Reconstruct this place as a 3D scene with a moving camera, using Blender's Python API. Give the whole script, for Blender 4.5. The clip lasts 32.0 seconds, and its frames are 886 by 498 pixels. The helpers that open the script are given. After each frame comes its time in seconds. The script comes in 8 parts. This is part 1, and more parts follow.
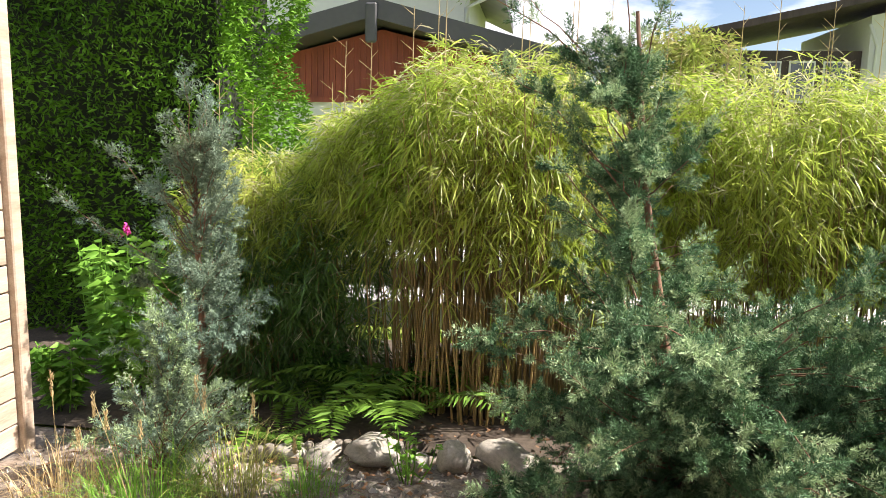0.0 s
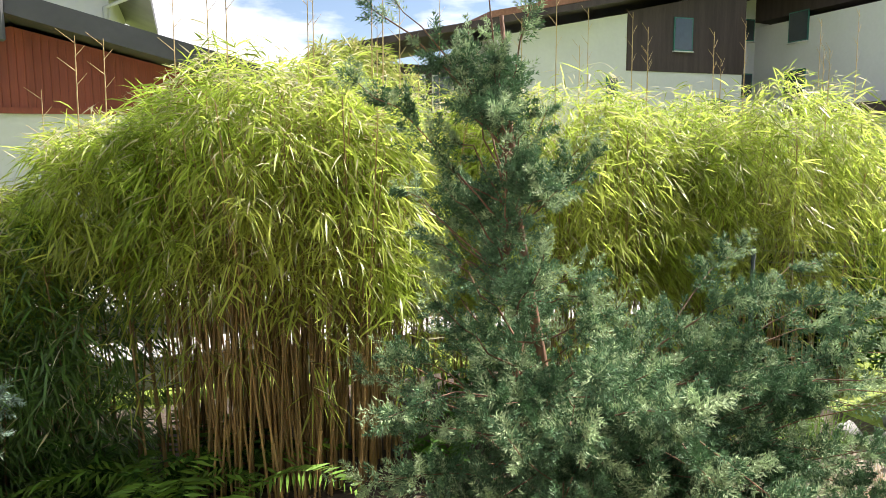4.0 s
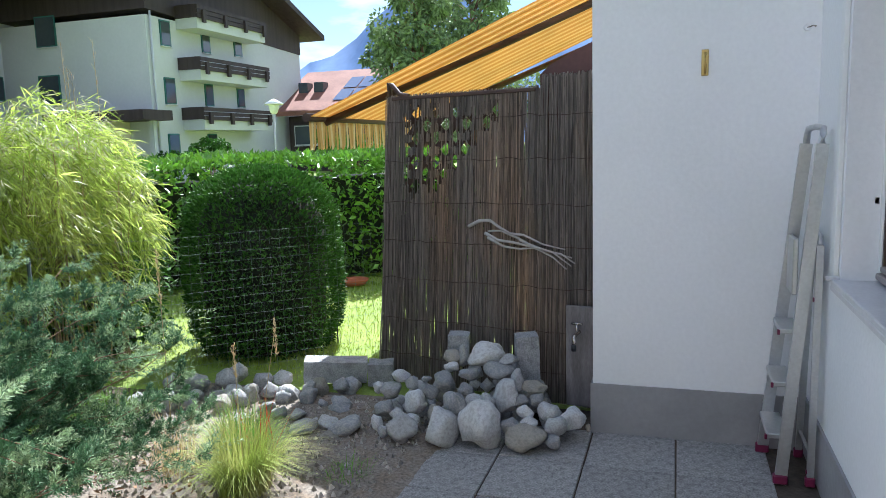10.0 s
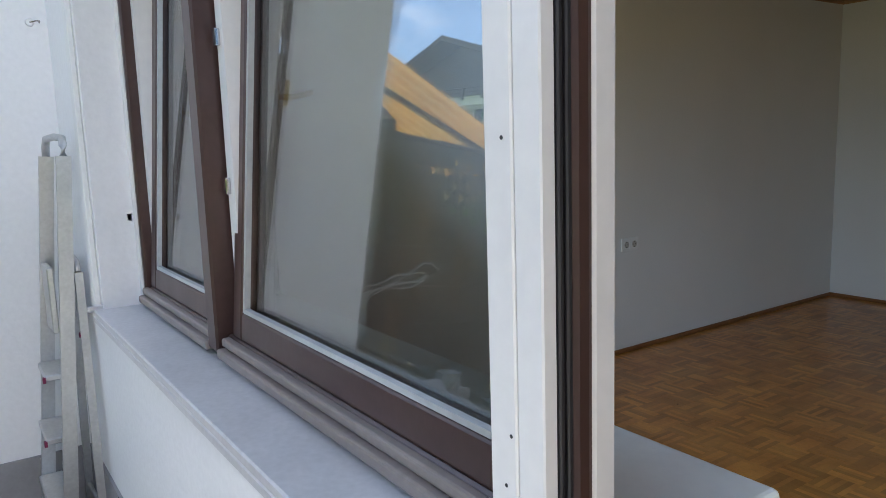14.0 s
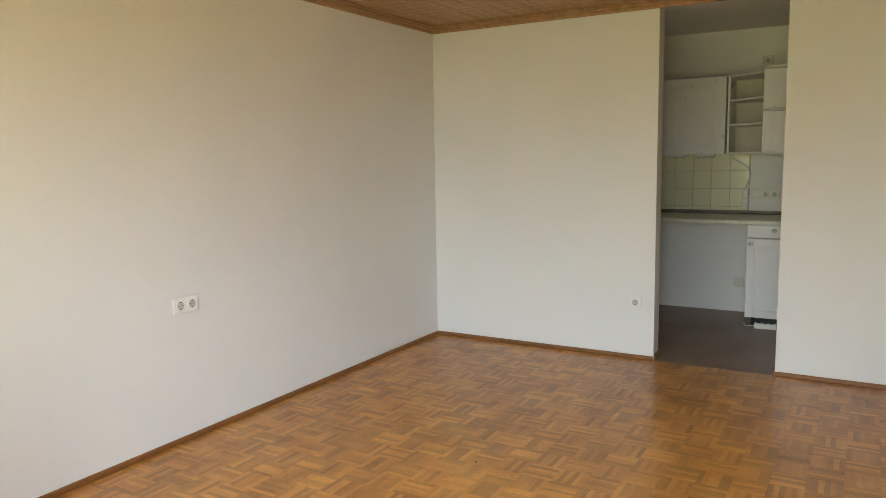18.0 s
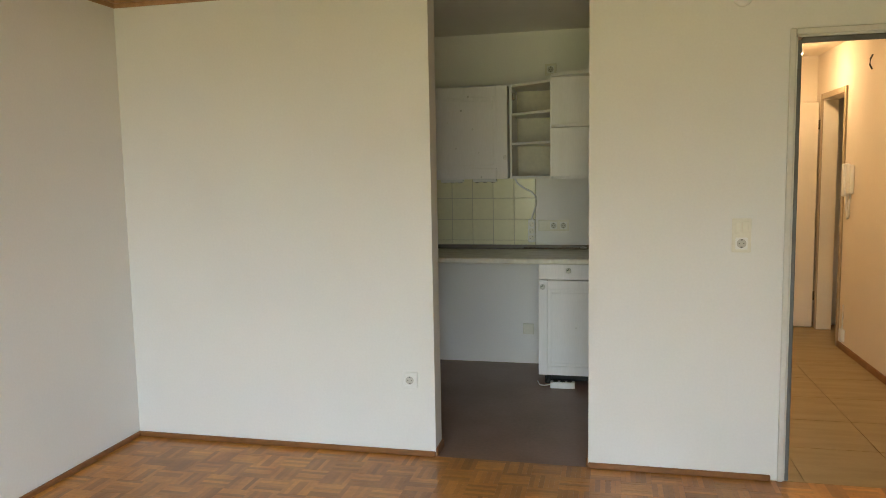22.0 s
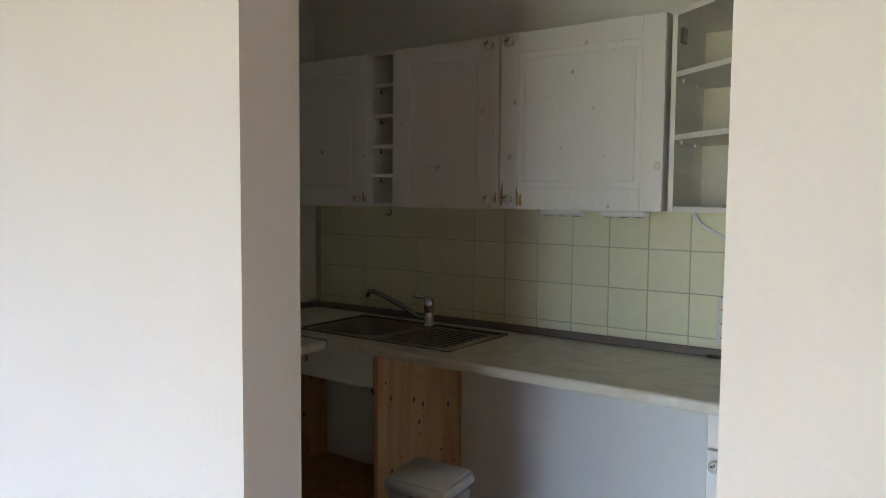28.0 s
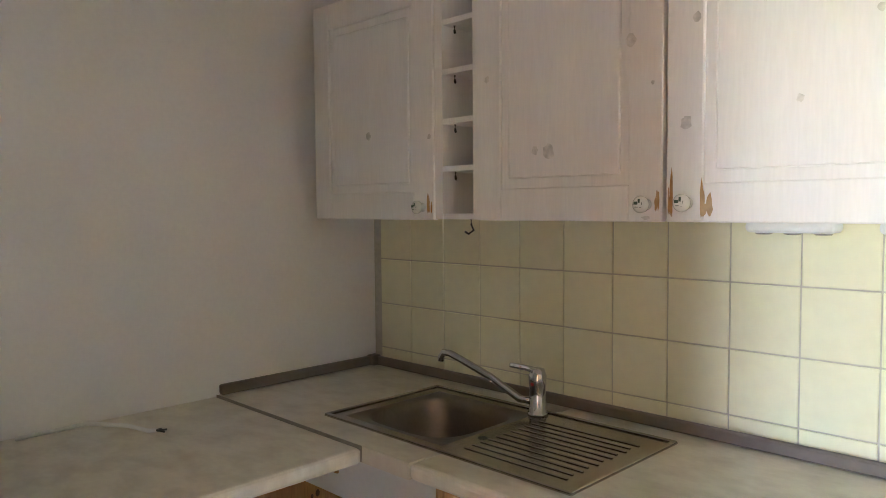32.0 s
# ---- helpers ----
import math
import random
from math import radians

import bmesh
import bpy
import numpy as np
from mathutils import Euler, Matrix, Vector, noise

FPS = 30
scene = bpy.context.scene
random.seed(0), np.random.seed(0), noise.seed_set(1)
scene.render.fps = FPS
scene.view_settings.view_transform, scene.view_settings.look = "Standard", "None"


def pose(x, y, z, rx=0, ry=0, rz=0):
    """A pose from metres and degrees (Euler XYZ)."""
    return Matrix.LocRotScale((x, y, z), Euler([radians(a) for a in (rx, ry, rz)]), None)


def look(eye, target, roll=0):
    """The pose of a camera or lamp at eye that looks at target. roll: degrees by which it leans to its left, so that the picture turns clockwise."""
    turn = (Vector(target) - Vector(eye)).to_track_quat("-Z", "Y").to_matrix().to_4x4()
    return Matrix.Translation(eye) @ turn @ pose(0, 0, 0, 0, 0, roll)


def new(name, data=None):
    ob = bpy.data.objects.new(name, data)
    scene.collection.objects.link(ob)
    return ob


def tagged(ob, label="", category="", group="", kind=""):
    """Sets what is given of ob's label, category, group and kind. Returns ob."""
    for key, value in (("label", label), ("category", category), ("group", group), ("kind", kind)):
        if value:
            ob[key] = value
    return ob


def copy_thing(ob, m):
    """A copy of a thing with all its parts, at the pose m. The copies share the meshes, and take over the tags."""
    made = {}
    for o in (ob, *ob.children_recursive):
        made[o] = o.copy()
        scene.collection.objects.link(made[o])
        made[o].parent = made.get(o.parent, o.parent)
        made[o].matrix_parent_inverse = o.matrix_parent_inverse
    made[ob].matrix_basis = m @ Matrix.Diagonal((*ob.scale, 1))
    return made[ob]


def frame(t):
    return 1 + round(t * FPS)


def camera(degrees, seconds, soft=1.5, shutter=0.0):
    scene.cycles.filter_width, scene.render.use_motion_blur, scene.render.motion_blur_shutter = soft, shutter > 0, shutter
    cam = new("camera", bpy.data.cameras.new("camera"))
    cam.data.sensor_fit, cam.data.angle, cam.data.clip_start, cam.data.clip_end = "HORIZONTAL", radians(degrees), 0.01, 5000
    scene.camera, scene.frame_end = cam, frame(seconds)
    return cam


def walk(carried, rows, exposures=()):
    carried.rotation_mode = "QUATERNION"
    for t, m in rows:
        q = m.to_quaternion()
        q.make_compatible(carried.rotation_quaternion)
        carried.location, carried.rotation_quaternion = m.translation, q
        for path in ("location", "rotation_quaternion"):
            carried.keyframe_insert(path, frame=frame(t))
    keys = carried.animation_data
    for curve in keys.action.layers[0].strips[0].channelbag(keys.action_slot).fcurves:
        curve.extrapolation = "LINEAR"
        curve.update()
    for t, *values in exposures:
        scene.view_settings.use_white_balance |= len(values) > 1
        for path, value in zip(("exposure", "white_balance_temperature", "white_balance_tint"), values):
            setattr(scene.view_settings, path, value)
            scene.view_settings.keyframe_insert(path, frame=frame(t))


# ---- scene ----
# path start
LENS = 62.52
PATH = [
    (0, (-2.563, 6.006, 1.327), (-3.061, 9.931, 0.741), 1.15),
    (0.5, (-2.557, 6.248, 1.301), (-2.970, 10.184, 0.721), 0.54),
    (1, (-2.564, 6.441, 1.309), (-2.813, 10.395, 0.756), 0.46),
    (1.5, (-2.632, 6.532, 1.300), (-2.657, 10.498, 0.781), 0.42),
    (2, (-2.768, 6.664, 1.311), (-2.549, 10.626, 0.809), 0.14),
    (2.5, (-2.844, 6.766, 1.308), (-2.344, 10.703, 0.812), -0.02),
    (3, (-2.852, 6.818, 1.330), (-2.082, 10.705, 0.786), -1.31),
    (3.5, (-3.026, 6.741, 1.353), (-1.963, 10.559, 0.812), -0.78),
    (5.5, (-3.553, 6.172, 1.419), (-1.589, 9.615, 0.879), -0.81),
    (6, (-3.659, 6.178, 1.446), (-1.451, 9.466, 0.889), -0.63),
    (6.5, (-3.662, 6.184, 1.428), (-1.203, 9.289, 0.866), -0.65),
    (7, (-3.588, 6.138, 1.418), (-0.882, 9.030, 0.858), -0.93),
    (7.5, (-3.541, 6.121, 1.415), (-0.598, 8.773, 0.861), -1.17),
    (8, (-3.525, 6.127, 1.420), (-0.350, 8.496, 0.866), -1.36),
    (8.5, (-3.516, 6.141, 1.422), (-0.126, 8.190, 0.866), -1.53),
    (9, (-3.527, 6.151, 1.428), (0.037, 7.877, 0.866), -1.61),
    (9.5, (-3.524, 6.162, 1.425), (0.161, 7.611, 0.858), -1.75),
    (10, (-3.520, 6.186, 1.415), (0.247, 7.404, 0.847), -1.80),
    (10.5, (-3.470, 6.184, 1.411), (0.356, 7.199, 0.841), -1.86),
    (11, (-3.378, 6.174, 1.411), (0.504, 6.953, 0.838), -1.82),
    (11.5, (-3.308, 6.175, 1.402), (0.624, 6.642, 0.833), -1.71),
    (12, (-3.229, 6.209, 1.412), (0.731, 6.233, 0.847), -1.56),
    (12.5, (-3.164, 6.199, 1.384), (0.767, 5.690, 0.850), -1.57),
    (13, (-3.129, 6.177, 1.380), (0.672, 5.060, 0.824), -1.59),
    (13.5, (-3.096, 6.107, 1.383), (0.471, 4.393, 0.801), -1.81),
    (14, (-3.093, 5.997, 1.385), (0.172, 3.764, 0.791), -1.87),
    (14.2, (-3.072, 5.951, 1.379), (0.080, 3.562, 0.782), -1.90),
    (14.6, (-3.109, 5.863, 1.374), (-0.221, 3.160, 0.775), -1.51),
    (15, (-3.133, 5.779, 1.353), (-0.534, 2.797, 0.761), -1.37),
    (15.3, (-3.065, 5.669, 1.340), (-0.698, 2.498, 0.753), -1.20),
    (15.5, (-3.080, 5.552, 1.348), (-0.835, 2.293, 0.761), -1.90),
    (17.5, (-2.975, 4.961, 1.396), (-0.855, 1.609, 0.881), -0.80),
    (18, (-2.936, 4.901, 1.406), (-0.928, 1.479, 0.903), -0.99),
    (18.5, (-2.879, 4.866, 1.409), (-1.134, 1.302, 0.912), -1.28),
    (19, (-2.829, 4.792, 1.405), (-1.303, 1.127, 0.915), -1.30),
    (19.5, (-2.767, 4.609, 1.432), (-1.407, 0.877, 0.957), -1.23),
    (20, (-2.737, 4.419, 1.427), (-1.484, 0.646, 0.986), -1.21),
    (20.5, (-2.663, 4.188, 1.409), (-1.492, 0.384, 1.009), -1.23),
    (21, (-2.583, 3.980, 1.425), (-1.495, 0.150, 1.037), -1.18),
    (21.5, (-2.574, 3.724, 1.434), (-1.586, -0.133, 1.041), -1.07),
    (22, (-2.574, 3.481, 1.434), (-1.674, -0.394, 1.019), -1.03),
    (22.5, (-2.518, 3.202, 1.434), (-1.672, -0.684, 1.003), -1.07),
    (23, (-2.481, 2.972, 1.434), (-1.659, -0.918, 0.996), -1.22),
    (23.5, (-2.517, 2.710, 1.457), (-1.685, -1.177, 1.017), -1.47),
    (24, (-2.565, 2.514, 1.456), (-1.692, -1.366, 1.023), -1.28),
    (24.5, (-2.599, 2.259, 1.451), (-1.632, -1.601, 1.042), -1.14),
    (26.5, (-2.772, 1.354, 1.400), (-1.152, -2.295, 1.148), 0.47),
    (27, (-2.691, 1.170, 1.399), (-0.930, -2.414, 1.164), -0.71),
    (27.5, (-2.730, 0.931, 1.411), (-0.622, -2.461, 1.178), -0.17),
    (28, (-2.668, 0.777, 1.423), (-0.353, -2.473, 1.145), 0.47),
    (28.5, (-2.534, 0.593, 1.439), (-0.104, -2.570, 1.148), -0.02),
    (29, (-2.436, 0.435, 1.425), (0.062, -2.677, 1.155), -0.75),
    (29.5, (-2.364, 0.282, 1.432), (0.243, -2.741, 1.179), -1.33),
    (30, (-2.306, 0.202, 1.415), (0.375, -2.758, 1.204), -1.51),
    (30.5, (-2.170, 0.076, 1.428), (0.461, -2.931, 1.244), -2.24),
    (31, (-2.049, -0.009, 1.400), (0.392, -3.174, 1.242), -1.79),
    (31.5, (-2.001, -0.141, 1.391), (0.506, -3.252, 1.202), -0.66),
    (32, (-1.965, -0.226, 1.418), (0.852, -3.056, 1.189), -0.49),
]
# path end
EXPOSURES = [(0, 1.45, 6500, 17), (3.5, 1.55, 6500, 17), (6, 1.45, 6250, 13), (8, 1.4, 5700, 12), (10, 1.45, 5450, 11), (12, 1.6, 5350, 10), (13, 1.77, 5400, 10), (14.2, 1.95, 5750, 13), (14.6, 2.15, 6450, 18), (15.0, 2.5, 6500, 19), (15.5, 3.1, 6700, 18), (17.5, 3.92, 6600, 13), (20, 4.0, 6600, 12), (23, 4.05, 6200, 12), (24.5, 4.05, 5650, 13), (26.5, 4.3, 5400, 16), (28, 4.8, 5450, 19), (29, 5.4, 5600, 22), (30, 6.0, 5700, 24), (31, 6.4, 5700, 24), (32, 6.9, 5550, 23)]
cam = camera(LENS, 32.0, 0.5)
walk(cam, [(t, look(e, g, r)) for t, e, g, r in PATH], EXPOSURES)

# ---- world, sun, large lights ----
SUN_AZ, SUN_EL = 80.0, 48.0          # degrees: azimuth from +y towards +x
world = bpy.data.worlds.new("sky_world")
scene.world = world
world.use_nodes = True
wn, wl = world.node_tree.nodes, world.node_tree.links
sky = wn.new("ShaderNodeTexSky")
sky.sky_type = "NISHITA"
sky.sun_disc = False
sky.sun_elevation = radians(SUN_EL)
sky.sun_rotation = radians(SUN_AZ)
sky.air_density, sky.dust_density, sky.ozone_density = 1.0, 0.4, 1.2
wcoord = wn.new("ShaderNodeTexCoord")
wmap = wn.new("ShaderNodeMapping")
wmap.inputs["Scale"].default_value = (1.0, 1.0, 3.2)
wl.new(wcoord.outputs["Generated"], wmap.inputs["Vector"])
cloud = wn.new("ShaderNodeTexNoise")
cloud.inputs["Scale"].default_value, cloud.inputs["Detail"].default_value, cloud.inputs["Roughness"].default_value = 3.1, 9.0, 0.55
wl.new(wmap.outputs["Vector"], cloud.inputs["Vector"])
cramp = wn.new("ShaderNodeValToRGB")
cramp.color_ramp.elements[0].position, cramp.color_ramp.elements[1].position = 0.45, 0.60
wl.new(cloud.outputs["Fac"], cramp.inputs["Fac"])
cmix = wn.new("ShaderNodeMix")
cmix.data_type = "RGBA"
cmix.inputs["B"].default_value = (11.5, 11.7, 12.1, 1)
wl.new(cramp.outputs["Color"], cmix.inputs["Factor"])
wl.new(sky.outputs["Color"], cmix.inputs["A"])
wl.new(cmix.outputs["Result"], wn["Background"].inputs["Color"])
wn["Background"].inputs["Strength"].default_value = 0.054

sun_data = bpy.data.lights.new("sun", "SUN")
sun_data.energy, sun_data.angle, sun_data.color = 5.0, radians(0.55), (1.0, 0.94, 0.83)
sun = new("sun", sun_data)
az, el = radians(SUN_AZ), radians(SUN_EL)
sun.matrix_world = look((math.sin(az) * math.cos(el) * 30, math.cos(az) * math.cos(el) * 30, math.sin(el) * 30), (0, 0, 0))


def area_lamp(name, m, size, size_y, watts, colour, spread=180):
    d = bpy.data.lights.new(name, "AREA")
    d.shape, d.size, d.size_y, d.energy, d.color = "RECTANGLE", size, size_y, watts, colour
    d.spread = radians(spread)
    ob = new(name, d)
    ob.matrix_world = m
    return ob


# ---- materials ----
def rgba(c):
    return (c[0], c[1], c[2], 1.0)


def material(name, colour, rough=0.6, vary=0.12, scale=6.0, fine=60.0, bump=0.15, metal=0.0, spec=0.5, second=None, stretch=(1, 1, 1), per_object=0.0, per_island=0.0, detail=6.0, bump_scale=None, translucent=0.0, blotch=(0.42, 0.68), coat=0.0):
    """A procedural surface: a base colour varied by a broad and a fine noise, a second colour in blotches, and a fine relief."""
    m = bpy.data.materials.new(name)
    m.use_nodes = True
    n, l = m.node_tree.nodes, m.node_tree.links
    b = n["Principled BSDF"]
    b.inputs["Roughness"].default_value, b.inputs["Metallic"].default_value = rough, metal
    b.inputs["Specular IOR Level"].default_value = spec
    b.inputs["Coat Weight"].default_value = coat
    co = n.new("ShaderNodeTexCoord")
    mp = n.new("ShaderNodeMapping")
    mp.inputs["Scale"].default_value = stretch
    l.new(co.outputs["Object"], mp.inputs["Vector"])
    broad = n.new("ShaderNodeTexNoise")
    broad.inputs["Scale"].default_value, broad.inputs["Detail"].default_value = scale, detail
    small = n.new("ShaderNodeTexNoise")
    small.inputs["Scale"].default_value, small.inputs["Detail"].default_value = fine, 4.0
    l.new(mp.outputs["Vector"], broad.inputs["Vector"])
    l.new(mp.outputs["Vector"], small.inputs["Vector"])
    ramp = n.new("ShaderNodeValToRGB")
    ramp.color_ramp.elements[0].position, ramp.color_ramp.elements[1].position = blotch
    other = second or tuple(v * (1 - vary * 1.6) for v in colour)
    ramp.color_ramp.elements[0].color, ramp.color_ramp.elements[1].color = rgba(colour), rgba(other)
    l.new(broad.outputs["Fac"], ramp.inputs["Fac"])
    span = n.new("ShaderNodeMapRange")
    span.inputs["From Min"].default_value, span.inputs["From Max"].default_value = 0.25, 0.75
    span.inputs["To Min"].default_value, span.inputs["To Max"].default_value = 1 - vary, 1 + vary
    l.new(small.outputs["Fac"], span.inputs["Value"])
    value = span.outputs["Result"]
    for amount, node, socket in ((per_object, "ShaderNodeObjectInfo", "Random"), (per_island, "ShaderNodeNewGeometry", "Random Per Island")):
        if amount:
            src = n.new(node)
            rr = n.new("ShaderNodeMapRange")
            rr.inputs["To Min"].default_value, rr.inputs["To Max"].default_value = 1 - amount, 1 + amount
            l.new(src.outputs[socket], rr.inputs["Value"])
            mul = n.new("ShaderNodeMath")
            mul.operation = "MULTIPLY"
            l.new(value, mul.inputs[0])
            l.new(rr.outputs["Result"], mul.inputs[1])
            value = mul.outputs["Value"]
    tint = n.new("ShaderNodeVectorMath")
    tint.operation = "SCALE"
    l.new(ramp.outputs["Color"], tint.inputs[0])
    l.new(value, tint.inputs["Scale"])
    l.new(tint.outputs["Vector"], b.inputs["Base Color"])
    rv = n.new("ShaderNodeMapRange")
    rv.inputs["To Min"].default_value, rv.inputs["To Max"].default_value = max(0.02, rough - 0.08), min(1.0, rough + 0.08)
    l.new(broad.outputs["Fac"], rv.inputs["Value"])
    l.new(rv.outputs["Result"], b.inputs["Roughness"])
    if bump:
        bp = n.new("ShaderNodeBump")
        bp.inputs["Strength"].default_value, bp.inputs["Distance"].default_value = bump, 0.004
        l.new((small if bump_scale is None else broad).outputs["Fac"], bp.inputs["Height"])
        l.new(bp.outputs["Normal"], b.inputs["Normal"])
    if translucent:
        tr = n.new("ShaderNodeBsdfTranslucent")
        l.new(tint.outputs["Vector"], tr.inputs["Color"])
        mix = n.new("ShaderNodeMixShader")
        mix.inputs["Fac"].default_value = translucent
        l.new(b.outputs["BSDF"], mix.inputs[1])
        l.new(tr.outputs["BSDF"], mix.inputs[2])
        l.new(mix.outputs["Shader"], n["Material Output"].inputs["Surface"])
    return m


def glass_material(name, colour=(0.90, 0.92, 0.91), rough=0.0):
    m = bpy.data.materials.new(name)
    m.use_nodes = True
    n, l = m.node_tree.nodes, m.node_tree.links
    gl = n.new("ShaderNodeBsdfGlossy")
    gl.inputs["Roughness"].default_value = rough
    tp = n.new("ShaderNodeBsdfTransparent")
    tp.inputs["Color"].default_value = rgba(colour)
    lw = n.new("ShaderNodeLayerWeight")
    pw = n.new("ShaderNodeMath")
    pw.operation = "POWER"
    pw.inputs[1].default_value = 5.0
    l.new(lw.outputs["Facing"], pw.inputs[0])
    fr = n.new("ShaderNodeMapRange")
    fr.inputs["To Min"].default_value, fr.inputs["To Max"].default_value = 0.17, 1.0
    l.new(pw.outputs["Value"], fr.inputs["Value"])
    mx = n.new("ShaderNodeMixShader")
    l.new(fr.outputs["Result"], mx.inputs["Fac"])
    l.new(tp.outputs["BSDF"], mx.inputs[1])
    l.new(gl.outputs["BSDF"], mx.inputs[2])
    l.new(mx.outputs["Shader"], n["Material Output"].inputs["Surface"])
    return m


def lamp_material(name, colour, strength):
    m = bpy.data.materials.new(name)
    m.use_nodes = True
    b = m.node_tree.nodes["Principled BSDF"]
    b.inputs["Emission Color"].default_value, b.inputs["Emission Strength"].default_value = rgba(colour), strength
    return m


M = {}
M["wall_in"] = material("wall_paint_inside", (0.77, 0.765, 0.75), 0.85, 0.02, 1.5, 90, 0.12)
M["wall_out"] = material("wall_paint_outside", (0.80, 0.80, 0.80), 0.9, 0.03, 1.2, 45, 0.3, second=(0.75, 0.755, 0.75))
M["plinth"] = material("grey_plinth_paint", (0.30, 0.295, 0.30), 0.85, 0.06, 3, 40, 0.35, second=(0.25, 0.245, 0.25))
M["kitchen_wall"] = material("kitchen_wall_paint", (0.88, 0.86, 0.84), 0.85, 0.02, 1.5, 90, 0.12)
M["ceiling_wood"] = material("ceiling_pine", (0.42, 0.25, 0.13), 0.45, 0.14, 3, 24, 0.12, second=(0.33, 0.18, 0.085), stretch=(8, 0.5, 8))
M["baseboard"] = material("baseboard_oak", (0.25, 0.105, 0.035), 0.4, 0.15, 4, 30, 0.1)
M["vinyl"] = material("brown_vinyl_floor", (0.25, 0.155, 0.115), 0.42, 0.10, 2.2, 50, 0.08, second=(0.20, 0.122, 0.09))
M["grout_floor"] = material("parquet_joint", (0.17, 0.075, 0.022), 0.6, 0.1)
M["parquet"] = material("oak_parquet_strip", (0.50, 0.225, 0.045), 0.32, 0.12, 5, 45, 0.04, second=(0.40, 0.165, 0.032), per_island=0.30, coat=0.15, blotch=(0.40, 0.66))
M["concrete"] = material("exposed_aggregate_slab", (0.30, 0.29, 0.28), 0.9, 0.45, 30, 110, 0.9, second=(0.19, 0.185, 0.18), per_object=0.08)
M["soil"] = material("garden_soil", (0.05, 0.036, 0.025), 0.95, 0.4, 3, 40, 1.0, second=(0.09, 0.07, 0.05))
M["lawn"] = material("lawn_soil", (0.19, 0.27, 0.04), 0.9, 0.3, 2, 60, 0.8, second=(0.25, 0.31, 0.06))
M["brown_frame"] = material("brown_window_paint", (0.062, 0.034, 0.029), 0.35, 0.1, 5, 50, 0.06, coat=0.1)
M["white_frame"] = material("white_frame_paint", (0.76, 0.76, 0.74), 0.4, 0.03, 3, 40, 0.05)
M["gasket"] = material("black_gasket", (0.02, 0.02, 0.022), 0.6, 0.1)
M["sill_metal"] = material("brown_grey_sill_metal", (0.58, 0.575, 0.58), 0.36, 0.07, 4, 60, 0.05, metal=0.1)
M["glass"] = glass_material("window_glass")
M["worktop"] = material("marbled_worktop", (0.76, 0.72, 0.63), 0.35, 0.05, 7, 30, 0.02, second=(0.62, 0.57, 0.48), stretch=(1.5, 2.2, 1), blotch=(0.42, 0.72))
M["upstand"] = material("grey_upstand_trim", (0.20, 0.163, 0.14), 0.4, 0.08, 4, 40, 0.03)
M["cab_white"] = material("whitewashed_pine", (0.86, 0.84, 0.83), 0.45, 0.03, 2.2, 26, 0.04, second=(0.815, 0.79, 0.765), stretch=(7, 7, 0.7), blotch=(0.45, 0.85))
M["cab_inner"] = material("cabinet_inner_cream", (0.68, 0.63, 0.51), 0.55, 0.06, 3, 40, 0.05)
M["pine"] = material("raw_pine_board", (0.64, 0.37, 0.16), 0.55, 0.14, 2.5, 22, 0.06, second=(0.52, 0.26, 0.09), stretch=(9, 9, 0.8))
M["tile"] = material("cream_wall_tile", (0.83, 0.80, 0.58), 0.22, 0.03, 3, 30, 0.02, per_object=0.03)
M["grout"] = material("tile_grout", (0.56, 0.52, 0.43), 0.85, 0.1)
M["steel"] = material("brushed_steel", (0.40, 0.355, 0.32), 0.20, 0.05, 4, 90, 0.03, metal=0.9)
# bowl colour darkened in place of the dark room it reflects
M["bowl_steel"] = material("darkened_bowl_steel", (0.27, 0.235, 0.205), 0.34, 0.08, 4, 90, 0.03, metal=0.9)
M["chrome"] = material("chrome", (0.56, 0.56, 0.58), 0.10, 0.02, 4, 60, 0.0, metal=1.0)
# socket cup plastic, the recess's shade painted into its colour
M["socket_shade"] = material("socket_cup_shade", (0.50, 0.48, 0.44), 0.4, 0.04, 4, 60, 0.02)
M["plastic_white"] = material("white_plastic", (0.80, 0.80, 0.79), 0.35, 0.02, 4, 60, 0.02)
M["plastic_cream"] = material("cream_switch_plastic", (0.76, 0.73, 0.64), 0.35, 0.03, 4, 60, 0.02)
M["plastic_dark"] = material("dark_plastic", (0.03, 0.03, 0.03), 0.45, 0.1)
M["metal_frame_grey"] = material("grey_door_frame_paint", (0.62, 0.61, 0.57), 0.45, 0.04, 3, 50, 0.05)
M["laminate"] = material("hall_laminate", (0.30, 0.22, 0.10), 0.4, 0.1, 2.5, 40, 0.04, stretch=(1, 6, 1))
M["hall_wall"] = material("hall_wall_paint", (0.78, 0.70, 0.58), 0.85, 0.02, 1.5, 90, 0.12)


# ---- builders ----
def box(bm, x0, y0, z0, x1, y1, z1, bevel=0.0, seg=1):
    vs = [bm.verts.new((x, y, z)) for x in (x0, x1) for y in (y0, y1) for z in (z0, z1)]
    fs = [bm.faces.new([vs[i] for i in f]) for f in ((0, 1, 3, 2), (4, 6, 7, 5), (0, 4, 5, 1), (2, 3, 7, 6), (0, 2, 6, 4), (1, 5, 7, 3))]
    if bevel:
        es = list({e for f in fs for e in f.edges})
        bmesh.ops.bevel(bm, geom=es, offset=bevel, segments=seg, affect="EDGES", profile=0.5)
    return bm


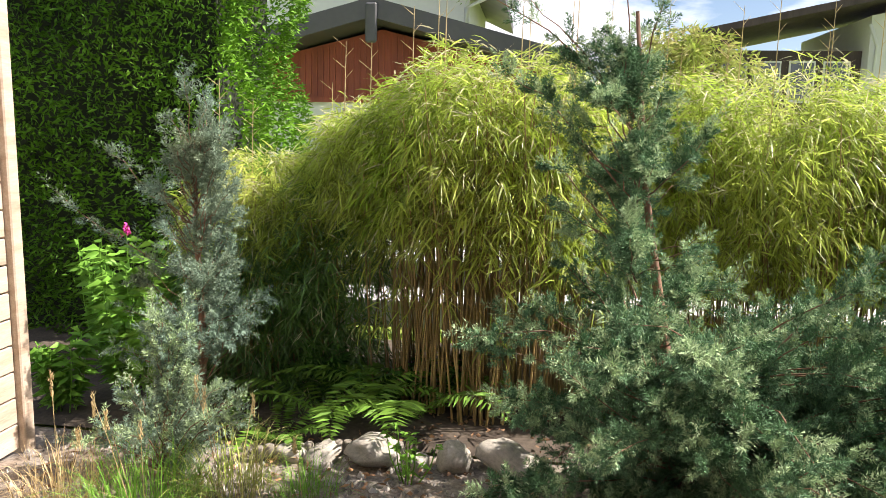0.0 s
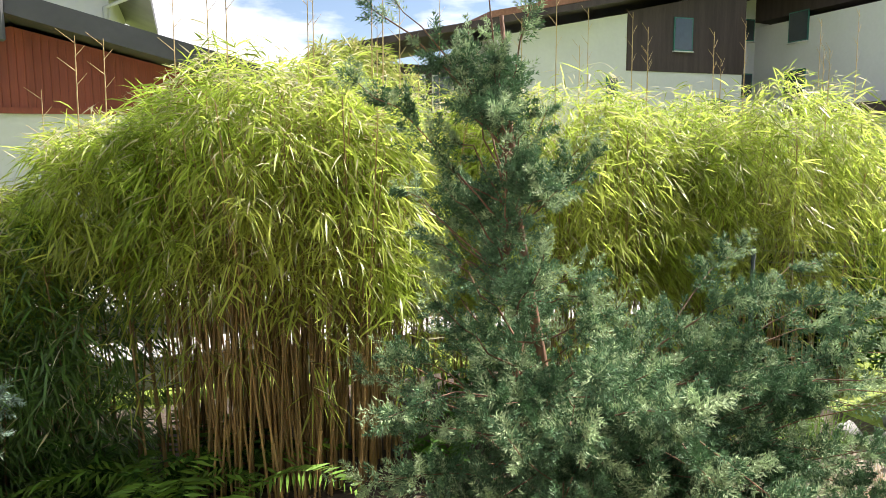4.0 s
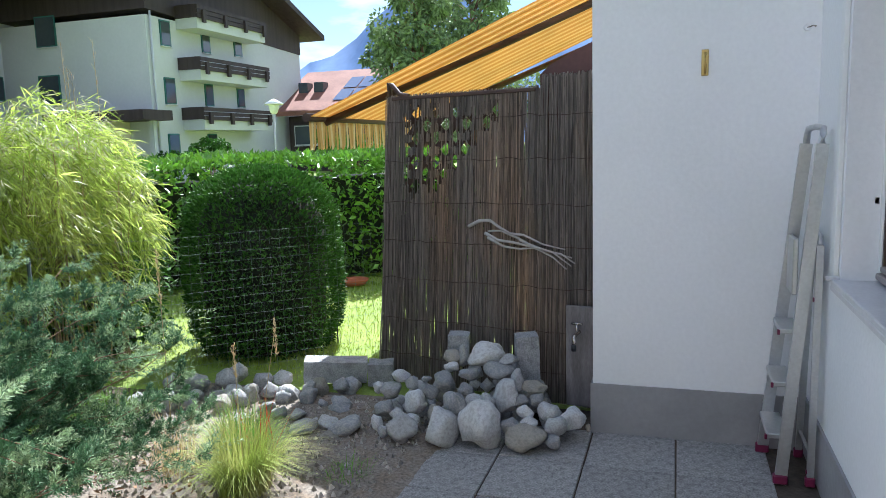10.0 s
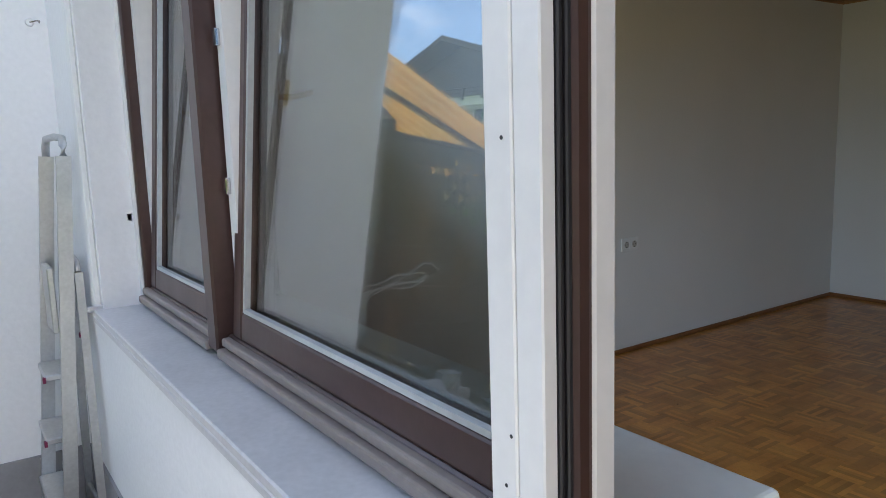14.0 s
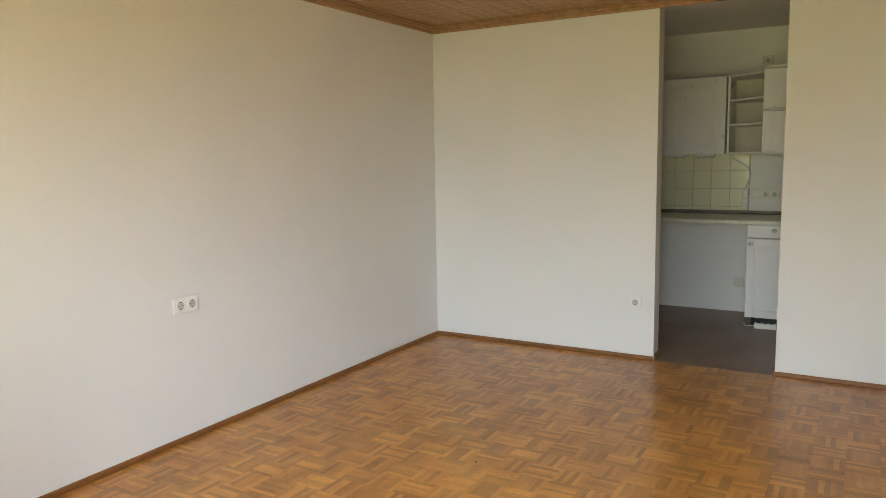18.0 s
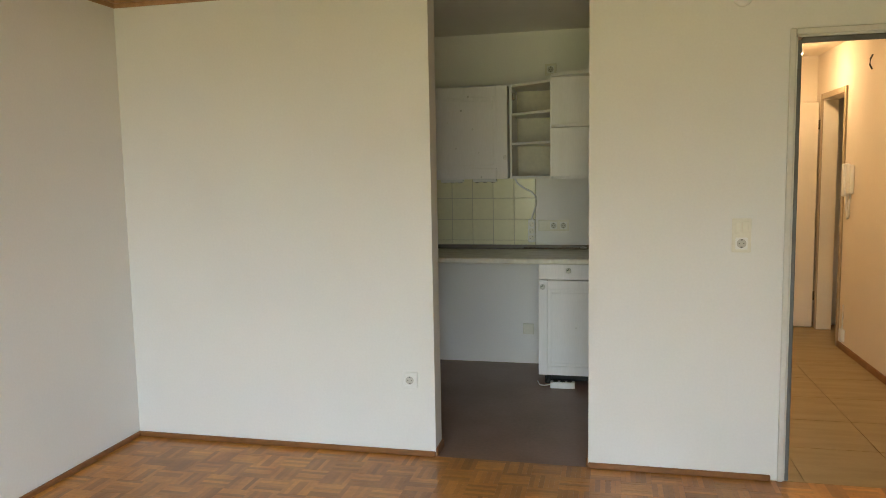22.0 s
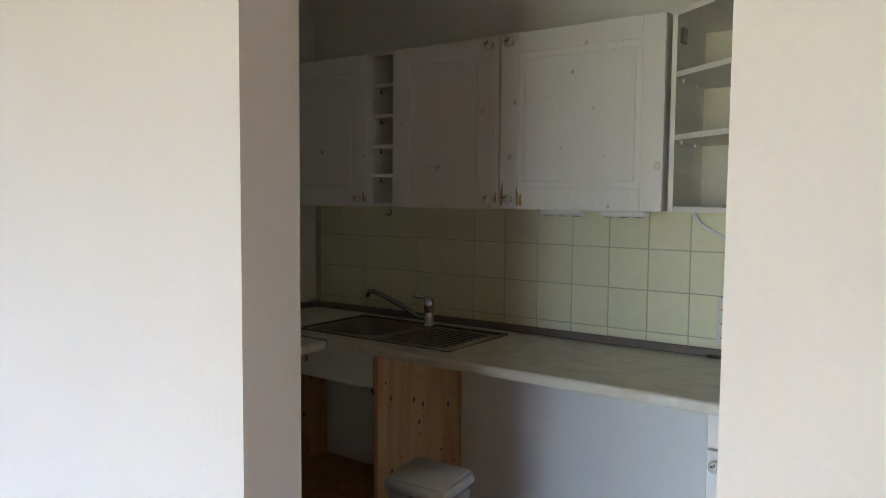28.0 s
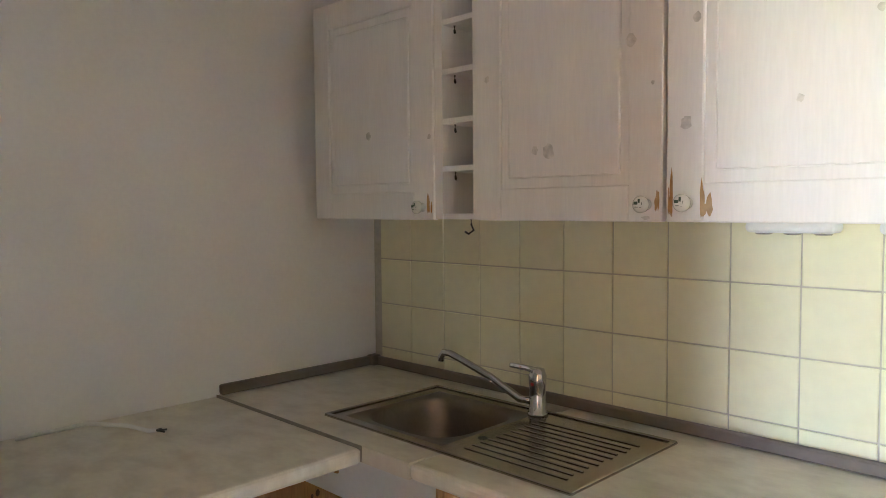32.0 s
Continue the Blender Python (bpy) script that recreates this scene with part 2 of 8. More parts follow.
def boxes(*rows, bevel=0.0, seg=1):
    bm = bmesh.new()
    for r in rows:
        if bevel:
            b2 = bmesh.new()
            box(b2, *r, bevel=bevel, seg=seg)
            me = bpy.data.meshes.new("tmp")
            b2.to_mesh(me)
            b2.free()
            bm.from_mesh(me)
            bpy.data.meshes.remove(me)
        else:
            box(bm, *r)
    return bm


def tube(bm, path, radius, sides=8, cap=True, taper=None):
    """A round bar along a path of points."""
    pts = [Vector(p) for p in path]
    rings = []
    up = Vector((0, 0, 1))
    for i, p in enumerate(pts):
        d = (pts[min(i + 1, len(pts) - 1)] - pts[max(i - 1, 0)]).normalized()
        a = d.cross(up)
        if a.length < 0.05:
            a = d.cross(Vector((1, 0, 0)))
        a.normalize()
        b = d.cross(a)
        r = radius if taper is None else radius + (taper - radius) * i / (len(pts) - 1)
        rings.append([bm.verts.new(p + a * (math.cos(k * 2 * math.pi / sides) * r) + b * (math.sin(k * 2 * math.pi / sides) * r)) for k in range(sides)])
    for r0, r1 in zip(rings, rings[1:]):
        for k in range(sides):
            f = bm.faces.new((r0[k], r0[(k + 1) % sides], r1[(k + 1) % sides], r1[k]))
            f.smooth = True
    if cap:
        bm.faces.new(rings[0][::-1])
        bm.faces.new(rings[-1])
    return bm


def disc_stack(bm, rows, sides=16, centre=(0, 0, 0), axis="z"):
    """A turned shape: rows of (height, radius) along an axis."""
    rings = []
    for h, r in rows:
        ring = []
        for k in range(sides):
            a = k * 2 * math.pi / sides
            c, s = math.cos(a) * r, math.sin(a) * r
            v = {"z": (c, s, h), "y": (c, h, s), "x": (h, c, s)}[axis]
            ring.append(bm.verts.new(Vector(v) + Vector(centre)))
        rings.append(ring)
    for r0, r1 in zip(rings, rings[1:]):
        for k in range(sides):
            f = bm.faces.new((r0[k], r0[(k + 1) % sides], r1[(k + 1) % sides], r1[k]))
            f.smooth = True
    bm.faces.new(rings[0][::-1])
    bm.faces.new(rings[-1])
    bmesh.ops.recalc_face_normals(bm, faces=bm.faces[:])
    return bm


def part(name, bm, mat, parent=None, label="", smooth=False):
    me = bpy.data.meshes.new(name)
    bmesh.ops.recalc_face_normals(bm, faces=bm.faces[:])
    bm.to_mesh(me)
    bm.free()
    me.materials.append(mat)
    if smooth:
        for p in me.polygons:
            p.use_smooth = True
    ob = new(name, me)
    ob.parent = parent
    if label:
        tagged(ob, label)
    return ob


def piece(name, me, parent, m):
    """One more object on a shared mesh."""
    ob = new(name, me)
    ob.parent = parent
    ob.matrix_basis = m
    return ob


def thing(name, label, category, at=(0, 0, 0), turn=0.0, group="", kind=""):
    ob = new(name)
    ob.matrix_basis = pose(*at, 0, 0, turn)
    return tagged(ob, label, category, group, kind)


def structure(name, bm, mat, label, category, smooth=False):
    return tagged(part(name, bm, mat, None, "", smooth), label, category, "", "structure")


# ---- plan ----
CEIL = 2.38                      # living room ceiling
OPL, OPR = -1.71, -2.47          # kitchen opening
DX0, DX1 = -3.34, -4.16          # hall door opening
KY = -1.89                       # tiled kitchen wall
YIN, YOUT = 5.22, 5.58           # window wall, inner and outer face
GZ = -0.10                       # terrace
XL, XR = 0.0, -4.55              # living room side walls
BD0, BD1 = -2.50, -3.45          # balcony door opening
WX0, WX1 = -0.42, -2.43          # window opening
SILL = 0.86
HEAD = 2.16
XE, YE = 0.20, 6.59              # white end wall beside the terrace

KX = 0.03                        # kitchen side wall
KCEIL = 2.43
HX, HY = -4.34, -3.66            # hall side wall and end wall

# ---- shell of the rooms ----
structure("wall_kitchen_side", boxes(
    (OPL, -0.13, 0, 0.2, 0, 2.7), (DX0, -0.13, 0, OPR, 0, 2.7), (DX1, -0.13, 2.0, DX0, 0, 2.7),
    (XR - 0.2, -0.13, 0, DX1, 0, 2.7), (OPR, -0.13, KCEIL, OPL, 0, 2.7)), M["wall_in"],
    "white-painted inner wall with an opening to the kitchen and a hall door", "wall")
structure("wall_socket_side", boxes((0.0, 0.0, -0.1, 0.2, YIN, 2.7)), M["wall_in"], "plain white-painted living room wall", "wall")
structure("wall_far_side", boxes((XR - 0.2, 0.0, -0.1, XR, YIN, 2.7)), M["wall_in"], "plain white-painted living room wall", "wall")
structure("floor_screed", boxes((XR - 0.2, -0.13, -0.2, 0.2, YOUT, -0.010)), M["grout_floor"], "dark joints and screed under the parquet", "floor")

# boarded ceiling: boards run across the room, with a moulded cornice
bm = bmesh.new()
y = 0.0
while y < YIN - 0.01:
    y1 = min(y + 0.096, YIN)
    box(bm, XR, y + 0.003, CEIL, 0.0, y1 - 0.003, CEIL + 0.015, bevel=0.0025)
    y = y1
box(bm, XR, 0, CEIL + 0.012, 0, YIN, 2.7)
structure("ceiling", bm, M["ceiling_wood"], "pine-boarded living room ceiling", "ceiling")
bm = bmesh.new()
for d, z0, z1 in ((0.045, CEIL - 0.012, CEIL), (0.03, CEIL - 0.03, CEIL - 0.012), (0.016, CEIL - 0.052, CEIL - 0.03)):
    box(bm, XR, 0.0005, z0, -0.0005, d, z1, bevel=0.003)
    box(bm, -d, d, z0, -0.0005, YIN, z1, bevel=0.003)
    box(bm, XR, YIN - d, z0, 0, YIN, z1, bevel=0.003)
    box(bm, XR, 0, z0, XR + d, YIN, z1, bevel=0.003)
structure("cornice_trim", bm, M["ceiling_wood"], "moulded pine cornice under the boarded ceiling", "trim")
bm = boxes((-0.016, 0.016, 0, -0.0005, YIN, 0.027), (OPL, 0.0005, 0, -0.0005, 0.016, 0.027), (DX0 + 0.05, 0.0005, 0, OPR, 0.016, 0.027),
           (OPL - 0.012, -0.13, 0.0, OPL - 0.0005, 0.0, 0.045), (OPR + 0.0005, -0.13, 0.0, OPR + 0.012, 0.0, 0.045), (XR + 0.0005, 0.016, 0, XR + 0.016, YIN, 0.027), (BD1 - 1.1, YIN - 0.016, 0, BD1 - 0.05, YIN - 0.0005, 0.027), (BD0, YIN - 0.016, 0, -0.016, YIN - 0.0005, 0.027), bevel=0.004)
structure("baseboard", bm, M["baseboard"], "brown oak baseboard round the living room", "baseboard")

# ---- window wall ----
structure("wall_window", boxes(
    (WX0, YIN, GZ - 0.3, 0.2, YOUT, 2.75), (WX1, YIN, GZ - 0.3, WX0, YOUT, SILL - 0.04), (WX1, YIN, HEAD, WX0, YOUT, 2.75),
    (BD1, YIN, HEAD, WX1, YOUT, 2.75), (XR - 1.4, YIN, GZ - 0.3, BD1, YOUT, 2.75), (BD1, YIN, GZ - 0.3, WX1, YOUT - 0.12, -0.02)),
    M["wall_out"], "white rendered house wall with a window and a balcony door", "wall")
# unseen upper part raised to 6.2 m to keep sun off the window wall
structure("wall_end", boxes((XE, YIN, GZ - 0.3, XE + 0.25, YE, 6.2)), M["wall_out"], "white rendered end wall beside the terrace", "wall")
structure("plinth", boxes((XE - 0.012, YOUT + 0.012, GZ - 0.1, XE - 0.0005, YE + 0.012, 0.16), (XE, YE + 0.0005, GZ - 0.1, XE + 0.25, YE + 0.012, 0.16), (WX1 - 0.02, YOUT + 0.0005, GZ - 0.1, XE - 0.0005, YOUT + 0.012, 0.16)),
          M["plinth"], "grey-painted plinth along the house walls", "plinth")
structure("upper_storey", boxes((XR - 1.4, -4.4, 2.76, 0.45, YOUT, 5.6), (XE, -4.4, -0.3, 0.45, YIN, 2.76), (XR - 1.4, -4.4, -0.3, 0.45, -4.2, 2.76), (XR - 1.4, -4.2, -0.3, XR - 1.2, YIN, 2.76)), M["wall_out"], "plain white upper storey and outer walls of the house", "wall")

# window with two tilted casements
win = thing("window_1", "brown-framed double window with both casements tilted open", "window", kind="structure")
FY0, FY1 = 5.36, 5.45
part("outer_frame", boxes((WX0 - 0.05, FY0, SILL - 0.02, WX0, FY1, HEAD, ), (WX1 + 0.0005, FY0, SILL - 0.02, WX1 + 0.012, FY1 - 0.08, HEAD), (WX1 + 0.012, FY0, SILL - 0.02, WX0 - 0.05, FY1 - 0.012, SILL + 0.055), (WX1 + 0.012, FY0, HEAD - 0.05, WX0 - 0.05, FY1, HEAD), bevel=0.006), M["brown_frame"], win)
part("mullion", boxes((-1.300, FY0 - 0.01, SILL + 0.01, -1.228, FY1 + 0.018, HEAD - 0.04), bevel=0.006), M["brown_frame"], win)
M["bead_grey"] = material("grey_glazing_bead", (0.42, 0.43, 0.42), 0.45, 0.08, 4, 60, 0.04)
M["bronze_bar"] = material("bronze_weather_bar", (0.29, 0.25, 0.23), 0.4, 0.08, 4, 60, 0.04, metal=0.3)
for bx0, bx1 in ((WX1 + 0.012, -1.318), (-1.229, WX0 - 0.05)):
    part("weather_bar", boxes((bx0, FY1 - 0.0115, SILL + 0.004, bx1, FY1 + 0.026, SILL + 0.029), (bx0, FY1 - 0.0115, SILL + 0.032, bx1, FY1 + 0.012, SILL + 0.054), bevel=0.006, seg=2), M["bronze_bar"], win, "bronze-grey metal weather bar")
part("inner_rebate", boxes((WX0 - 0.085, FY0 - 0.03, SILL + 0.05, WX0 - 0.052, FY0 + 0.055, HEAD - 0.05), (-1.365, FY0 - 0.03, SILL + 0.058, -1.318, FY0 + 0.055, HEAD - 0.05), (-1.229, FY0 - 0.03, SILL + 0.058, -1.195, FY0 + 0.055, HEAD - 0.05)), M["white_frame"], win, "white-painted inner rebate of the frame")
part("hinge_fitting", boxes((-1.345, FY0 + 0.0555, 1.62, -1.325, FY0 + 0.068, 1.66), (-1.343, FY0 + 0.0555, 1.27, -1.327, FY0 + 0.068, 1.31), bevel=0.002), M["chrome"], win, "steel tilt fitting on the rebate")


def casement(x0, x1, tilt):
    """A bottom-hung sash between x0 (towards the end wall) and x1, leaning into the room by tilt degrees."""
    h = HEAD - SILL - 0.11
    e = thing("tilt_sash", "brown sash with clear glass tilted inwards at its top", "window sash", (0, 0, 0))
    e.parent = win
    e.matrix_basis = pose(0, FY1 - 0.012, SILL + 0.058, tilt, 0, 0)
    w = 0.062
    rail = part("sash_frame", boxes((x0 - w, -0.06, 0, x0, 0, h), (x1, -0.06, 0, x1 + w, 0, h), (x1 + w, -0.06, 0, x0 - w, 0, 0.07), (x1 + w, -0.06, h - w, x0 - w, 0, h), bevel=0.007, seg=2), M["brown_frame"], e)
    part("inner_sash", boxes((x0 - w, -0.085, 0.01, x0 + 0.004, -0.0605, h), (x1 - 0.004, -0.085, 0.01, x1 + w, -0.0605, h), (x1 + w, -0.085, 0.01, x0 - w, -0.0605, 0.07), (x1 + w, -0.085, h - w, x0 - w, -0.0605, h), bevel=0.004), M["white_frame"], e, "white-painted inner face of the sash")
    part("glazing_bead", boxes((x0 - w - 0.012, -0.018, 0.07, x0 - w, -0.004, h - w), (x1 + w, -0.018, 0.07, x1 + w + 0.012, -0.004, h - w), (x1 + w + 0.012, -0.018, 0.07, x0 - w - 0.012, -0.002, 0.080)), M["bead_grey"], e, "grey glazing bead")
    pane = part("pane", boxes((x1 + w, -0.034, 0.07, x0 - w, -0.028, h - w)), M["glass"], e)
    pane.visible_shadow = False
    pane2 = part("pane", boxes((x1 + w, -0.056, 0.07, x0 - w, -0.05, h - w)), M["glass"], e)
    pane2.visible_shadow = False
    # handle on the room side
    hx = x0 - 0.03
    bm = boxes((hx - 0.012, -0.095, h * 0.5 - 0.03, hx + 0.012, -0.086, h * 0.5 + 0.03), bevel=0.003)
    tube(bm, [(hx, -0.095, h * 0.5), (hx, -0.13, h * 0.5), (hx - 0.11, -0.132, h * 0.5 + 0.005)], 0.008, 8)
    part("handle", bm, M["brass"], e, "brass window handle")
    return e


M["brass"] = material("aged_brass", (0.50, 0.36, 0.13), 0.32, 0.1, 5, 60, 0.02, metal=0.9)
casement(WX0 - 0.075, -1.205, 5.1)
casement(-1.335, WX1 - 0.005, 5.1)

# post between window and balcony door, and the door frame
post = thing("door_frame", "white-covered post and brown door frame of the open balcony door", "door frame", kind="structure")
post.matrix_basis = pose(-0.050, 0.048, 0)
part("cover_board", boxes((-2.470, 5.452, -0.06, WX1 + 0.005, 5.470, HEAD), (-2.512, 5.448, -0.06, -2.4705, 5.468, HEAD), bevel=0.002), M["white_frame"], post, "white cover board with empty screw holes")
holes = bmesh.new()
for hx, hz in ((-2.452, 1.005), (-2.462, 1.065), (-2.455, 1.385)):
    disc_stack(holes, [(5.4702, 0.0025), (5.4708, 0.002)], 10, (hx, 0, hz), "y")
part("screw_hole", holes, M["plastic_dark"], post)
part("seal", boxes((-2.515, 5.440, 0.0, -2.492, 5.4475, HEAD), (-2.515, 5.428, 0.0, -2.492, 5.436, HEAD), bevel=0.002), M["gasket"], post, "black rubber door seal")
part("jamb", boxes((-2.513, 5.394, -0.02, WX1, 5.4275, HEAD), bevel=0.01, seg=2), M["brown_frame"], post, "dark brown door jamb")
part("inner_jamb", boxes((-2.510, 5.358, -0.02, WX1, 5.3935, HEAD), bevel=0.004), M["white_frame"], post, "white inner jamb")
part("filler", boxes((-2.4915, 5.4277, -0.02, WX1, 5.4478, HEAD)), M["white_frame"], post)
part("jamb_far_side", boxes((BD1, 5.28, -0.02, BD1 + 0.08, 5.40, HEAD), (BD1 + 0.08, 5.28, HEAD - 0.08, WX1 - 0.11, 5.40, HEAD), bevel=0.006), M["brown_frame"], post, "dark brown door frame")
bm = boxes((-2.528, 5.362, 0.885, -2.5105, 5.388, 0.945), bevel=0.004)
tube(bm, [(-2.521, 5.384, 0.892), (-2.521, 5.384, 0.938)], 0.007, 8)
part("strike_plate", bm, M["steel"], post, "steel hinge pin on the jamb")
part("threshold", boxes((BD1 + 0.08, 5.28, -0.02, WX1 - 0.1, YOUT - 0.02, 0.02), bevel=0.006), M["sill_metal"], post, "metal door threshold")

sill = structure("window_sill_outside", boxes((WX1 - 0.05, FY1 - 0.02, SILL - 0.036, WX0 + 0.03, YOUT + 0.03, SILL - 0.012), (WX1 - 0.05, YOUT + 0.02, SILL - 0.058, WX0 + 0.03, YOUT + 0.0305, SILL - 0.034), (WX0 + 0.012, FY1, SILL - 0.02, WX0 + 0.03, YOUT + 0.05, SILL + 0.0), bevel=0.004),
                 M["sill_metal"], "brown-grey metal window sill with a folded drip edge", "window sill")
structure("window_sill_inside", boxes((-2.535, YIN - 0.20, SILL - 0.045, -0.02, YIN + 0.12, SILL - 0.002), bevel=0.012, seg=3), M["white_frame"], "thick white interior window board", "window sill")
structure("window_reveal_strip", boxes((WX0 - 0.03, FY1 - 0.01, SILL - 0.01, WX0 + 0.035, FY1 + 0.008, HEAD), (WX0 + 0.035, YOUT + 0.0005, SILL - 0.02, WX0 + 0.095, YOUT + 0.02, HEAD), bevel=0.004), M["white_frame"], "white guide strip beside the window", "trim")
clip = part("shutter_clip", boxes((WX0 + 0.0, FY1 + 0.01, 1.14, WX0 + 0.03, FY1 + 0.03, 1.17), bevel=0.003), M["steel"])
tagged(clip, "small grey metal clip on the window reveal", "clip")
# pale curtain behind the window
bm = bmesh.new()
prev = None
for i in range(60):
    x = -0.34 - i * 0.0062
    yy = YIN - 0.11 + 0.035 * math.sin(i * 0.95) + 0.01 * math.sin(i * 2.3)
    a, b = bm.verts.new((x - 0.06 * (i / 60), yy, SILL + 0.02)), bm.verts.new((x, yy, CEIL - 0.03))
    if prev:
        f = bm.faces.new((prev[0], a, b, prev[1]))
        f.smooth = True
    prev = (a, b)
M["curtain"] = material("grey_curtain_cloth", (0.42, 0.44, 0.42), 0.9, 0.06, 3, 120, 0.3, translucent=0.25)
cur = thing("curtain", "gathered pale grey curtain beside the window", "curtain")
cl = part("cloth", bm, M["curtain"], cur)
sol = cl.modifiers.new("thickness", "SOLIDIFY")
sol.thickness = 0.004
part("curtain_rail", boxes((-2.5, YIN - 0.13, CEIL - 0.03, -0.05, YIN - 0.10, CEIL - 0.012), bevel=0.003), M["plastic_white"], cur)

# daylight of the sky that comes in by the window and the balcony door
wcx, dcx = (WX0 + WX1) / 2, (BD0 + BD1) / 2 - 0.02
SKY_TINT, GARDEN_TINT = (0.62, 0.80, 1.0), (1.0, 0.97, 0.42)
for k, (dx, watts) in enumerate(((0.0, 0.58), (0.66, 0.46), (-0.66, 0.34))):
    area_lamp("window_daylight", look((wcx, YIN - 0.23 - 0.01 * k, 1.52), (wcx + dx, YIN - 1.24, 1.02)), 1.9, 1.2, watts, SKY_TINT, 64)
for k, (dx, watts) in enumerate(((0.0, 0.48), (0.60, 0.72))):
    area_lamp("door_daylight", look((dcx, YIN - 0.10 - 0.01 * k, 1.1), (dcx + dx, YIN - 1.1, 0.66)), 0.8, 1.9, watts, SKY_TINT, 64)
# light thrown in by the sunlit garden
area_lamp("window_garden_light", look((wcx, YIN - 0.265, 1.3), (wcx, YIN - 1.24, 1.72)), 1.9, 0.8, 1.2, GARDEN_TINT, 150)
area_lamp("door_garden_light", look((dcx, YIN - 0.125, 0.7), (dcx, YIN - 1.1, 1.05)), 0.8, 1.2, 0.9, GARDEN_TINT, 150)


# ---- sockets and switches ----
def socket_face(parent, x, z, cup=True):
    """One socket insert in the plane y = 0, looking to +y."""
    part("insert", boxes((x - 0.027, 0.009, z - 0.027, x + 0.027, 0.0125, z + 0.027), bevel=0.004, seg=2), M["plastic_white"], parent)
    bm = bmesh.new()
    disc_stack(bm, [(0.0126, 0.0205), (0.0142, 0.0205), (0.0142, 0.0185), (0.0128, 0.018)], 20, (x, 0, z), "y")
    part("cup", bm, M["socket_shade"], parent)
    bm = bmesh.new()
    for dx in (-0.0095, 0.0095):
        disc_stack(bm, [(0.0128, 0.0026), (0.0134, 0.0024)], 8, (x + dx, 0, z), "y")
    for dz in (-0.0165, 0.0165):
        box(bm, x - 0.004, 0.0128, z + dz - 0.0025, x + 0.004, 0.0145, z + dz + 0.0025)
    part("contact", bm, M["plastic_dark"], parent)


def plate(name, label, category, m, cells, upright=True, mat="plastic_cream", kinds=None):
    """A wall plate with cells one above or beside the other; kinds: 'socket', 'switch' or 'blank' for each."""
    e = thing(name, label, category)
    e.matrix_basis = m
    n, w = len(kinds), 0.071
    W, H = (0.082, 0.011 + w * n) if upright else (0.011 + w * n, 0.082)
    part("plate", boxes((-W / 2, 0, -H / 2, W / 2, 0.0115, H / 2), bevel=0.004, seg=2), M[mat], e)
    for i, k in enumerate(kinds):
        o = (n - 1) / 2 * w - i * w
        x, z = (0, o) if upright else (o, 0)
        if k == "socket":
            socket_face(e, x, z)
        elif k == "switch":
            part("rocker", boxes((x - 0.029, 0.009, z - 0.028, x - 0.0008, 0.0135, z + 0.028), bevel=0.002), M[mat], e)
            part("rocker", boxes((x + 0.0008, 0.009, z - 0.028, x + 0.029, 0.0135, z + 0.028), bevel=0.002), M[mat], e)
        else:
            part("blank_cover", boxes((x - 0.029, 0.009, z - 0.028, x + 0.029, 0.0125, z + 0.028), bevel=0.003), M[mat], e)
    return e


plate("double_socket", "white double wall socket on a plain wall", "socket", pose(0, 2.46, 0.694, 0, 0, 90) @ pose(0, 0, 0), 2, False, mat="plastic_white", kinds=("socket", "socket"))
plate("wall_socket", "white single socket low on the wall", "socket", pose(-1.583, 0, 0.393), 1, mat="plastic_white", kinds=("socket",))
plate("switch_and_socket", "white double switch above a socket beside the hall door", "switch", pose(-3.141, 0, 1.131), 2, kinds=("switch", "socket"))
cap = bmesh.new()
disc_stack(cap, [(0.0003, 0.04), (0.006, 0.038), (0.0085, 0.02)], 24, (-3.125, 0, 2.17), "y")
tagged(part("junction_cover", cap, M["wall_in"]), "round white-painted junction box cover on the wall", "cover")

# ---- hall door frame and hall ----
fr = thing("hall_door_frame", "grey-white steel frame of the hall doorway without a leaf", "door frame", kind="structure")
part("casing", boxes((DX0 - 0.004, 0.0005, 0, DX0 + 0.022, 0.014, 2.024), (DX1 - 0.022, 0.0005, 0, DX1 + 0.004, 0.014, 2.024), (DX1 + 0.004, 0.0005, 1.996, DX0 - 0.004, 0.014, 2.024), bevel=0.004), M["metal_frame_grey"], fr)
part("reveal", boxes((DX0 - 0.012, -0.14, 0, DX0 - 0.0005, 0.0, 1.99), (DX1 + 0.0005, -0.14, 0, DX1 + 0.012, 0.0, 1.99), (DX1 + 0.012, -0.14, 1.988, DX0 - 0.012, 0.0, 1.9995)), M["metal_frame_grey"], fr)
M["grey_seal"] = material("dark_grey_seal", (0.13, 0.13, 0.13), 0.6, 0.1)
part("rubber_seal", boxes((DX0 - 0.03, -0.03, 0, DX0 - 0.0125, -0.006, 1.975), (DX1 + 0.0125, -0.03, 0, DX1 + 0.03, -0.006, 1.975), (DX1 + 0.03, -0.03, 1.965, DX0 - 0.03, -0.006, 1.9875), bevel=0.003), M["grey_seal"], fr, "dark grey rubber seal")

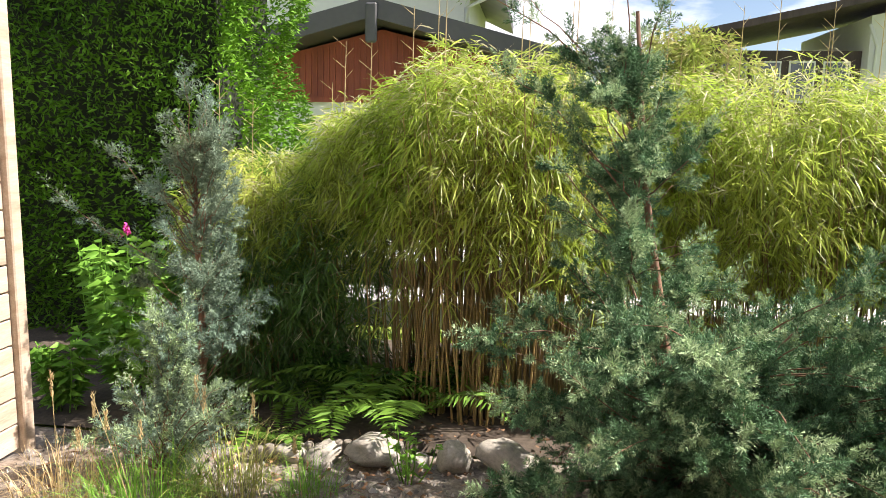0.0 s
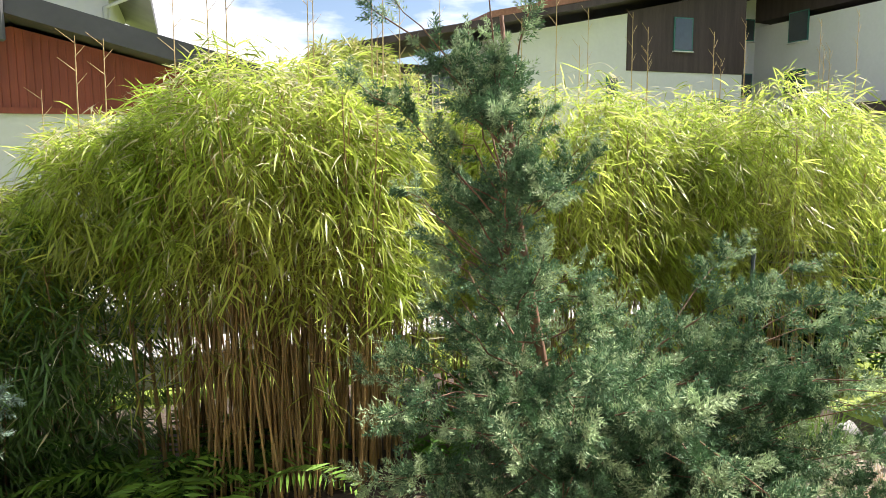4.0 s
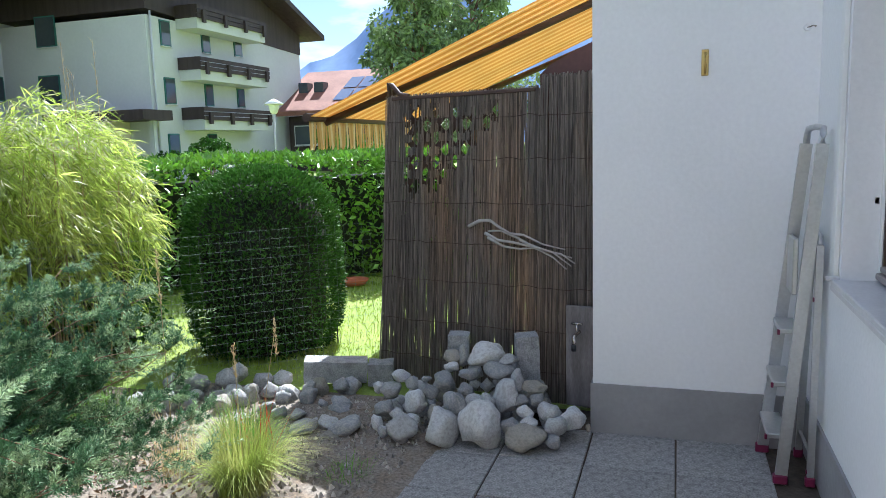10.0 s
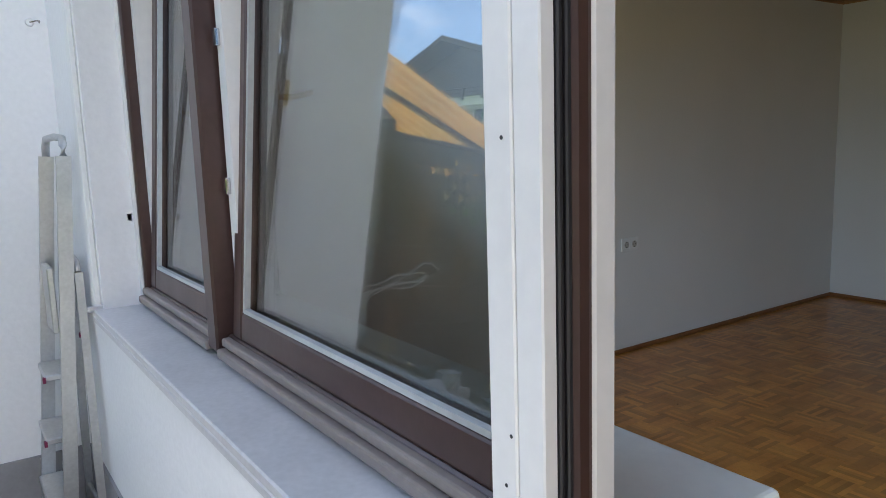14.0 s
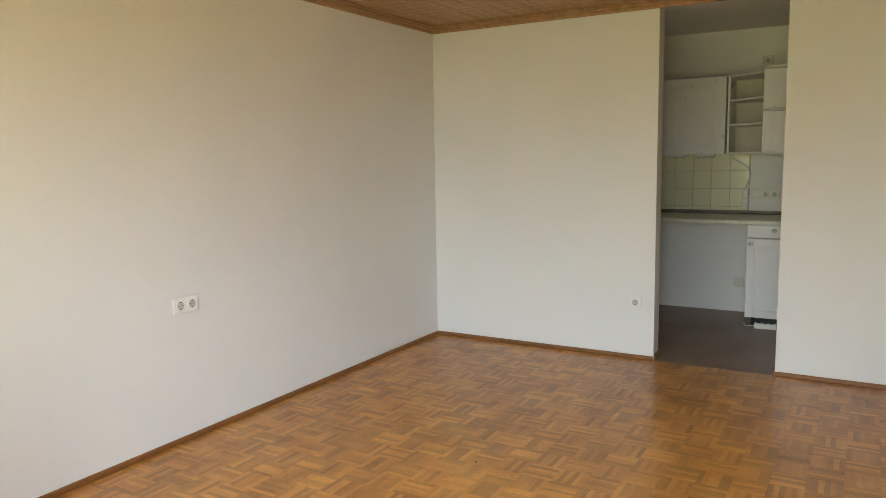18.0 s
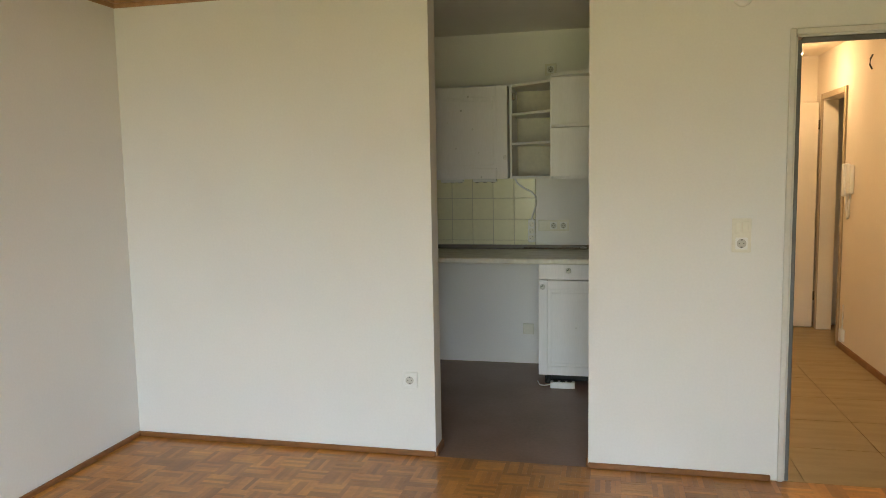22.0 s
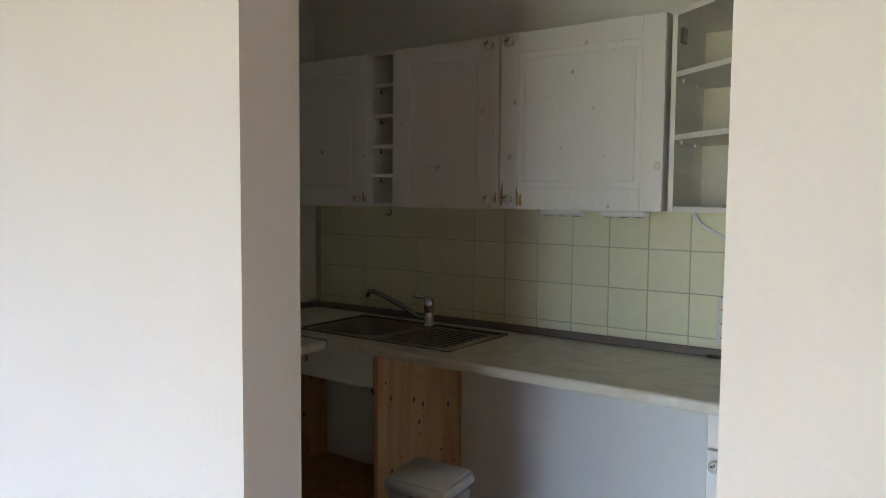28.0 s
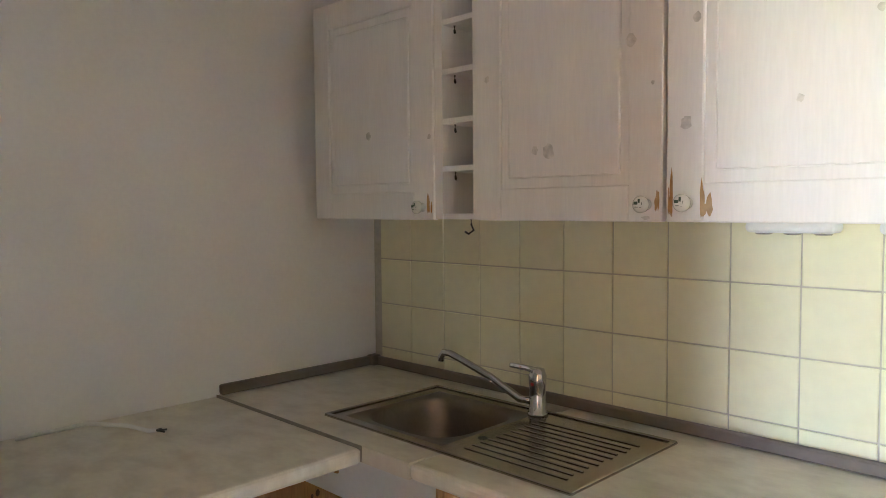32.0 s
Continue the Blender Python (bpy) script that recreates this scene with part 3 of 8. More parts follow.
structure("hall_walls", boxes((HX - 0.12, -2.82, 0, HX, -0.13, 2.7), (HX - 0.12, HY, 0, HX, -3.44, 2.7), (HX - 0.12, -3.44, 2.0, HX, -2.82, 2.7),
                              (-3.1, HY, 0, -2.9, -0.13, 2.7), (HX - 0.12, HY - 0.12, 0, -2.9, HY, 2.7)), M["hall_wall"], "cream-painted hall walls", "wall")
structure("hall_ceiling", boxes((HX, HY, 2.40, -3.1, -0.13, 2.7)), M["hall_wall"], "plain hall ceiling", "ceiling")
bm = bmesh.new()
yy = -0.001
box(bm, HX - 1.3, HY, -0.2, -3.1, -0.001, -0.004)
for i in range(10):
    for j in range(3):
        x0, y0 = HX + j * 0.45, -0.003 - i * 0.45
        if y0 - 0.45 > HY - 0.4:
            box(bm, x0 + 0.002, max(y0 - 0.446, HY), -0.006, min(x0 + 0.448, -3.1), y0, 0.0)
structure("hall_floor", bm, M["laminate"], "olive-brown tiled hall floor", "floor")
structure("side_room_walls", boxes((HX - 1.3, -3.8, 0, HX - 1.2, -2.4, 2.4), (HX - 1.2, -2.6, 0, HX - 0.12, -2.5, 2.4), (HX - 1.2, -3.8, 0, HX - 0.12, -3.7, 2.4), (HX - 1.2, -3.8, 2.3, HX - 0.12, -2.5, 2.4)), M["kitchen_wall"], "plain unlit room beyond the hall", "wall")
structure("hall_baseboard", boxes((HX + 0.0005, -2.78, 0, HX + 0.014, -0.14, 0.05), bevel=0.003), M["baseboard"], "brown hall baseboard", "baseboard")
f2 = thing("inner_door_frame", "brown-edged frame of an open inner door in the hall", "door frame", kind="structure")
M["tan_frame"] = material("tan_frame_paint", (0.40, 0.31, 0.20), 0.45, 0.06, 3, 50, 0.05)
part("frame", boxes((HX + 0.0005, -2.825, 0, HX + 0.014, -2.78, 2.05), (HX + 0.0005, -3.48, 0, HX + 0.014, -3.44, 2.05), (HX + 0.0005, -3.44, 2.0, HX + 0.014, -2.825, 2.05), bevel=0.003), M["tan_frame"], f2)
leaf = thing("inner_door", "plain cream inner door standing open at right angles", "door", (HX + 0.02, -3.52, 0))
part("leaf", boxes((0, -0.02, 0.008, 0.84, 0.02, 1.985), bevel=0.003), M["hall_wall"], leaf)
bm = bmesh.new()
for z in (0.25, 1.75):
    tube(bm, [(-0.002, 0.026, z), (-0.002, 0.026, z + 0.08)], 0.007, 8)
part("hinge", bm, M["steel"], leaf)
# ceiling spot
M["lamp_glow"] = lamp_material("warm_lamp_glow", (1.0, 0.72, 0.38), 26)
spot = thing("ceiling_spot", "small white ceiling spotlight glowing warm in the hall", "lamp", (-4.0, -2.9, 2.40))
bm = bmesh.new()
disc_stack(bm, [(0, 0.05), (-0.012, 0.05), (-0.015, 0.02), (-0.03, 0.015)], 20)
part("base", bm, M["plastic_white"], spot)
bm = bmesh.new()
disc_stack(bm, [(-0.03, 0.03), (-0.075, 0.042), (-0.08, 0.04)], 20)
part("shade", bm, M["plastic_white"], spot)
bm = bmesh.new()
disc_stack(bm, [(-0.0805, 0.038), (-0.088, 0.03)], 20)
part("bulb", bm, M["lamp_glow"], spot)
sp = bpy.data.lights.new("hall_spot", "POINT")
sp.energy, sp.color, sp.shadow_soft_size = 0.38, (1.0, 0.62, 0.30), 0.05
so = new("hall_spot", sp)
so.location = (-3.95, -2.9, 2.26)
# second lamp, added out of view to light the near half of the hall
sp2 = bpy.data.lights.new("hall_spot", "POINT")
sp2.energy, sp2.color, sp2.shadow_soft_size = 0.38, (1.0, 0.62, 0.30), 0.05
so2 = new("hall_spot", sp2)
so2.location = (-3.95, -1.3, 2.26)
# unseen copy of the spot, added at the second lamp
added_spot = copy_thing(spot, pose(-4.0, -1.3, 2.40))
# intercom handset
ic = thing("intercom_phone", "cream wall intercom with a corded handset", "intercom")
ic.matrix_basis = pose(HX, -2.60, 1.33, 0, 0, -90)
part("base", boxes((-0.05, 0, -0.11, 0.03, 0.035, 0.11), bevel=0.008, seg=2), M["plastic_white"], ic)
part("handset", boxes((0.035, 0.0, -0.13, 0.085, 0.055, 0.12), bevel=0.012, seg=2), M["plastic_white"], ic)
bm = bmesh.new()
tube(bm, [(0.05, 0.02, -0.13), (0.045, 0.02, -0.22), (0.02, 0.02, -0.30), (-0.01, 0.02, -0.28), (-0.012, 0.018, -0.17), (-0.01, 0.012, -0.11)], 0.008, 8)
part("cord", bm, M["plastic_white"], ic)
cab = thing("phone_outlet", "white outlet with a cable near the hall floor", "socket")
cab.matrix_basis = pose(HX, -2.66, 0.12, 0, 0, -90)
part("box", boxes((-0.03, 0, -0.05, 0.03, 0.03, 0.05), bevel=0.005), M["plastic_white"], cab)
bm = bmesh.new()
tube(bm, [(0, 0.012, 0.05), (-0.002, 0.012, 0.15), (0.004, 0.01, 0.24)], 0.006, 8)
part("cable", bm, M["plastic_white"], cab)
wire = bmesh.new()
tube(wire, [(HX + 0.002, -2.25, 2.2), (HX + 0.02, -2.24, 2.17), (HX + 0.022, -2.24, 2.13), (HX + 0.004, -2.25, 2.1)], 0.006, 6)
tagged(part("loose_wire", wire, M["plastic_dark"]), "short dark wire loop sticking out of the wall", "wire")

# ---- kitchen ----
structure("kitchen_walls", boxes((-2.75, KY - 0.12, 0, KX + 0.12, KY, 2.7), (KX, KY, 0, KX + 0.17, -0.13, 2.7), (-2.9, KY - 0.12, 0, -2.75, -0.13, 2.7)), M["kitchen_wall"], "plain off-white kitchen walls", "wall")
structure("kitchen_ceiling", boxes((-2.75, KY, KCEIL, KX, -0.13, 2.7)), M["kitchen_wall"], "plain kitchen ceiling", "ceiling")
structure("kitchen_floor", boxes((-2.75, KY, -0.1, KX, -0.13, 0.0), (OPR, -0.13, -0.1, OPL, -0.001, 0.0)), M["vinyl"], "worn dark brown vinyl kitchen floor", "floor")

CT = 0.865
CF = -1.27          # front edge of the worktop


def worktop(name, label, rows):
    e = thing(name, label, "worktop")
    part("slab", boxes(*rows, bevel=0.012, seg=3), M["worktop"], e)
    return e


# main worktop with a cut for the sink bowl
SX0, SX1, SY0, SY1 = -0.435, -0.795, -1.392, -1.742
wt = worktop("worktop", "marbled cream worktop with a rounded front edge", [(-2.749, KY + 0.001, CT - 0.038, SX1 - 0.02, CF, CT)])
for row in ((SX1 - 0.02, SY0 + 0.02, CT - 0.038, SX0 + 0.02, CF, CT), (SX1 - 0.02, KY + 0.001, CT - 0.038, SX0 + 0.02, SY1 - 0.02, CT), (SX0 + 0.02, KY + 0.001, CT - 0.038, KX - 0.001, CF, CT)):
    part("slab", boxes(row), M["worktop"], wt)
wt2 = worktop("side_worktop", "marbled cream worktop on the side wall", [(-0.66, CF + 0.003, CT - 0.04, KX - 0.001, -0.35, CT - 0.002)])
M["joint"] = material("worktop_joint_strip", (0.30, 0.27, 0.23), 0.4, 0.05)
part("joint_strip", boxes((-0.655, CF + 0.0002, CT - 0.036, KX - 0.002, CF + 0.0028, CT + 0.0015)), M["joint"], wt2)
ups = thing("upstand", "grey-brown plastic upstand along the worktop", "trim strip")
bm = boxes((-2.749, KY + 0.012, CT + 0.0005, KX - 0.03, KY + 0.03, CT + 0.032), bevel=0.006, seg=2)
part("strip", bm, M["upstand"], ups)
part("strip", boxes((KX - 0.024, CF - 0.005, CT + 0.0005, KX - 0.001, KY + 0.04, CT + 0.032), bevel=0.006, seg=2), M["upstand"], ups)
part("corner_cap", boxes((KX - 0.04, KY + 0.011, CT + 0.0005, KX - 0.0005, KY + 0.05, CT + 0.036), bevel=0.005), M["upstand"], ups)

# sink
sk = thing("sink", "stainless steel sink with a ribbed drainer set in the worktop", "sink")
X0, X1, Y0, Y1 = -0.385, -1.175, -1.360, -1.785
z = CT + 0.004
part("rim", boxes((X1, Y1, CT + 0.0005, SX1, Y0, z), (SX0, Y1, CT + 0.0005, X0, Y0, z), (SX1, SY0, CT + 0.0005, SX0, Y0, z), (SX1, Y1, CT + 0.0005, SX0, SY1, z)), M["steel"], sk)
bowl = bmesh.new()
rings = []
cx, cy = (SX0 + SX1) / 2, (SY0 + SY1) / 2
for dz, k in ((0.0039, 1.0), (0.0036, 0.92), (-0.004, 0.885), (-0.03, 0.865), (-0.10, 0.82), (-0.128, 0.74), (-0.14, 0.58), (-0.143, 0.0)):
    ring = []
    for i in range(32):
        a = i * 2 * math.pi / 32
        p = 2.0 / 3.6 if dz < 0.0038 else 0.0001
        ca, sa = math.cos(a), math.sin(a)
        ring.append(bowl.verts.new((cx + math.copysign(abs(ca) ** p, ca) * abs(SX0 - SX1) / 2 * max(k, 0.001), cy + math.copysign(abs(sa) ** p, sa) * abs(SY0 - SY1) / 2 * max(k, 0.001), CT + dz)))
    rings.append(ring)
for r0, r1 in zip(rings, rings[1:]):
    for i in range(32):
        f = bowl.faces.new((r0[i], r0[(i + 1) % 32], r1[(i + 1) % 32], r1[i]))
        f.smooth = True
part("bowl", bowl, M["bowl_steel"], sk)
bm = bmesh.new()
disc_stack(bm, [(CT - 0.1425, 0.032), (CT - 0.139, 0.03), (CT - 0.138, 0.012)], 20, (cx, cy, 0))
part("drain", bm, M["chrome"], sk)
# raised edge bead and ribs
bm = boxes((X1, Y1, z, X0, Y1 + 0.012, z + 0.004), (X1, Y0 - 0.012, z, X0, Y0, z + 0.004), (X1, Y1 + 0.012, z, X1 + 0.012, Y0 - 0.012, z + 0.004), (X0 - 0.012, Y1 + 0.012, z, X0, Y0 - 0.012, z + 0.004), bevel=0.0015)
part("edge_bead", bm, M["steel"], sk)
for i in range(11):
    yy = -1.42 - i * 0.028
    part("drainer_rib", boxes((X1 + 0.05 + 0.006 * (i % 2), yy - 0.004, z - 0.0005, SX1 - 0.045, yy + 0.004, z + 0.0030), bevel=0.0016), M["steel"], sk)
bm = bmesh.new()
disc_stack(bm, [(z - 0.0002, 0.013), (z + 0.0012, 0.011)], 14, (SX1 - 0.03, -1.50, 0))
part("overflow", bm, M["plastic_dark"], sk)
tapx, tapy = -0.80, -1.745
tp = thing("mixer_tap", "chrome single-lever mixer tap with a low swivel spout", "tap", (tapx, tapy, z))
bm = bmesh.new()
disc_stack(bm, [(0, 0.027), (0.006, 0.027), (0.008, 0.022), (0.075, 0.0215), (0.08, 0.023), (0.105, 0.024), (0.122, 0.018), (0.126, 0.008)], 20)
part("body", bm, M["chrome"], tp)
bm = bmesh.new()
tube(bm, [(0.0, 0.0, 0.035), (0.05, 0.012, 0.036), (0.14, 0.03, 0.085), (0.22, 0.045, 0.117), (0.27, 0.053, 0.135), (0.292, 0.056, 0.135), (0.30, 0.058, 0.122), (0.302, 0.058, 0.11)], 0.0105, 12, taper=0.0095)
part("spout", bm, M["chrome"], tp)
bm = bmesh.new()
tube(bm, [(0.0, 0.005, 0.118), (0.02, 0.03, 0.128), (0.045, 0.06, 0.136)], 0.009, 10, taper=0.006)
part("lever", bm, M["chrome"], tp)
bm = bmesh.new()
disc_stack(bm, [(0.0215, 0.006), (0.0232, 0.005)], 10, (0, 0, 0.085), "y")
part("red_mark", bm, material("red_dot", (0.5, 0.02, 0.02), 0.4, 0.02), tp, "small red hot-water mark")


def knob(parent, x, y, zz):
    bm = bmesh.new()
    disc_stack(bm, [(0, 0.012), (0.004, 0.008), (0.012, 0.007), (0.016, 0.016), (0.024, 0.0175), (0.029, 0.013), (0.0305, 0.005)], 18, (x, y, zz), "y")
    k = part("knob", bm, M["knob"], parent, "round white knob with a dark leaf pattern")
    bm = bmesh.new()
    for i in range(5):
        a = i * 1.26 + 0.4
        box(bm, x + math.cos(a) * 0.005 - 0.0022, y + 0.0290, zz + math.sin(a) * 0.005 - 0.0022, x + math.cos(a) * 0.009 + 0.0022, y + 0.0312, zz + math.sin(a) * 0.009 + 0.0022)
    part("leaf_pattern", bm, M["knob_leaf"], k)


M["knob"] = material("white_porcelain_knob", (0.72, 0.72, 0.68), 0.18, 0.04, 40, 90, 0.02)
M["knob_leaf"] = material("green_leaf_print", (0.05, 0.09, 0.06), 0.3, 0.1)
M["stain"] = material("bare_worn_wood", (0.40, 0.20, 0.06), 0.6, 0.25, 12, 60, 0.1, second=(0.52, 0.36, 0.20))
M["knot"] = material("wood_knot", (0.725, 0.70, 0.67), 0.55, 0.2, 30, 80, 0.05)
M["knot_dark"] = material("dark_pine_knot", (0.13, 0.06, 0.025), 0.5, 0.2, 30, 80, 0.05)


def worn_patch(parent, x, y, z, w, h, rnd, mat="stain"):
    """A ragged flat patch where the paint is worn off, proud of the door by a hair."""
    for j in range(1 if mat != "stain" else 6):
        bm = bmesh.new()
        cx_, w_, h_ = (x, w, h) if mat != "stain" else (x + w * rnd.uniform(-0.45, 0.45), w * rnd.uniform(0.12, 0.4), h * rnd.uniform(0.35, 1.0))
        cz_ = z if mat != "stain" else z - h * 0.45 + h_ * 0.5
        yy_ = y + 0.00005 * j
        bm.faces.new([bm.verts.new((cx_ + math.cos(i * 0.449) * w_ * (0.75 + 0.5 * rnd.random()) / 2, yy_, cz_ + math.sin(i * 0.449) * h_ * (0.8 + 0.4 * rnd.random()) / 2)) for i in range(14)])
        part("worn_patch" if mat == "stain" else "knot_mark", bm, M[mat], parent)


def panel_door(parent, x0, x1, z0, z1, y, knots=(), frame=0.075):
    """A framed door in the plane y (its front), between x0 < x1."""
    d = part("door", boxes((x0 + 0.01, y - 0.018, z0 + 0.01, x1 - 0.01, y - 0.008, z1 - 0.01)), M["cab_white"], parent)
    for r in ((x0, y - 0.02, z0, x0 + frame, y, z1), (x1 - frame, y - 0.02, z0, x1, y, z1)):
        part("stile", boxes(r, bevel=0.0025), M["cab_white"], d)
    for r in ((x0 + frame + 0.0004, y - 0.02, z0, x1 - frame - 0.0004, y - 0.0006, z0 + frame), (x0 + frame + 0.0004, y - 0.02, z1 - frame, x1 - frame - 0.0004, y - 0.0006, z1)):
        part("rail", boxes(r, bevel=0.0025), M["cab_white"], d)
    part("raised_field", boxes((x0 + frame + 0.022, y - 0.0079, z0 + frame + 0.022, x1 - frame - 0.022, y - 0.0035, z1 - frame - 0.022), bevel=0.004), M["cab_white"], d)
    rnd = random.Random(int(abs(x0) * 1000))
    for kx, kz, s in knots:
        inner = x0 + frame + 0.022 < kx < x1 - frame - 0.022 and z0 + frame + 0.022 < kz < z1 - frame - 0.022
        worn_patch(d, kx, y + 0.0006 if not inner else y - 0.0028, kz, s, s * 1.2, rnd, "knot")
    return d


UF = -1.55           # front of the wall cabinets
UZ0, UZ1 = 1.385, 2.02


def wall_cabinet(label, x0, x1):
    e = thing("wall_cabinet", label, "cabinet", group="kitchen wall cabinets")
    t = 0.016
    part("body", boxes((x0 + 0.001, KY + 0.001, UZ0 + 0.002, x0 + t, UF - 0.022, UZ1), (x1 - t, KY + 0.001, UZ0 + 0.002, x1 - 0.001, UF - 0.022, UZ1), (x0 + t, KY + 0.001, UZ0 + 0.002, x1 - t, UF - 0.022, UZ0 + t), (x0 + t, KY + 0.001, UZ1 - t, x1 - t, UF - 0.022, UZ1), (x0 + t, KY + 0.001, UZ0 + t, x1 - t, KY + 0.006, UZ1 - t)), M["cab_white"], e)
    return e


rnd = random.Random(5)
c1 = wall_cabinet("whitewashed wall cabinet with one panelled door, next to the rack", -0.615, -0.096)
d = panel_door(c1, -0.615, -0.096, UZ0, UZ1, UF, ((-0.60, 1.60, 0.012), (-0.56, 1.97, 0.007), (-0.35, 1.62, 0.02)))
knob(d, -0.573, UF, 1.418)
worn_patch(d, -0.60, UF + 0.0009, 1.425, 0.016, 0.05, rnd)
c2 = wall_cabinet("whitewashed wall cabinet with a panelled door and worn corner", -1.258, -0.765)
d = panel_door(c2, -1.256, -0.765, UZ0, UZ1, UF, ((-0.80, 1.72, 0.014), (-1.185, 1.75, 0.022), (-0.98, 1.54, 0.03), (-1.235, 1.66, 0.008), (-0.94, 1.545, 0.018)))
knob(d, -1.222, UF, 1.420)
knob(d, -1.222, UF, 1.985)
worn_patch(d, -1.248, UF + 0.0009, 1.43, 0.014, 0.05, rnd)
worn_patch(d, -1.222, UF + 0.0009, 1.393, 0.02, 0.008, rnd, "knot")
c3 = wall_cabinet("wide whitewashed wall cabinet with one panelled door", -1.873, -1.262)
d = panel_door(c3, -1.873, -1.264, UZ0, UZ1, UF, ((-1.325, 1.77, 0.016), (-1.305, 1.575, 0.024), (-1.855, 1.53, 0.026), (-1.69, 1.40, 0.012), (-1.55, 1.86, 0.013), (-1.63, 1.73, 0.013), (-1.51, 1.60, 0.013), (-1.67, 1.57, 0.011), (-1.45, 1.78, 0.009), (-1.60, 1.95, 0.014)))
knob(d, -1.308, UF, 1.422)
knob(d, -1.308, UF, 1.985)
worn_patch(d, -1.34, UF + 0.0009, 1.43, 0.032, 0.075, rnd)
worn_patch(d, -1.276, UF + 0.0009, 1.44, 0.012, 0.09, rnd)

# narrow bottle rack between the cabinets
rk = thing("spice_rack", "narrow open white rack with five pigeonholes", "rack", group="kitchen wall cabinets")
part("side_board", boxes((-0.645, KY + 0.001, UZ0 + 0.002, -0.617, UF - 0.004, UZ1)), M["cab_white"], rk)
part("side_board", boxes((-0.764, KY + 0.001, UZ0 + 0.002, -0.750, UF - 0.004, UZ1)), M["cab_white"], rk)
part("back_board", boxes((-0.750, KY + 0.001, UZ0 + 0.002, -0.645, KY + 0.2, UZ1)), M["cab_inner"], rk)
for i, zz in enumerate((UZ0 + 0.002, 1.508, 1.628, 1.752, 1.876, UZ1 - 0.016)):
    part("shelf", boxes((-0.7495, KY + 0.2, zz, -0.6455, UF - 0.004, zz + 0.014), bevel=0.001), M["cab_white"], rk)
    if 0 < i < 5:
        bm = bmesh.new()
        tube(bm, [(-0.665, UF - 0.03, zz), (-0.665, UF - 0.03, zz - 0.012), (-0.672, UF - 0.024, zz - 0.02)], 0.003, 6)
        part("cup_hook", bm, M["plastic_dark"], rk)
bm = bmesh.new()
tube(bm, [(-0.70, UF - 0.05, UZ0 + 0.002), (-0.70, UF - 0.05, UZ0 - 0.012), (-0.712, UF - 0.046, UZ0 - 0.026), (-0.70, UF - 0.04, UZ0 - 0.036), (-0.688, UF - 0.04, UZ0 - 0.03)], 0.0028, 6)
tagged(part("screw_hook", bm, M["plastic_dark"]), "small dark screw hook under the rack", "hook")

# angled open shelf and rounded end shelf
AX0, AY0, AX1, AY1 = -1.885, -1.575, -2.184, -1.36
osf = thing("corner_shelf", "open angled wall shelf with a cream inside", "shelf", group="kitchen wall cabinets")


def prism(pts, z0, z1):
    bm = bmesh.new()
    lo = [bm.verts.new((x, y, z0)) for x, y in pts]
    hi = [bm.verts.new((x, y, z1)) for x, y in pts]
    bm.faces.new(lo[::-1])
    bm.faces.new(hi)
    for i in range(len(pts)):
        j = (i + 1) % len(pts)
        bm.faces.new((lo[i], lo[j], hi[j], hi[i]))
    return bm


part("side_board", boxes((AX0 - 0.016, KY + 0.001, UZ0, AX0, AY0, UZ1 + 0.005)), M["cab_white"], osf)
part("side_board", boxes((AX1 - 0.012, KY + 0.001, UZ0, AX1 + 0.004, AY1, UZ1 + 0.01)), M["cab_white"], osf)
part("back_board", boxes((AX1 + 0.004, KY + 0.001, UZ0 + 0.016, AX0 - 0.016, KY + 0.01, UZ1)), M["cab_inner"], osf)
outline = ((AX0 - 0.016, KY + 0.01), (AX0 - 0.016, AY0 - 0.002), (AX1 + 0.004, AY1 - 0.006), (AX1 + 0.004, KY + 0.01))
for zz in (UZ0, 1.615, 1.815, UZ1 - 0.012):
    part("shelf", prism(outline, zz, zz + 0.017), M["cab_white"], osf)
bm = boxes((AX0 - 0.03, AY0 - 0.06, 1.925, AX0 - 0.0165, AY0 - 0.025, 1.975), bevel=0.003)
part("hinge_cup", bm, M["steel"], osf, "steel cabinet hinge with no door on it")
for zz in (1.615, 1.815):
    for yy in (AY0 - 0.05, AY0 - 0.20):
        bm = bmesh.new()
        disc_stack(bm, [(zz - 0.012, 0.004), (zz - 0.0003, 0.005)], 8, (AX0 - 0.024, yy, 0))
        part("shelf_pin", bm, M["plastic_white"], osf)
rs = thing("rounded_end_shelf", "white end panel with two curved shelves", "shelf", group="kitchen wall cabinets")
part("panel", boxes((-2.62, AY1 - 0.018, UZ0 + 0.0, AX1 - 0.0125, AY1 - 0.002, 2.04)), M["cab_white"], rs)
part("side_board", boxes((-2.62, KY + 0.001, UZ0, -2.604, AY1 - 0.019, 2.04)), M["cab_white"], rs)
for zz in (UZ0 - 0.004, 1.712, 2.035):
    arc = [(AX1 - 0.01, AY1 - 0.0015)] + [(-2.40 + 0.216 * math.cos(a), AY1 - 0.0015 + 0.13 * math.sin(a)) for a in [i * math.pi / 14 for i in range(1, 14)]] + [(-2.615, AY1 - 0.0015)]
    part("curved_shelf", prism(arc, zz, zz + 0.018), M["cab_white"], rs)

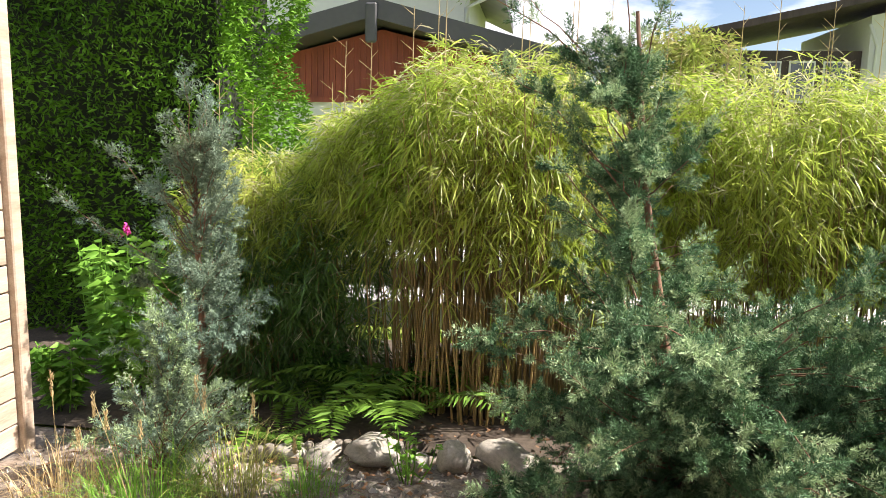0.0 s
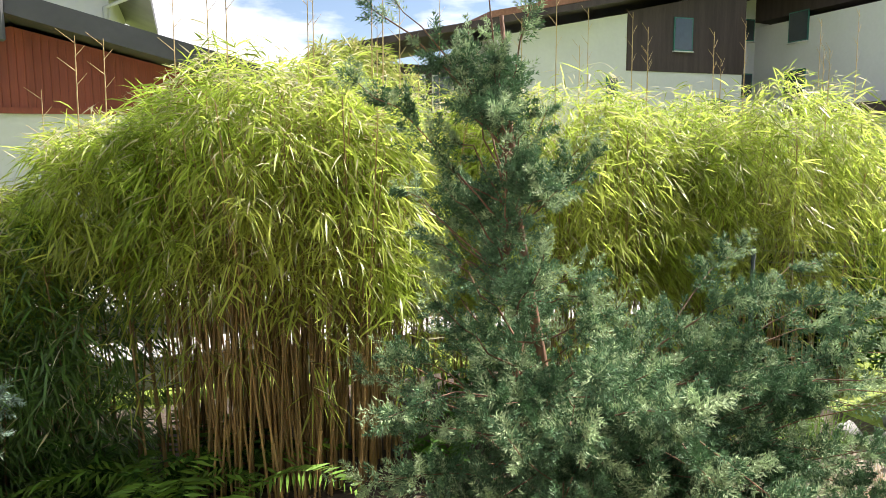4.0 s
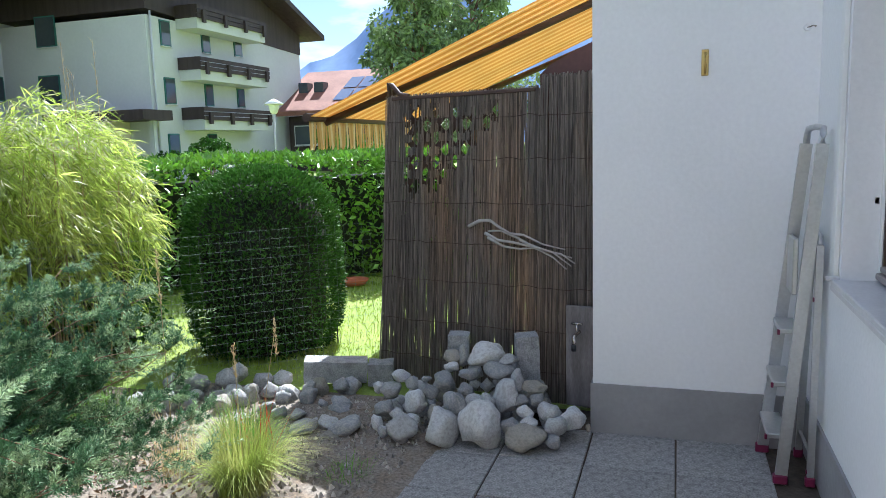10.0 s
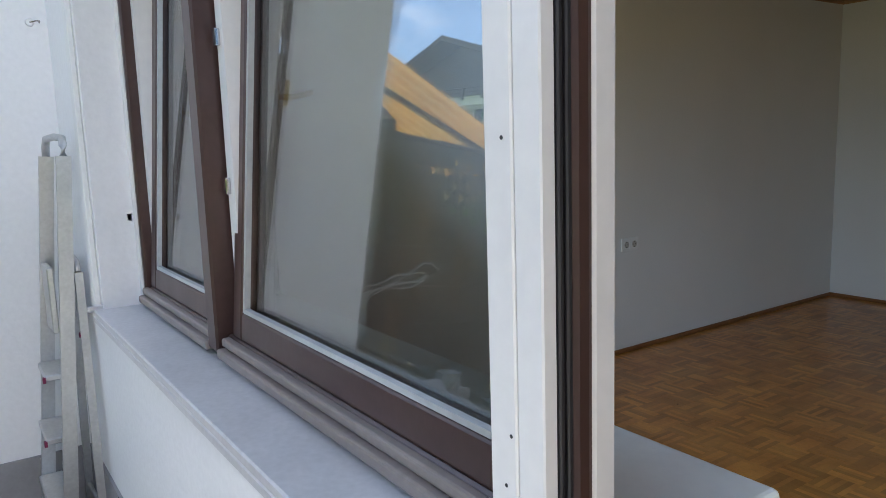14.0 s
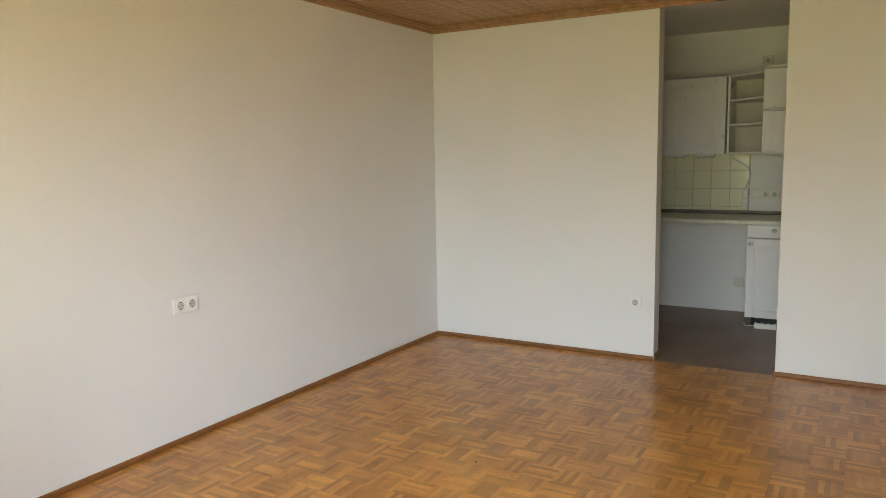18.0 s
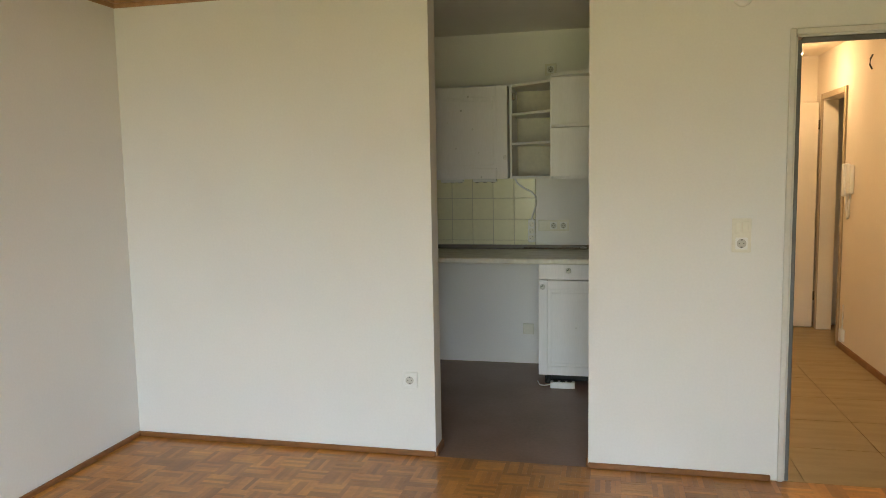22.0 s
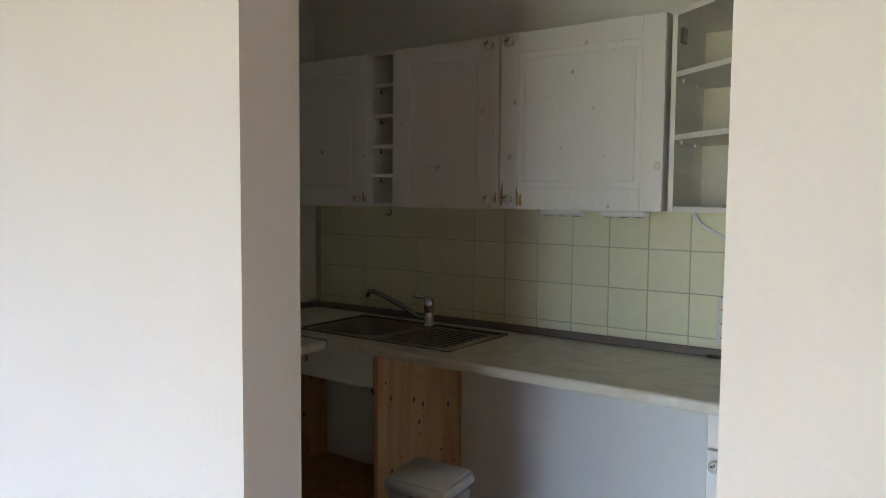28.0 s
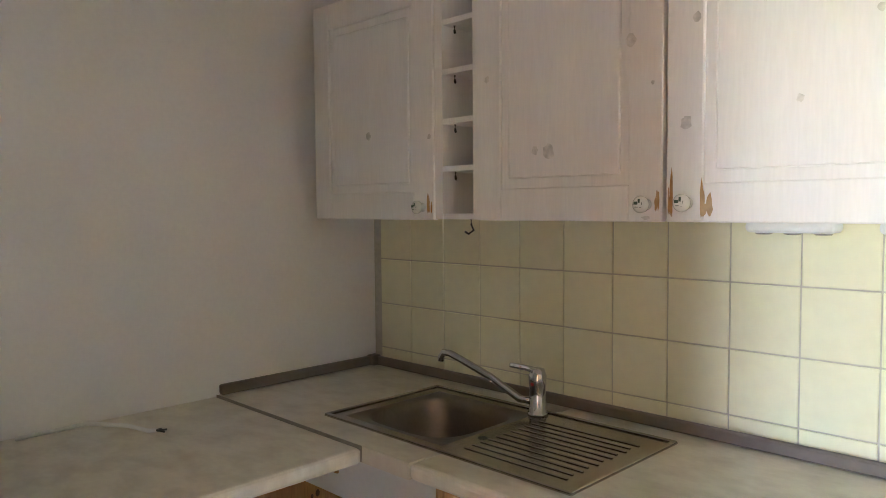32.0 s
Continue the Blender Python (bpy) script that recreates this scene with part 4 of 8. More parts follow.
# lights under the wall cabinet
for x0, x1 in ((-1.535, -1.37), (-1.775, -1.605)):
    e = thing("under_cabinet_light", "flat white three-lamp light under the wall cabinet", "lamp", group="under-cabinet lights")
    part("housing", boxes((x0, -1.725, UZ0 - 0.022, x1, -1.665, UZ0 + 0.0015), bevel=0.01, seg=3), M["plastic_white"], e)
    for k in range(3):
        bm = bmesh.new()
        disc_stack(bm, [(UZ0 - 0.0225, 0.017), (UZ0 - 0.026, 0.014)], 14, (x0 + (k + 0.5) * (x1 - x0) / 3, -1.695, 0))
        part("lens", bm, M["chrome"], e)

# base cabinet
bc = thing("base_cabinet", "whitewashed base cabinet with a drawer above a panelled door", "cabinet")
BX0, BX1, BF = -2.60, -2.103, -1.315
part("body", boxes((BX0, KY + 0.001, 0.10, BX0 + 0.016, BF - 0.022, CT - 0.0385), (BX1 - 0.016, KY + 0.001, 0.10, BX1, BF - 0.022, CT - 0.0385), (BX0 + 0.016, KY + 0.001, 0.10, BX1 - 0.016, BF - 0.022, 0.116), (BX0 + 0.016, KY + 0.001, 0.116, BX1 - 0.016, KY + 0.01, CT - 0.0385)), M["cab_white"], bc)
d = panel_door(bc, BX0, BX1, 0.078, 0.716, BF, ((-2.35, 0.4, 0.012),), 0.06)
knob(d, -2.133, BF, 0.676)
dr = part("drawer_front", boxes((BX0, BF - 0.02, 0.722, BX1, BF, CT - 0.042), bevel=0.003), M["cab_white"], bc)
knob(dr, -2.302, BF, 0.785)
for lx, ly in ((BX0 + 0.06, BF - 0.10), (BX1 - 0.06, BF - 0.10), (BX0 + 0.06, KY + 0.08), (BX1 - 0.06, KY + 0.08)):
    bm = bmesh.new()
    disc_stack(bm, [(0.0, 0.03), (0.02, 0.026), (0.024, 0.018), (0.10, 0.02)], 14, (lx, ly, 0))
    part("foot", bm, M["plastic_dark"], bc, "black plastic cabinet foot")
# near-black block stands in for the shade behind the cabinet feet
tagged(part("under_cabinet_block", boxes((BX0 + 0.05, KY + 0.1, 0.0, BX1 - 0.03, BF - 0.16, 0.099)), M["plastic_dark"]), "near-black block filling the shaded gap under the base cabinet", "board")

# sink cabinet carcass of raw pine
sc = thing("sink_cabinet", "open sink cabinet of raw knotty pine with a white rail", "cabinet")
side = part("side_panel", boxes((-0.878, KY + 0.001, 0.0, -0.858, -1.315, CT - 0.0385), bevel=0.001), M["pine"], sc)
side2 = part("side_panel", boxes((-0.045, KY + 0.001, 0.0, -0.025, -1.315, CT - 0.0385), bevel=0.001), M["pine"], sc)
part("rail", boxes((-0.85, -1.335, 0.69, -0.048, -1.318, CT - 0.0388)), M["plastic_white"], sc, "white front rail under the worktop")
part("rail_end", boxes((-0.8575, -1.334, 0.685, -0.8505, -1.317, CT - 0.0388)), M["stain"], sc)
part("cleat", boxes((-0.50, -1.3179, 0.75, -0.485, -1.312, CT - 0.0395)), M["stain"], sc)
part("bottom_board", boxes((-0.858, KY + 0.02, 0.10, -0.045, -1.33, 0.118)), M["pine"], sc)
rnd = random.Random(11)
for i in range(26):
    yy, zz = -1.36 - rnd.random() * 0.48, 0.12 + rnd.random() * 0.68
    for xx, par in ((-0.8786, side), (-0.0456, side2)):
        s = rnd.choice((0.008, 0.010, 0.014, 0.02))
        bm = bmesh.new()
        vs = [bm.verts.new((xx, yy + (0.006 if xx > -0.5 else 0) + math.cos(k * 0.785) * s * 0.42, zz + math.sin(k * 0.785) * s * 0.62)) for k in range(8)]
        bm.faces.new(vs)
        part("knot_mark", bm, M["knot_dark"], par)
bm = bmesh.new()
tube(bm, [(-0.645, -1.575, CT - 0.141), (-0.645, -1.575, 0.60), (-0.645, -1.60, 0.55), (-0.645, -1.68, 0.55), (-0.645, -1.72, 0.60), (-0.645, KY - 0.0, 0.62)], 0.022, 10)
tagged(part("drain_pipe", bm, M["plastic_dark"]), "dark waste pipe under the sink", "pipe")

# waste bin
bn = thing("waste_bin", "white plastic bin with a flat lid", "bin", (-1.155, -1.275, 0.0), 3)


def tapered_block(x0, y0, z0, x1, y1, z1, bevel, drop=0.0):
    """A block between two rectangles of half sizes (x0, y0) and (x1, y1); drop: how far its top falls to the front."""
    bm = bmesh.new()
    lo = [bm.verts.new((a * x0, c * y0, z0 - (drop if c > 0 else 0))) for a, c in ((-1, -1), (1, -1), (1, 1), (-1, 1))]
    hi = [bm.verts.new((a * x1, c * y1, z1 - (drop if c > 0 else 0))) for a, c in ((-1, -1), (1, -1), (1, 1), (-1, 1))]
    bm.faces.new(lo[::-1]), bm.faces.new(hi)
    for i in range(4):
        bm.faces.new((lo[i], lo[(i + 1) % 4], hi[(i + 1) % 4], hi[i]))
    bmesh.ops.bevel(bm, geom=bm.edges[:], offset=bevel, segments=3, affect="EDGES")
    return bm


part("bucket", tapered_block(0.10, 0.08, 0.0, 0.122, 0.10, 0.40, 0.018), M["plastic_white"], bn, smooth=True)
part("lid", tapered_block(0.134, 0.112, 0.40, 0.124, 0.102, 0.452, 0.012, 0.012), M["plastic_white"], bn, smooth=True)

# sockets, cable and strips in the kitchen
plate("triple_socket", "cream plate with a blank cover and two sockets above the worktop", "socket", pose(-2.161, KY, 1.037), 3, False, "plastic_cream", kinds=("socket", "socket", "blank")[::-1])
plate("flush_outlet", "white blank outlet cover low on the kitchen wall", "socket", pose(-1.972, KY, 0.263), 1, kinds=("blank",))
plate("high_socket", "cream socket high on the wall above the shelf", "socket", pose(-2.142, KY, 2.155), 1, True, "plastic_cream", kinds=("socket",))
es = thing("extension_socket", "white triple extension socket hanging on the tiles by its cable", "extension lead")
es.matrix_basis = pose(-2.003, KY + 0.008, 1.0)
part("body", boxes((-0.026, 0.0005, -0.085, 0.026, 0.032, 0.085), bevel=0.008, seg=2), M["plastic_white"], es)
for k in (-0.05, 0.0, 0.05):
    bm = bmesh.new()
    disc_stack(bm, [(0.0321, 0.0205), (0.0335, 0.0205), (0.0335, 0.018), (0.0322, 0.0175)], 18, (0, 0, k), "y")
    part("cup", bm, M["plastic_cream"], es)
    bm = bmesh.new()
    for dx, dz in ((-0.0075, 0.0075), (0.0075, -0.0075)):
        disc_stack(bm, [(0.0323, 0.0027), (0.0331, 0.0025)], 8, (dx, 0, k + dz), "y")
    part("contact", bm, M["plastic_dark"], es)
bm = bmesh.new()
tube(bm, [(0.0, 0.016, 0.085), (-0.003, 0.012, 0.105), (-0.02, 0.008, 0.15), (-0.035, 0.008, 0.20), (-0.03, 0.008, 0.25), (0.0, 0.01, 0.285), (0.05, 0.012, 0.31), (0.10, 0.02, 0.345), (0.118, 0.05, 0.386)], 0.0065, 8)
part("cable", bm, M["plastic_white"], es)
ps = thing("power_strip", "white three-way power strip lying on the floor", "extension lead", (-2.262, -1.30, 0.0), 3)
part("body", boxes((-0.08, -0.028, 0, 0.08, 0.028, 0.042), bevel=0.006, seg=2), M["plastic_white"], ps)
for k in (-0.045, 0.0, 0.045):
    bm = bmesh.new()
    disc_stack(bm, [(0.0421, 0.019), (0.0435, 0.019), (0.0435, 0.016), (0.0422, 0.0155)], 16, (k, 0, 0))
    part("cup", bm, M["plastic_dark"], ps)
bm = bmesh.new()
tube(bm, [(0.08, 0, 0.02), (0.12, 0.0, 0.012), (0.15, -0.03, 0.006), (0.17, -0.12, 0.006)], 0.004, 6)
part("cable", bm, M["plastic_white"], ps)
ct = thing("cooker_cable", "white cable end lying on the side worktop", "cable", (0, 0, CT))
bm = bmesh.new()
tube(bm, [(-0.02, -0.72, 0.006), (-0.10, -0.86, 0.03), (-0.16, -0.93, 0.022), (-0.19, -0.97, 0.006), (-0.20, -0.985, 0.006)], 0.0055, 8)
part("cable", bm, M["plastic_white"], ct)
bm = bmesh.new()
for dx, dy in ((-0.02, -0.012), (0.012, -0.018), (-0.005, -0.025)):
    tube(bm, [(-0.20, -0.985, 0.006), (-0.20 + dx, -0.985 + dy, 0.004)], 0.0025, 6)
part("wire_end", bm, M["plastic_dark"], ct)
wp = thing("water_pipe", "thin pipe with a fitting lying along the back of the worktop", "pipe", (0, 0, CT))
bm = bmesh.new()
tube(bm, [(-1.95, KY + 0.042, 0.008), (-2.45, KY + 0.046, 0.010)], 0.006, 8)
part("pipe", bm, M["steel"], wp)
bm = bmesh.new()
disc_stack(bm, [(-2.40, 0.009), (-2.385, 0.012), (-2.37, 0.012), (-2.355, 0.009)], 12, (0, KY + 0.046, 0.012), "x")
part("fitting", bm, M["chrome"], wp)

# ---- wall tiles: 4 rows on the kitchen wall ----
TP = 0.1553
tiles = thing("wall_tiles", "cream glazed wall tiles with grey joints behind the worktop", "tiles", kind="structure")
part("grout_bed", boxes((-2.033, KY + 0.0005, CT, KX - 0.0005, KY + 0.005, 1.50)), M["grout"], tiles)


def tile_mesh(w, h):
    bm = boxes((-w / 2, 0, -h / 2, w / 2, 0.0055, h / 2), bevel=0.0014)
    me = bpy.data.meshes.new("tile")
    bmesh.ops.recalc_face_normals(bm, faces=bm.faces[:])
    bm.to_mesh(me)
    bm.free()
    me.materials.append(M["tile"])
    return me


GAP = 0.0034
rowsz = [(CT + 0.02, 0.931 - GAP), (0.931, 0.931 + TP - GAP), (0.931 + TP, 0.931 + 2 * TP - GAP), (0.931 + 2 * TP, 0.931 + 3 * TP - GAP)]
cols = [(-1.2508 - TP * k + GAP / 2, -1.2508 - TP * (k - 1) - GAP / 2) for k in range(5, -8, -1)]
rndt = random.Random(3)
cache = {}
for z0, z1 in rowsz:
    for x0, x1 in cols:
        x1 = min(x1, KX - 0.002)
        if x1 - x0 < 0.02:
            continue
        key = (round(x1 - x0, 4), round(z1 - z0, 4))
        if key not in cache:
            cache[key] = tile_mesh(*key)
        piece("tile", cache[key], tiles, pose((x0 + x1) / 2, KY + 0.003 + rndt.uniform(0, 0.0006), (z0 + z1) / 2, rndt.uniform(-0.15, 0.15), 0, rndt.uniform(-0.15, 0.15)))

# ---- garden ground ----
M["gravel"] = material("fine_gravel", (0.21, 0.18, 0.15), 0.95, 0.5, 9, 70, 1.0, second=(0.19, 0.145, 0.105))
M["rock"] = material("river_stone", (0.47, 0.47, 0.465), 0.85, 0.16, 6, 40, 0.5, second=(0.34, 0.335, 0.325), per_object=0.30)
M["granite"] = material("granite_block", (0.34, 0.34, 0.34), 0.9, 0.35, 20, 120, 0.6, second=(0.22, 0.22, 0.225), per_object=0.1)


def ground_sheet(name, mat, x0, x1, y0, y1, z, step, bumps, label, category, seed=0.0):
    bm = bmesh.new()
    nx, ny = max(1, int((x1 - x0) / step)), max(1, int((y1 - y0) / step))
    g = [[bm.verts.new((x0 + (x1 - x0) * i / nx, y0 + (y1 - y0) * j / ny, z + (bumps * noise.noise(Vector((i * 0.31 + seed, j * 0.31, 0))) if 0 < i < nx and 0 < j < ny else -abs(bumps)))) for j in range(ny + 1)] for i in range(nx + 1)]
    for i in range(nx):
        for j in range(ny):
            bm.faces.new((g[i][j], g[i + 1][j], g[i + 1][j + 1], g[i][j + 1])).smooth = True
    return structure(name, bm, mat, label, category, True)


bm = bmesh.new()
vs = [bm.verts.new(v) for v in ((-2500, -2500, -0.33), (2500, -2500, -0.33), (2500, 2500, -0.33), (-2500, 2500, -0.33))]
bm.faces.new(vs)
structure("ground", bm, M["lawn"], "wide green ground that reaches the horizon", "ground")
ground_sheet("lawn", M["lawn"], -9, 60, 5.4, 60, -0.115, 0.9, 0.015, "sunlit mown lawn", "lawn")
M["road"] = material("pale_worn_asphalt", (0.52, 0.50, 0.48), 0.9, 0.15, 1.5, 60, 0.5, second=(0.44, 0.42, 0.41))
ground_sheet("road", M["road"], -14, 2.6, 12.0, 17.0, -0.085, 0.8, 0.006, "pale sunlit asphalt lane behind the garden fence", "road", 1.0)
ground_sheet("garden_bed", M["gravel"], -6.2, 0.45, 7.3, 9.15, -0.085, 0.1, 0.018, "gravel and bark bed between terrace and planting", "garden bed", 3.0)
ground_sheet("planting_bed", M["soil"], -6.2, 0.2, 9.15, 11.0, -0.06, 0.12, 0.03, "dark soil under the bamboo", "garden bed", 7.0)

# ---- terrace of washed concrete slabs ----
SP = 0.415
terrace = thing("terrace", "terrace of exposed-aggregate concrete slabs with dark joints", "pavement", kind="structure")
part("joint_bed", boxes((-6.0, YOUT + 0.0005, -0.3, XE + 0.3, 7.40, GZ - 0.008)), M["soil"], terrace, "dark sand joints between the slabs")
bm = boxes((-SP / 2 + 0.004, -SP / 2 + 0.004, -0.04, SP / 2 - 0.004, SP / 2 - 0.004, 0.0), bevel=0.004)
slab_me = bpy.data.meshes.new("slab")
bmesh.ops.recalc_face_normals(bm, faces=bm.faces[:])
bm.to_mesh(slab_me)
bm.free()
slab_me.materials.append(M["concrete"])
rs_ = random.Random(4)
for i in range(14):
    for j in range(5):
        cy = 6.59 + SP / 2 - SP * 3 + j * SP
        if cy - SP / 2 < YOUT - 0.2 or cy > 7.35:
            continue
        cx = XE - 0.004 - SP / 2 - i * SP
        if cy - SP / 2 < YOUT + 0.012:
            m = pose(cx, (YOUT + 0.014 + cy + SP / 2) / 2, GZ + rs_.uniform(-0.002, 0.002)) @ Matrix.Diagonal((1, (cy + SP / 2 - YOUT - 0.014) / SP, 1, 1))
        else:
            m = pose(cx, cy, GZ + rs_.uniform(-0.003, 0.003), rs_.uniform(-0.3, 0.3), rs_.uniform(-0.3, 0.3))
        piece("slab", slab_me, terrace, m)


# ---- stones ----
def stone_mesh(seed, rough=0.35, sharp=False, mat="rock"):
    bm = bmesh.new()
    bmesh.ops.create_icosphere(bm, subdivisions=3, radius=1.0)
    r = random.Random(seed)
    off = Vector((r.uniform(0, 50), r.uniform(0, 50), r.uniform(0, 50)))
    flats = [(Vector((r.gauss(0, 1), r.gauss(0, 1), r.gauss(0, 1))).normalized(), r.uniform(0.62, 0.85)) for i in range(7 if sharp else 3)]
    for v in bm.verts:
        p = v.co.normalized()
        k = 1 + rough * noise.noise(p * 1.1 + off) + rough * 0.35 * noise.noise(p * 2.7 + off) + 0.03 * noise.noise(p * 9 + off)
        for fx in flats:
            k = min(k, fx[1] / max(0.05, p.dot(fx[0])) if p.dot(fx[0]) > 0 else 9)
        if sharp:
            q = Vector([math.copysign(abs(c) ** 0.55, c) for c in p])
            k *= 0.86 * q.length / max(0.6, q.length ** 1.15)
        v.co = p * k
    me = bpy.data.meshes.new("stone")
    for f in bm.faces:
        f.smooth = True
    bm.to_mesh(me)
    bm.free()
    me.materials.append(M[mat])
    return me


M["rock_tan"] = material("tan_field_stone", (0.32, 0.295, 0.25), 0.85, 0.16, 6, 40, 0.5, second=(0.24, 0.22, 0.19), per_object=0.22)
M["rock_dark"] = material("dark_grey_stone", (0.24, 0.245, 0.255), 0.85, 0.18, 6, 40, 0.6, second=(0.36, 0.35, 0.33), per_object=0.28)
stone_meshes = [stone_mesh(s, 0.30 + 0.14 * (s % 3), s % 3 == 2, ("rock", "rock", "rock_dark", "rock_tan", "rock")[s % 5]) for s in range(16)]
rst = random.Random(9)


def stone(x, y, z, a, b, label, group, shape=None):
    """A stone about a wide and b high (half sizes) round the given point."""
    ob = new("stone", stone_meshes[rst.randrange(16) if shape is None else shape])
    ob.matrix_basis = pose(x, y, z, rst.uniform(-14, 14), rst.uniform(-14, 14), rst.uniform(0, 360)) @ Matrix.Diagonal((a, a * rst.uniform(0.8, 1.0), b, 1))
    return tagged(ob, label, "stone", group)


FRONT = [(-0.2, 7.52, -0.02, 0.111, 0.099), (-0.14, 7.32, -0.02, 0.106, 0.099), (-0.12, 7.11, 0.01, 0.115, 0.128), (-0.11, 6.9, -0.04, 0.101, 0.058), (-0.1, 6.76, -0.05, 0.058, 0.044), (0.06, 6.68, -0.0, 0.064, 0.068), (0.06, 6.60, -0.03, 0.02, 0.026), (-0.02, 6.75, -0.01, 0.063, 0.056), (0.04, 6.8, 0.04, 0.064, 0.051), (-0.13, 7.68, -0.03, 0.035, 0.044), (-0.17, 7.63, -0.06, 0.029, 0.038), (-0.07, 7.59, 0.0, 0.051, 0.032)]
MID = [(-0.04, 7.67, 0.02, 0.062, 0.056), (0.01, 7.51, 0.05, 0.071, 0.066), (-0.03, 7.39, 0.02, 0.055, 0.055), (0.01, 7.29, 0.05, 0.075, 0.084), (-0.08, 7.51, -0.01, 0.07, 0.041), (0.08, 7.67, 0.09, 0.078, 0.053), (0.15, 7.64, 0.14, 0.053, 0.034), (0.11, 7.56, 0.12, 0.045, 0.038), (0.14, 7.49, 0.14, 0.042, 0.023), (0.06, 7.44, 0.09, 0.047, 0.041), (0.14, 7.38, 0.13, 0.077, 0.059), (0.09, 7.25, 0.11, 0.05, 0.034), (0.03, 7.19, 0.07, 0.049, 0.046), (0.03, 7.12, 0.07, 0.055, 0.069), (0.08, 7.03, 0.09, 0.079, 0.101), (0.07, 7.74, 0.1, 0.04, 0.04)]
TOP = [(0.15, 6.98, 0.15, 0.041, 0.076), (0.23, 7.09, 0.18, 0.103, 0.05), (0.31, 7.19, 0.24, 0.103, 0.069), (0.19, 7.26, 0.17, 0.063, 0.042), (0.28, 7.05, 0.23, 0.057, 0.03), (0.34, 7.13, 0.27, 0.027, 0.024), (0.14, 6.89, 0.13, 0.069, 0.032), (0.08, 6.86, 0.09, 0.054, 0.051), (0.06, 6.94, 0.09, 0.049, 0.026), (0.0, 6.91, 0.05, 0.045, 0.034), (-0.07, 6.97, 0.0, 0.056, 0.036), (-0.05, 6.88, 0.01, 0.05, 0.031), (0.28, 7.38, 0.23, 0.053, 0.038), (0.22, 7.36, 0.19, 0.057, 0.033), (0.28, 7.31, 0.23, 0.033, 0.067)]
ROW = [(0.17, 9.02, 0.02, 0.095, 0.095), (0.15, 9.17, 0.01, 0.081, 0.089), (0.31, 8.88, -0.0, 0.097, 0.082), (0.39, 8.67, -0.01, 0.081, 0.074), (0.46, 8.57, -0.02, 0.082, 0.067), (0.18, 8.65, -0.01, 0.071, 0.071), (0.2, 8.42, -0.03, 0.077, 0.056), (0.21, 8.26, -0.02, 0.076, 0.076), (-0.03, 8.7, -0.02, 0.089, 0.062), (-0.05, 8.39, -0.02, 0.073, 0.06), (-0.04, 8.2, -0.04, 0.071, 0.039), (0.5, 8.92, -0.01, 0.077, 0.07), (0.17, 8.15, -0.05, 0.047, 0.034)]
LOW = [(0.17, 8.02, -0.05, 0.087, 0.043), (-0.1, 7.98, -0.05, 0.094, 0.038), (-0.21, 8.07, -0.04, 0.087, 0.043), (-0.15, 7.85, -0.04, 0.092, 0.055), (-0.24, 7.9, -0.06, 0.072, 0.027), (-0.05, 8.09, -0.06, 0.026, 0.019), (-0.05, 8.31, -0.04, 0.066, 0.046), (-0.19, 8.46, -0.04, 0.071, 0.039)]

for x, y, z, a, b in FRONT:
    stone(x, y, max(z, GZ + b * 0.8), a, b, "large rounded grey river stone at the foot of the pile", "stone pile")
for x, y, z, a, b in MID:
    stone(x, y, z, a, b, "rounded pale river stone in the pile", "stone pile")
for x, y, z, a, b in TOP:
    stone(x, y, z, a, b, "smooth pale stone on top of the pile", "stone pile")
# the heart of the pile that carries the visible stones
for i in range(64):
    u, v = rst.random(), rst.random()
    x, y = 0.08 + 0.42 * u, 6.74 + 0.98 * v
    h = 0.30 * u * (1 - abs(v - 0.45) * 1.2)
    s = rst.uniform(0.04, 0.08)
    stone(x, y, GZ + max(s * 0.7, h * rst.random()), s, s * 0.75, "grey stone inside the pile", "stone pile")
for x, y, z, a, b in ROW:
    stone(x, y, max(z - 0.02, GZ + b * 0.6), a, b, "grey field stone in the low border wall", "border stones", rst.choice((2, 5, 8, 11, 14)))
for x, y, z, a, b in LOW:
    stone(x, y, max(z - 0.02, GZ + b * 0.5), a, b, "flat pale stone lying on the gravel", "border stones")
for i in range(16):
    x, y = -0.25 + 0.04 * i + rst.uniform(-0.05, 0.05), 9.2 - 0.075 * i + rst.uniform(-0.06, 0.06)
    stone(x + 0.1, y, GZ + 0.05, rst.uniform(0.06, 0.10), rst.uniform(0.06, 0.09), "grey field stone in the low border wall", "border stones", rst.choice((2, 5, 8, 11, 14)))
for i, (x, a, b) in enumerate(((-3.60, 0.09, 0.05), (-3.24, 0.13, 0.075), (-3.02, 0.07, 0.06), (-2.87, 0.09, 0.085), (-2.62, 0.13, 0.07), (-3.04, 0.05, 0.05), (-3.45, 0.08, 0.05), (-2.3, 0.11, 0.08))):
    stone(x, 8.98 + 0.03 * math.sin(i * 2.1), GZ + b * 0.75, a, b, "large boulder edging the planting bed", "bed boulders", (3, 13, 8, 3, 13)[i % 5])
# edging of short round posts beside the boulders
pe = thing("palisade_edging", "weathered row of short wooden edging posts", "edging")
M["dark_post"] = material("dark_post_wood", (0.22, 0.19, 0.155), 0.85, 0.2, 3, 30, 0.4, second=(0.10, 0.09, 0.075), stretch=(6, 6, 1))
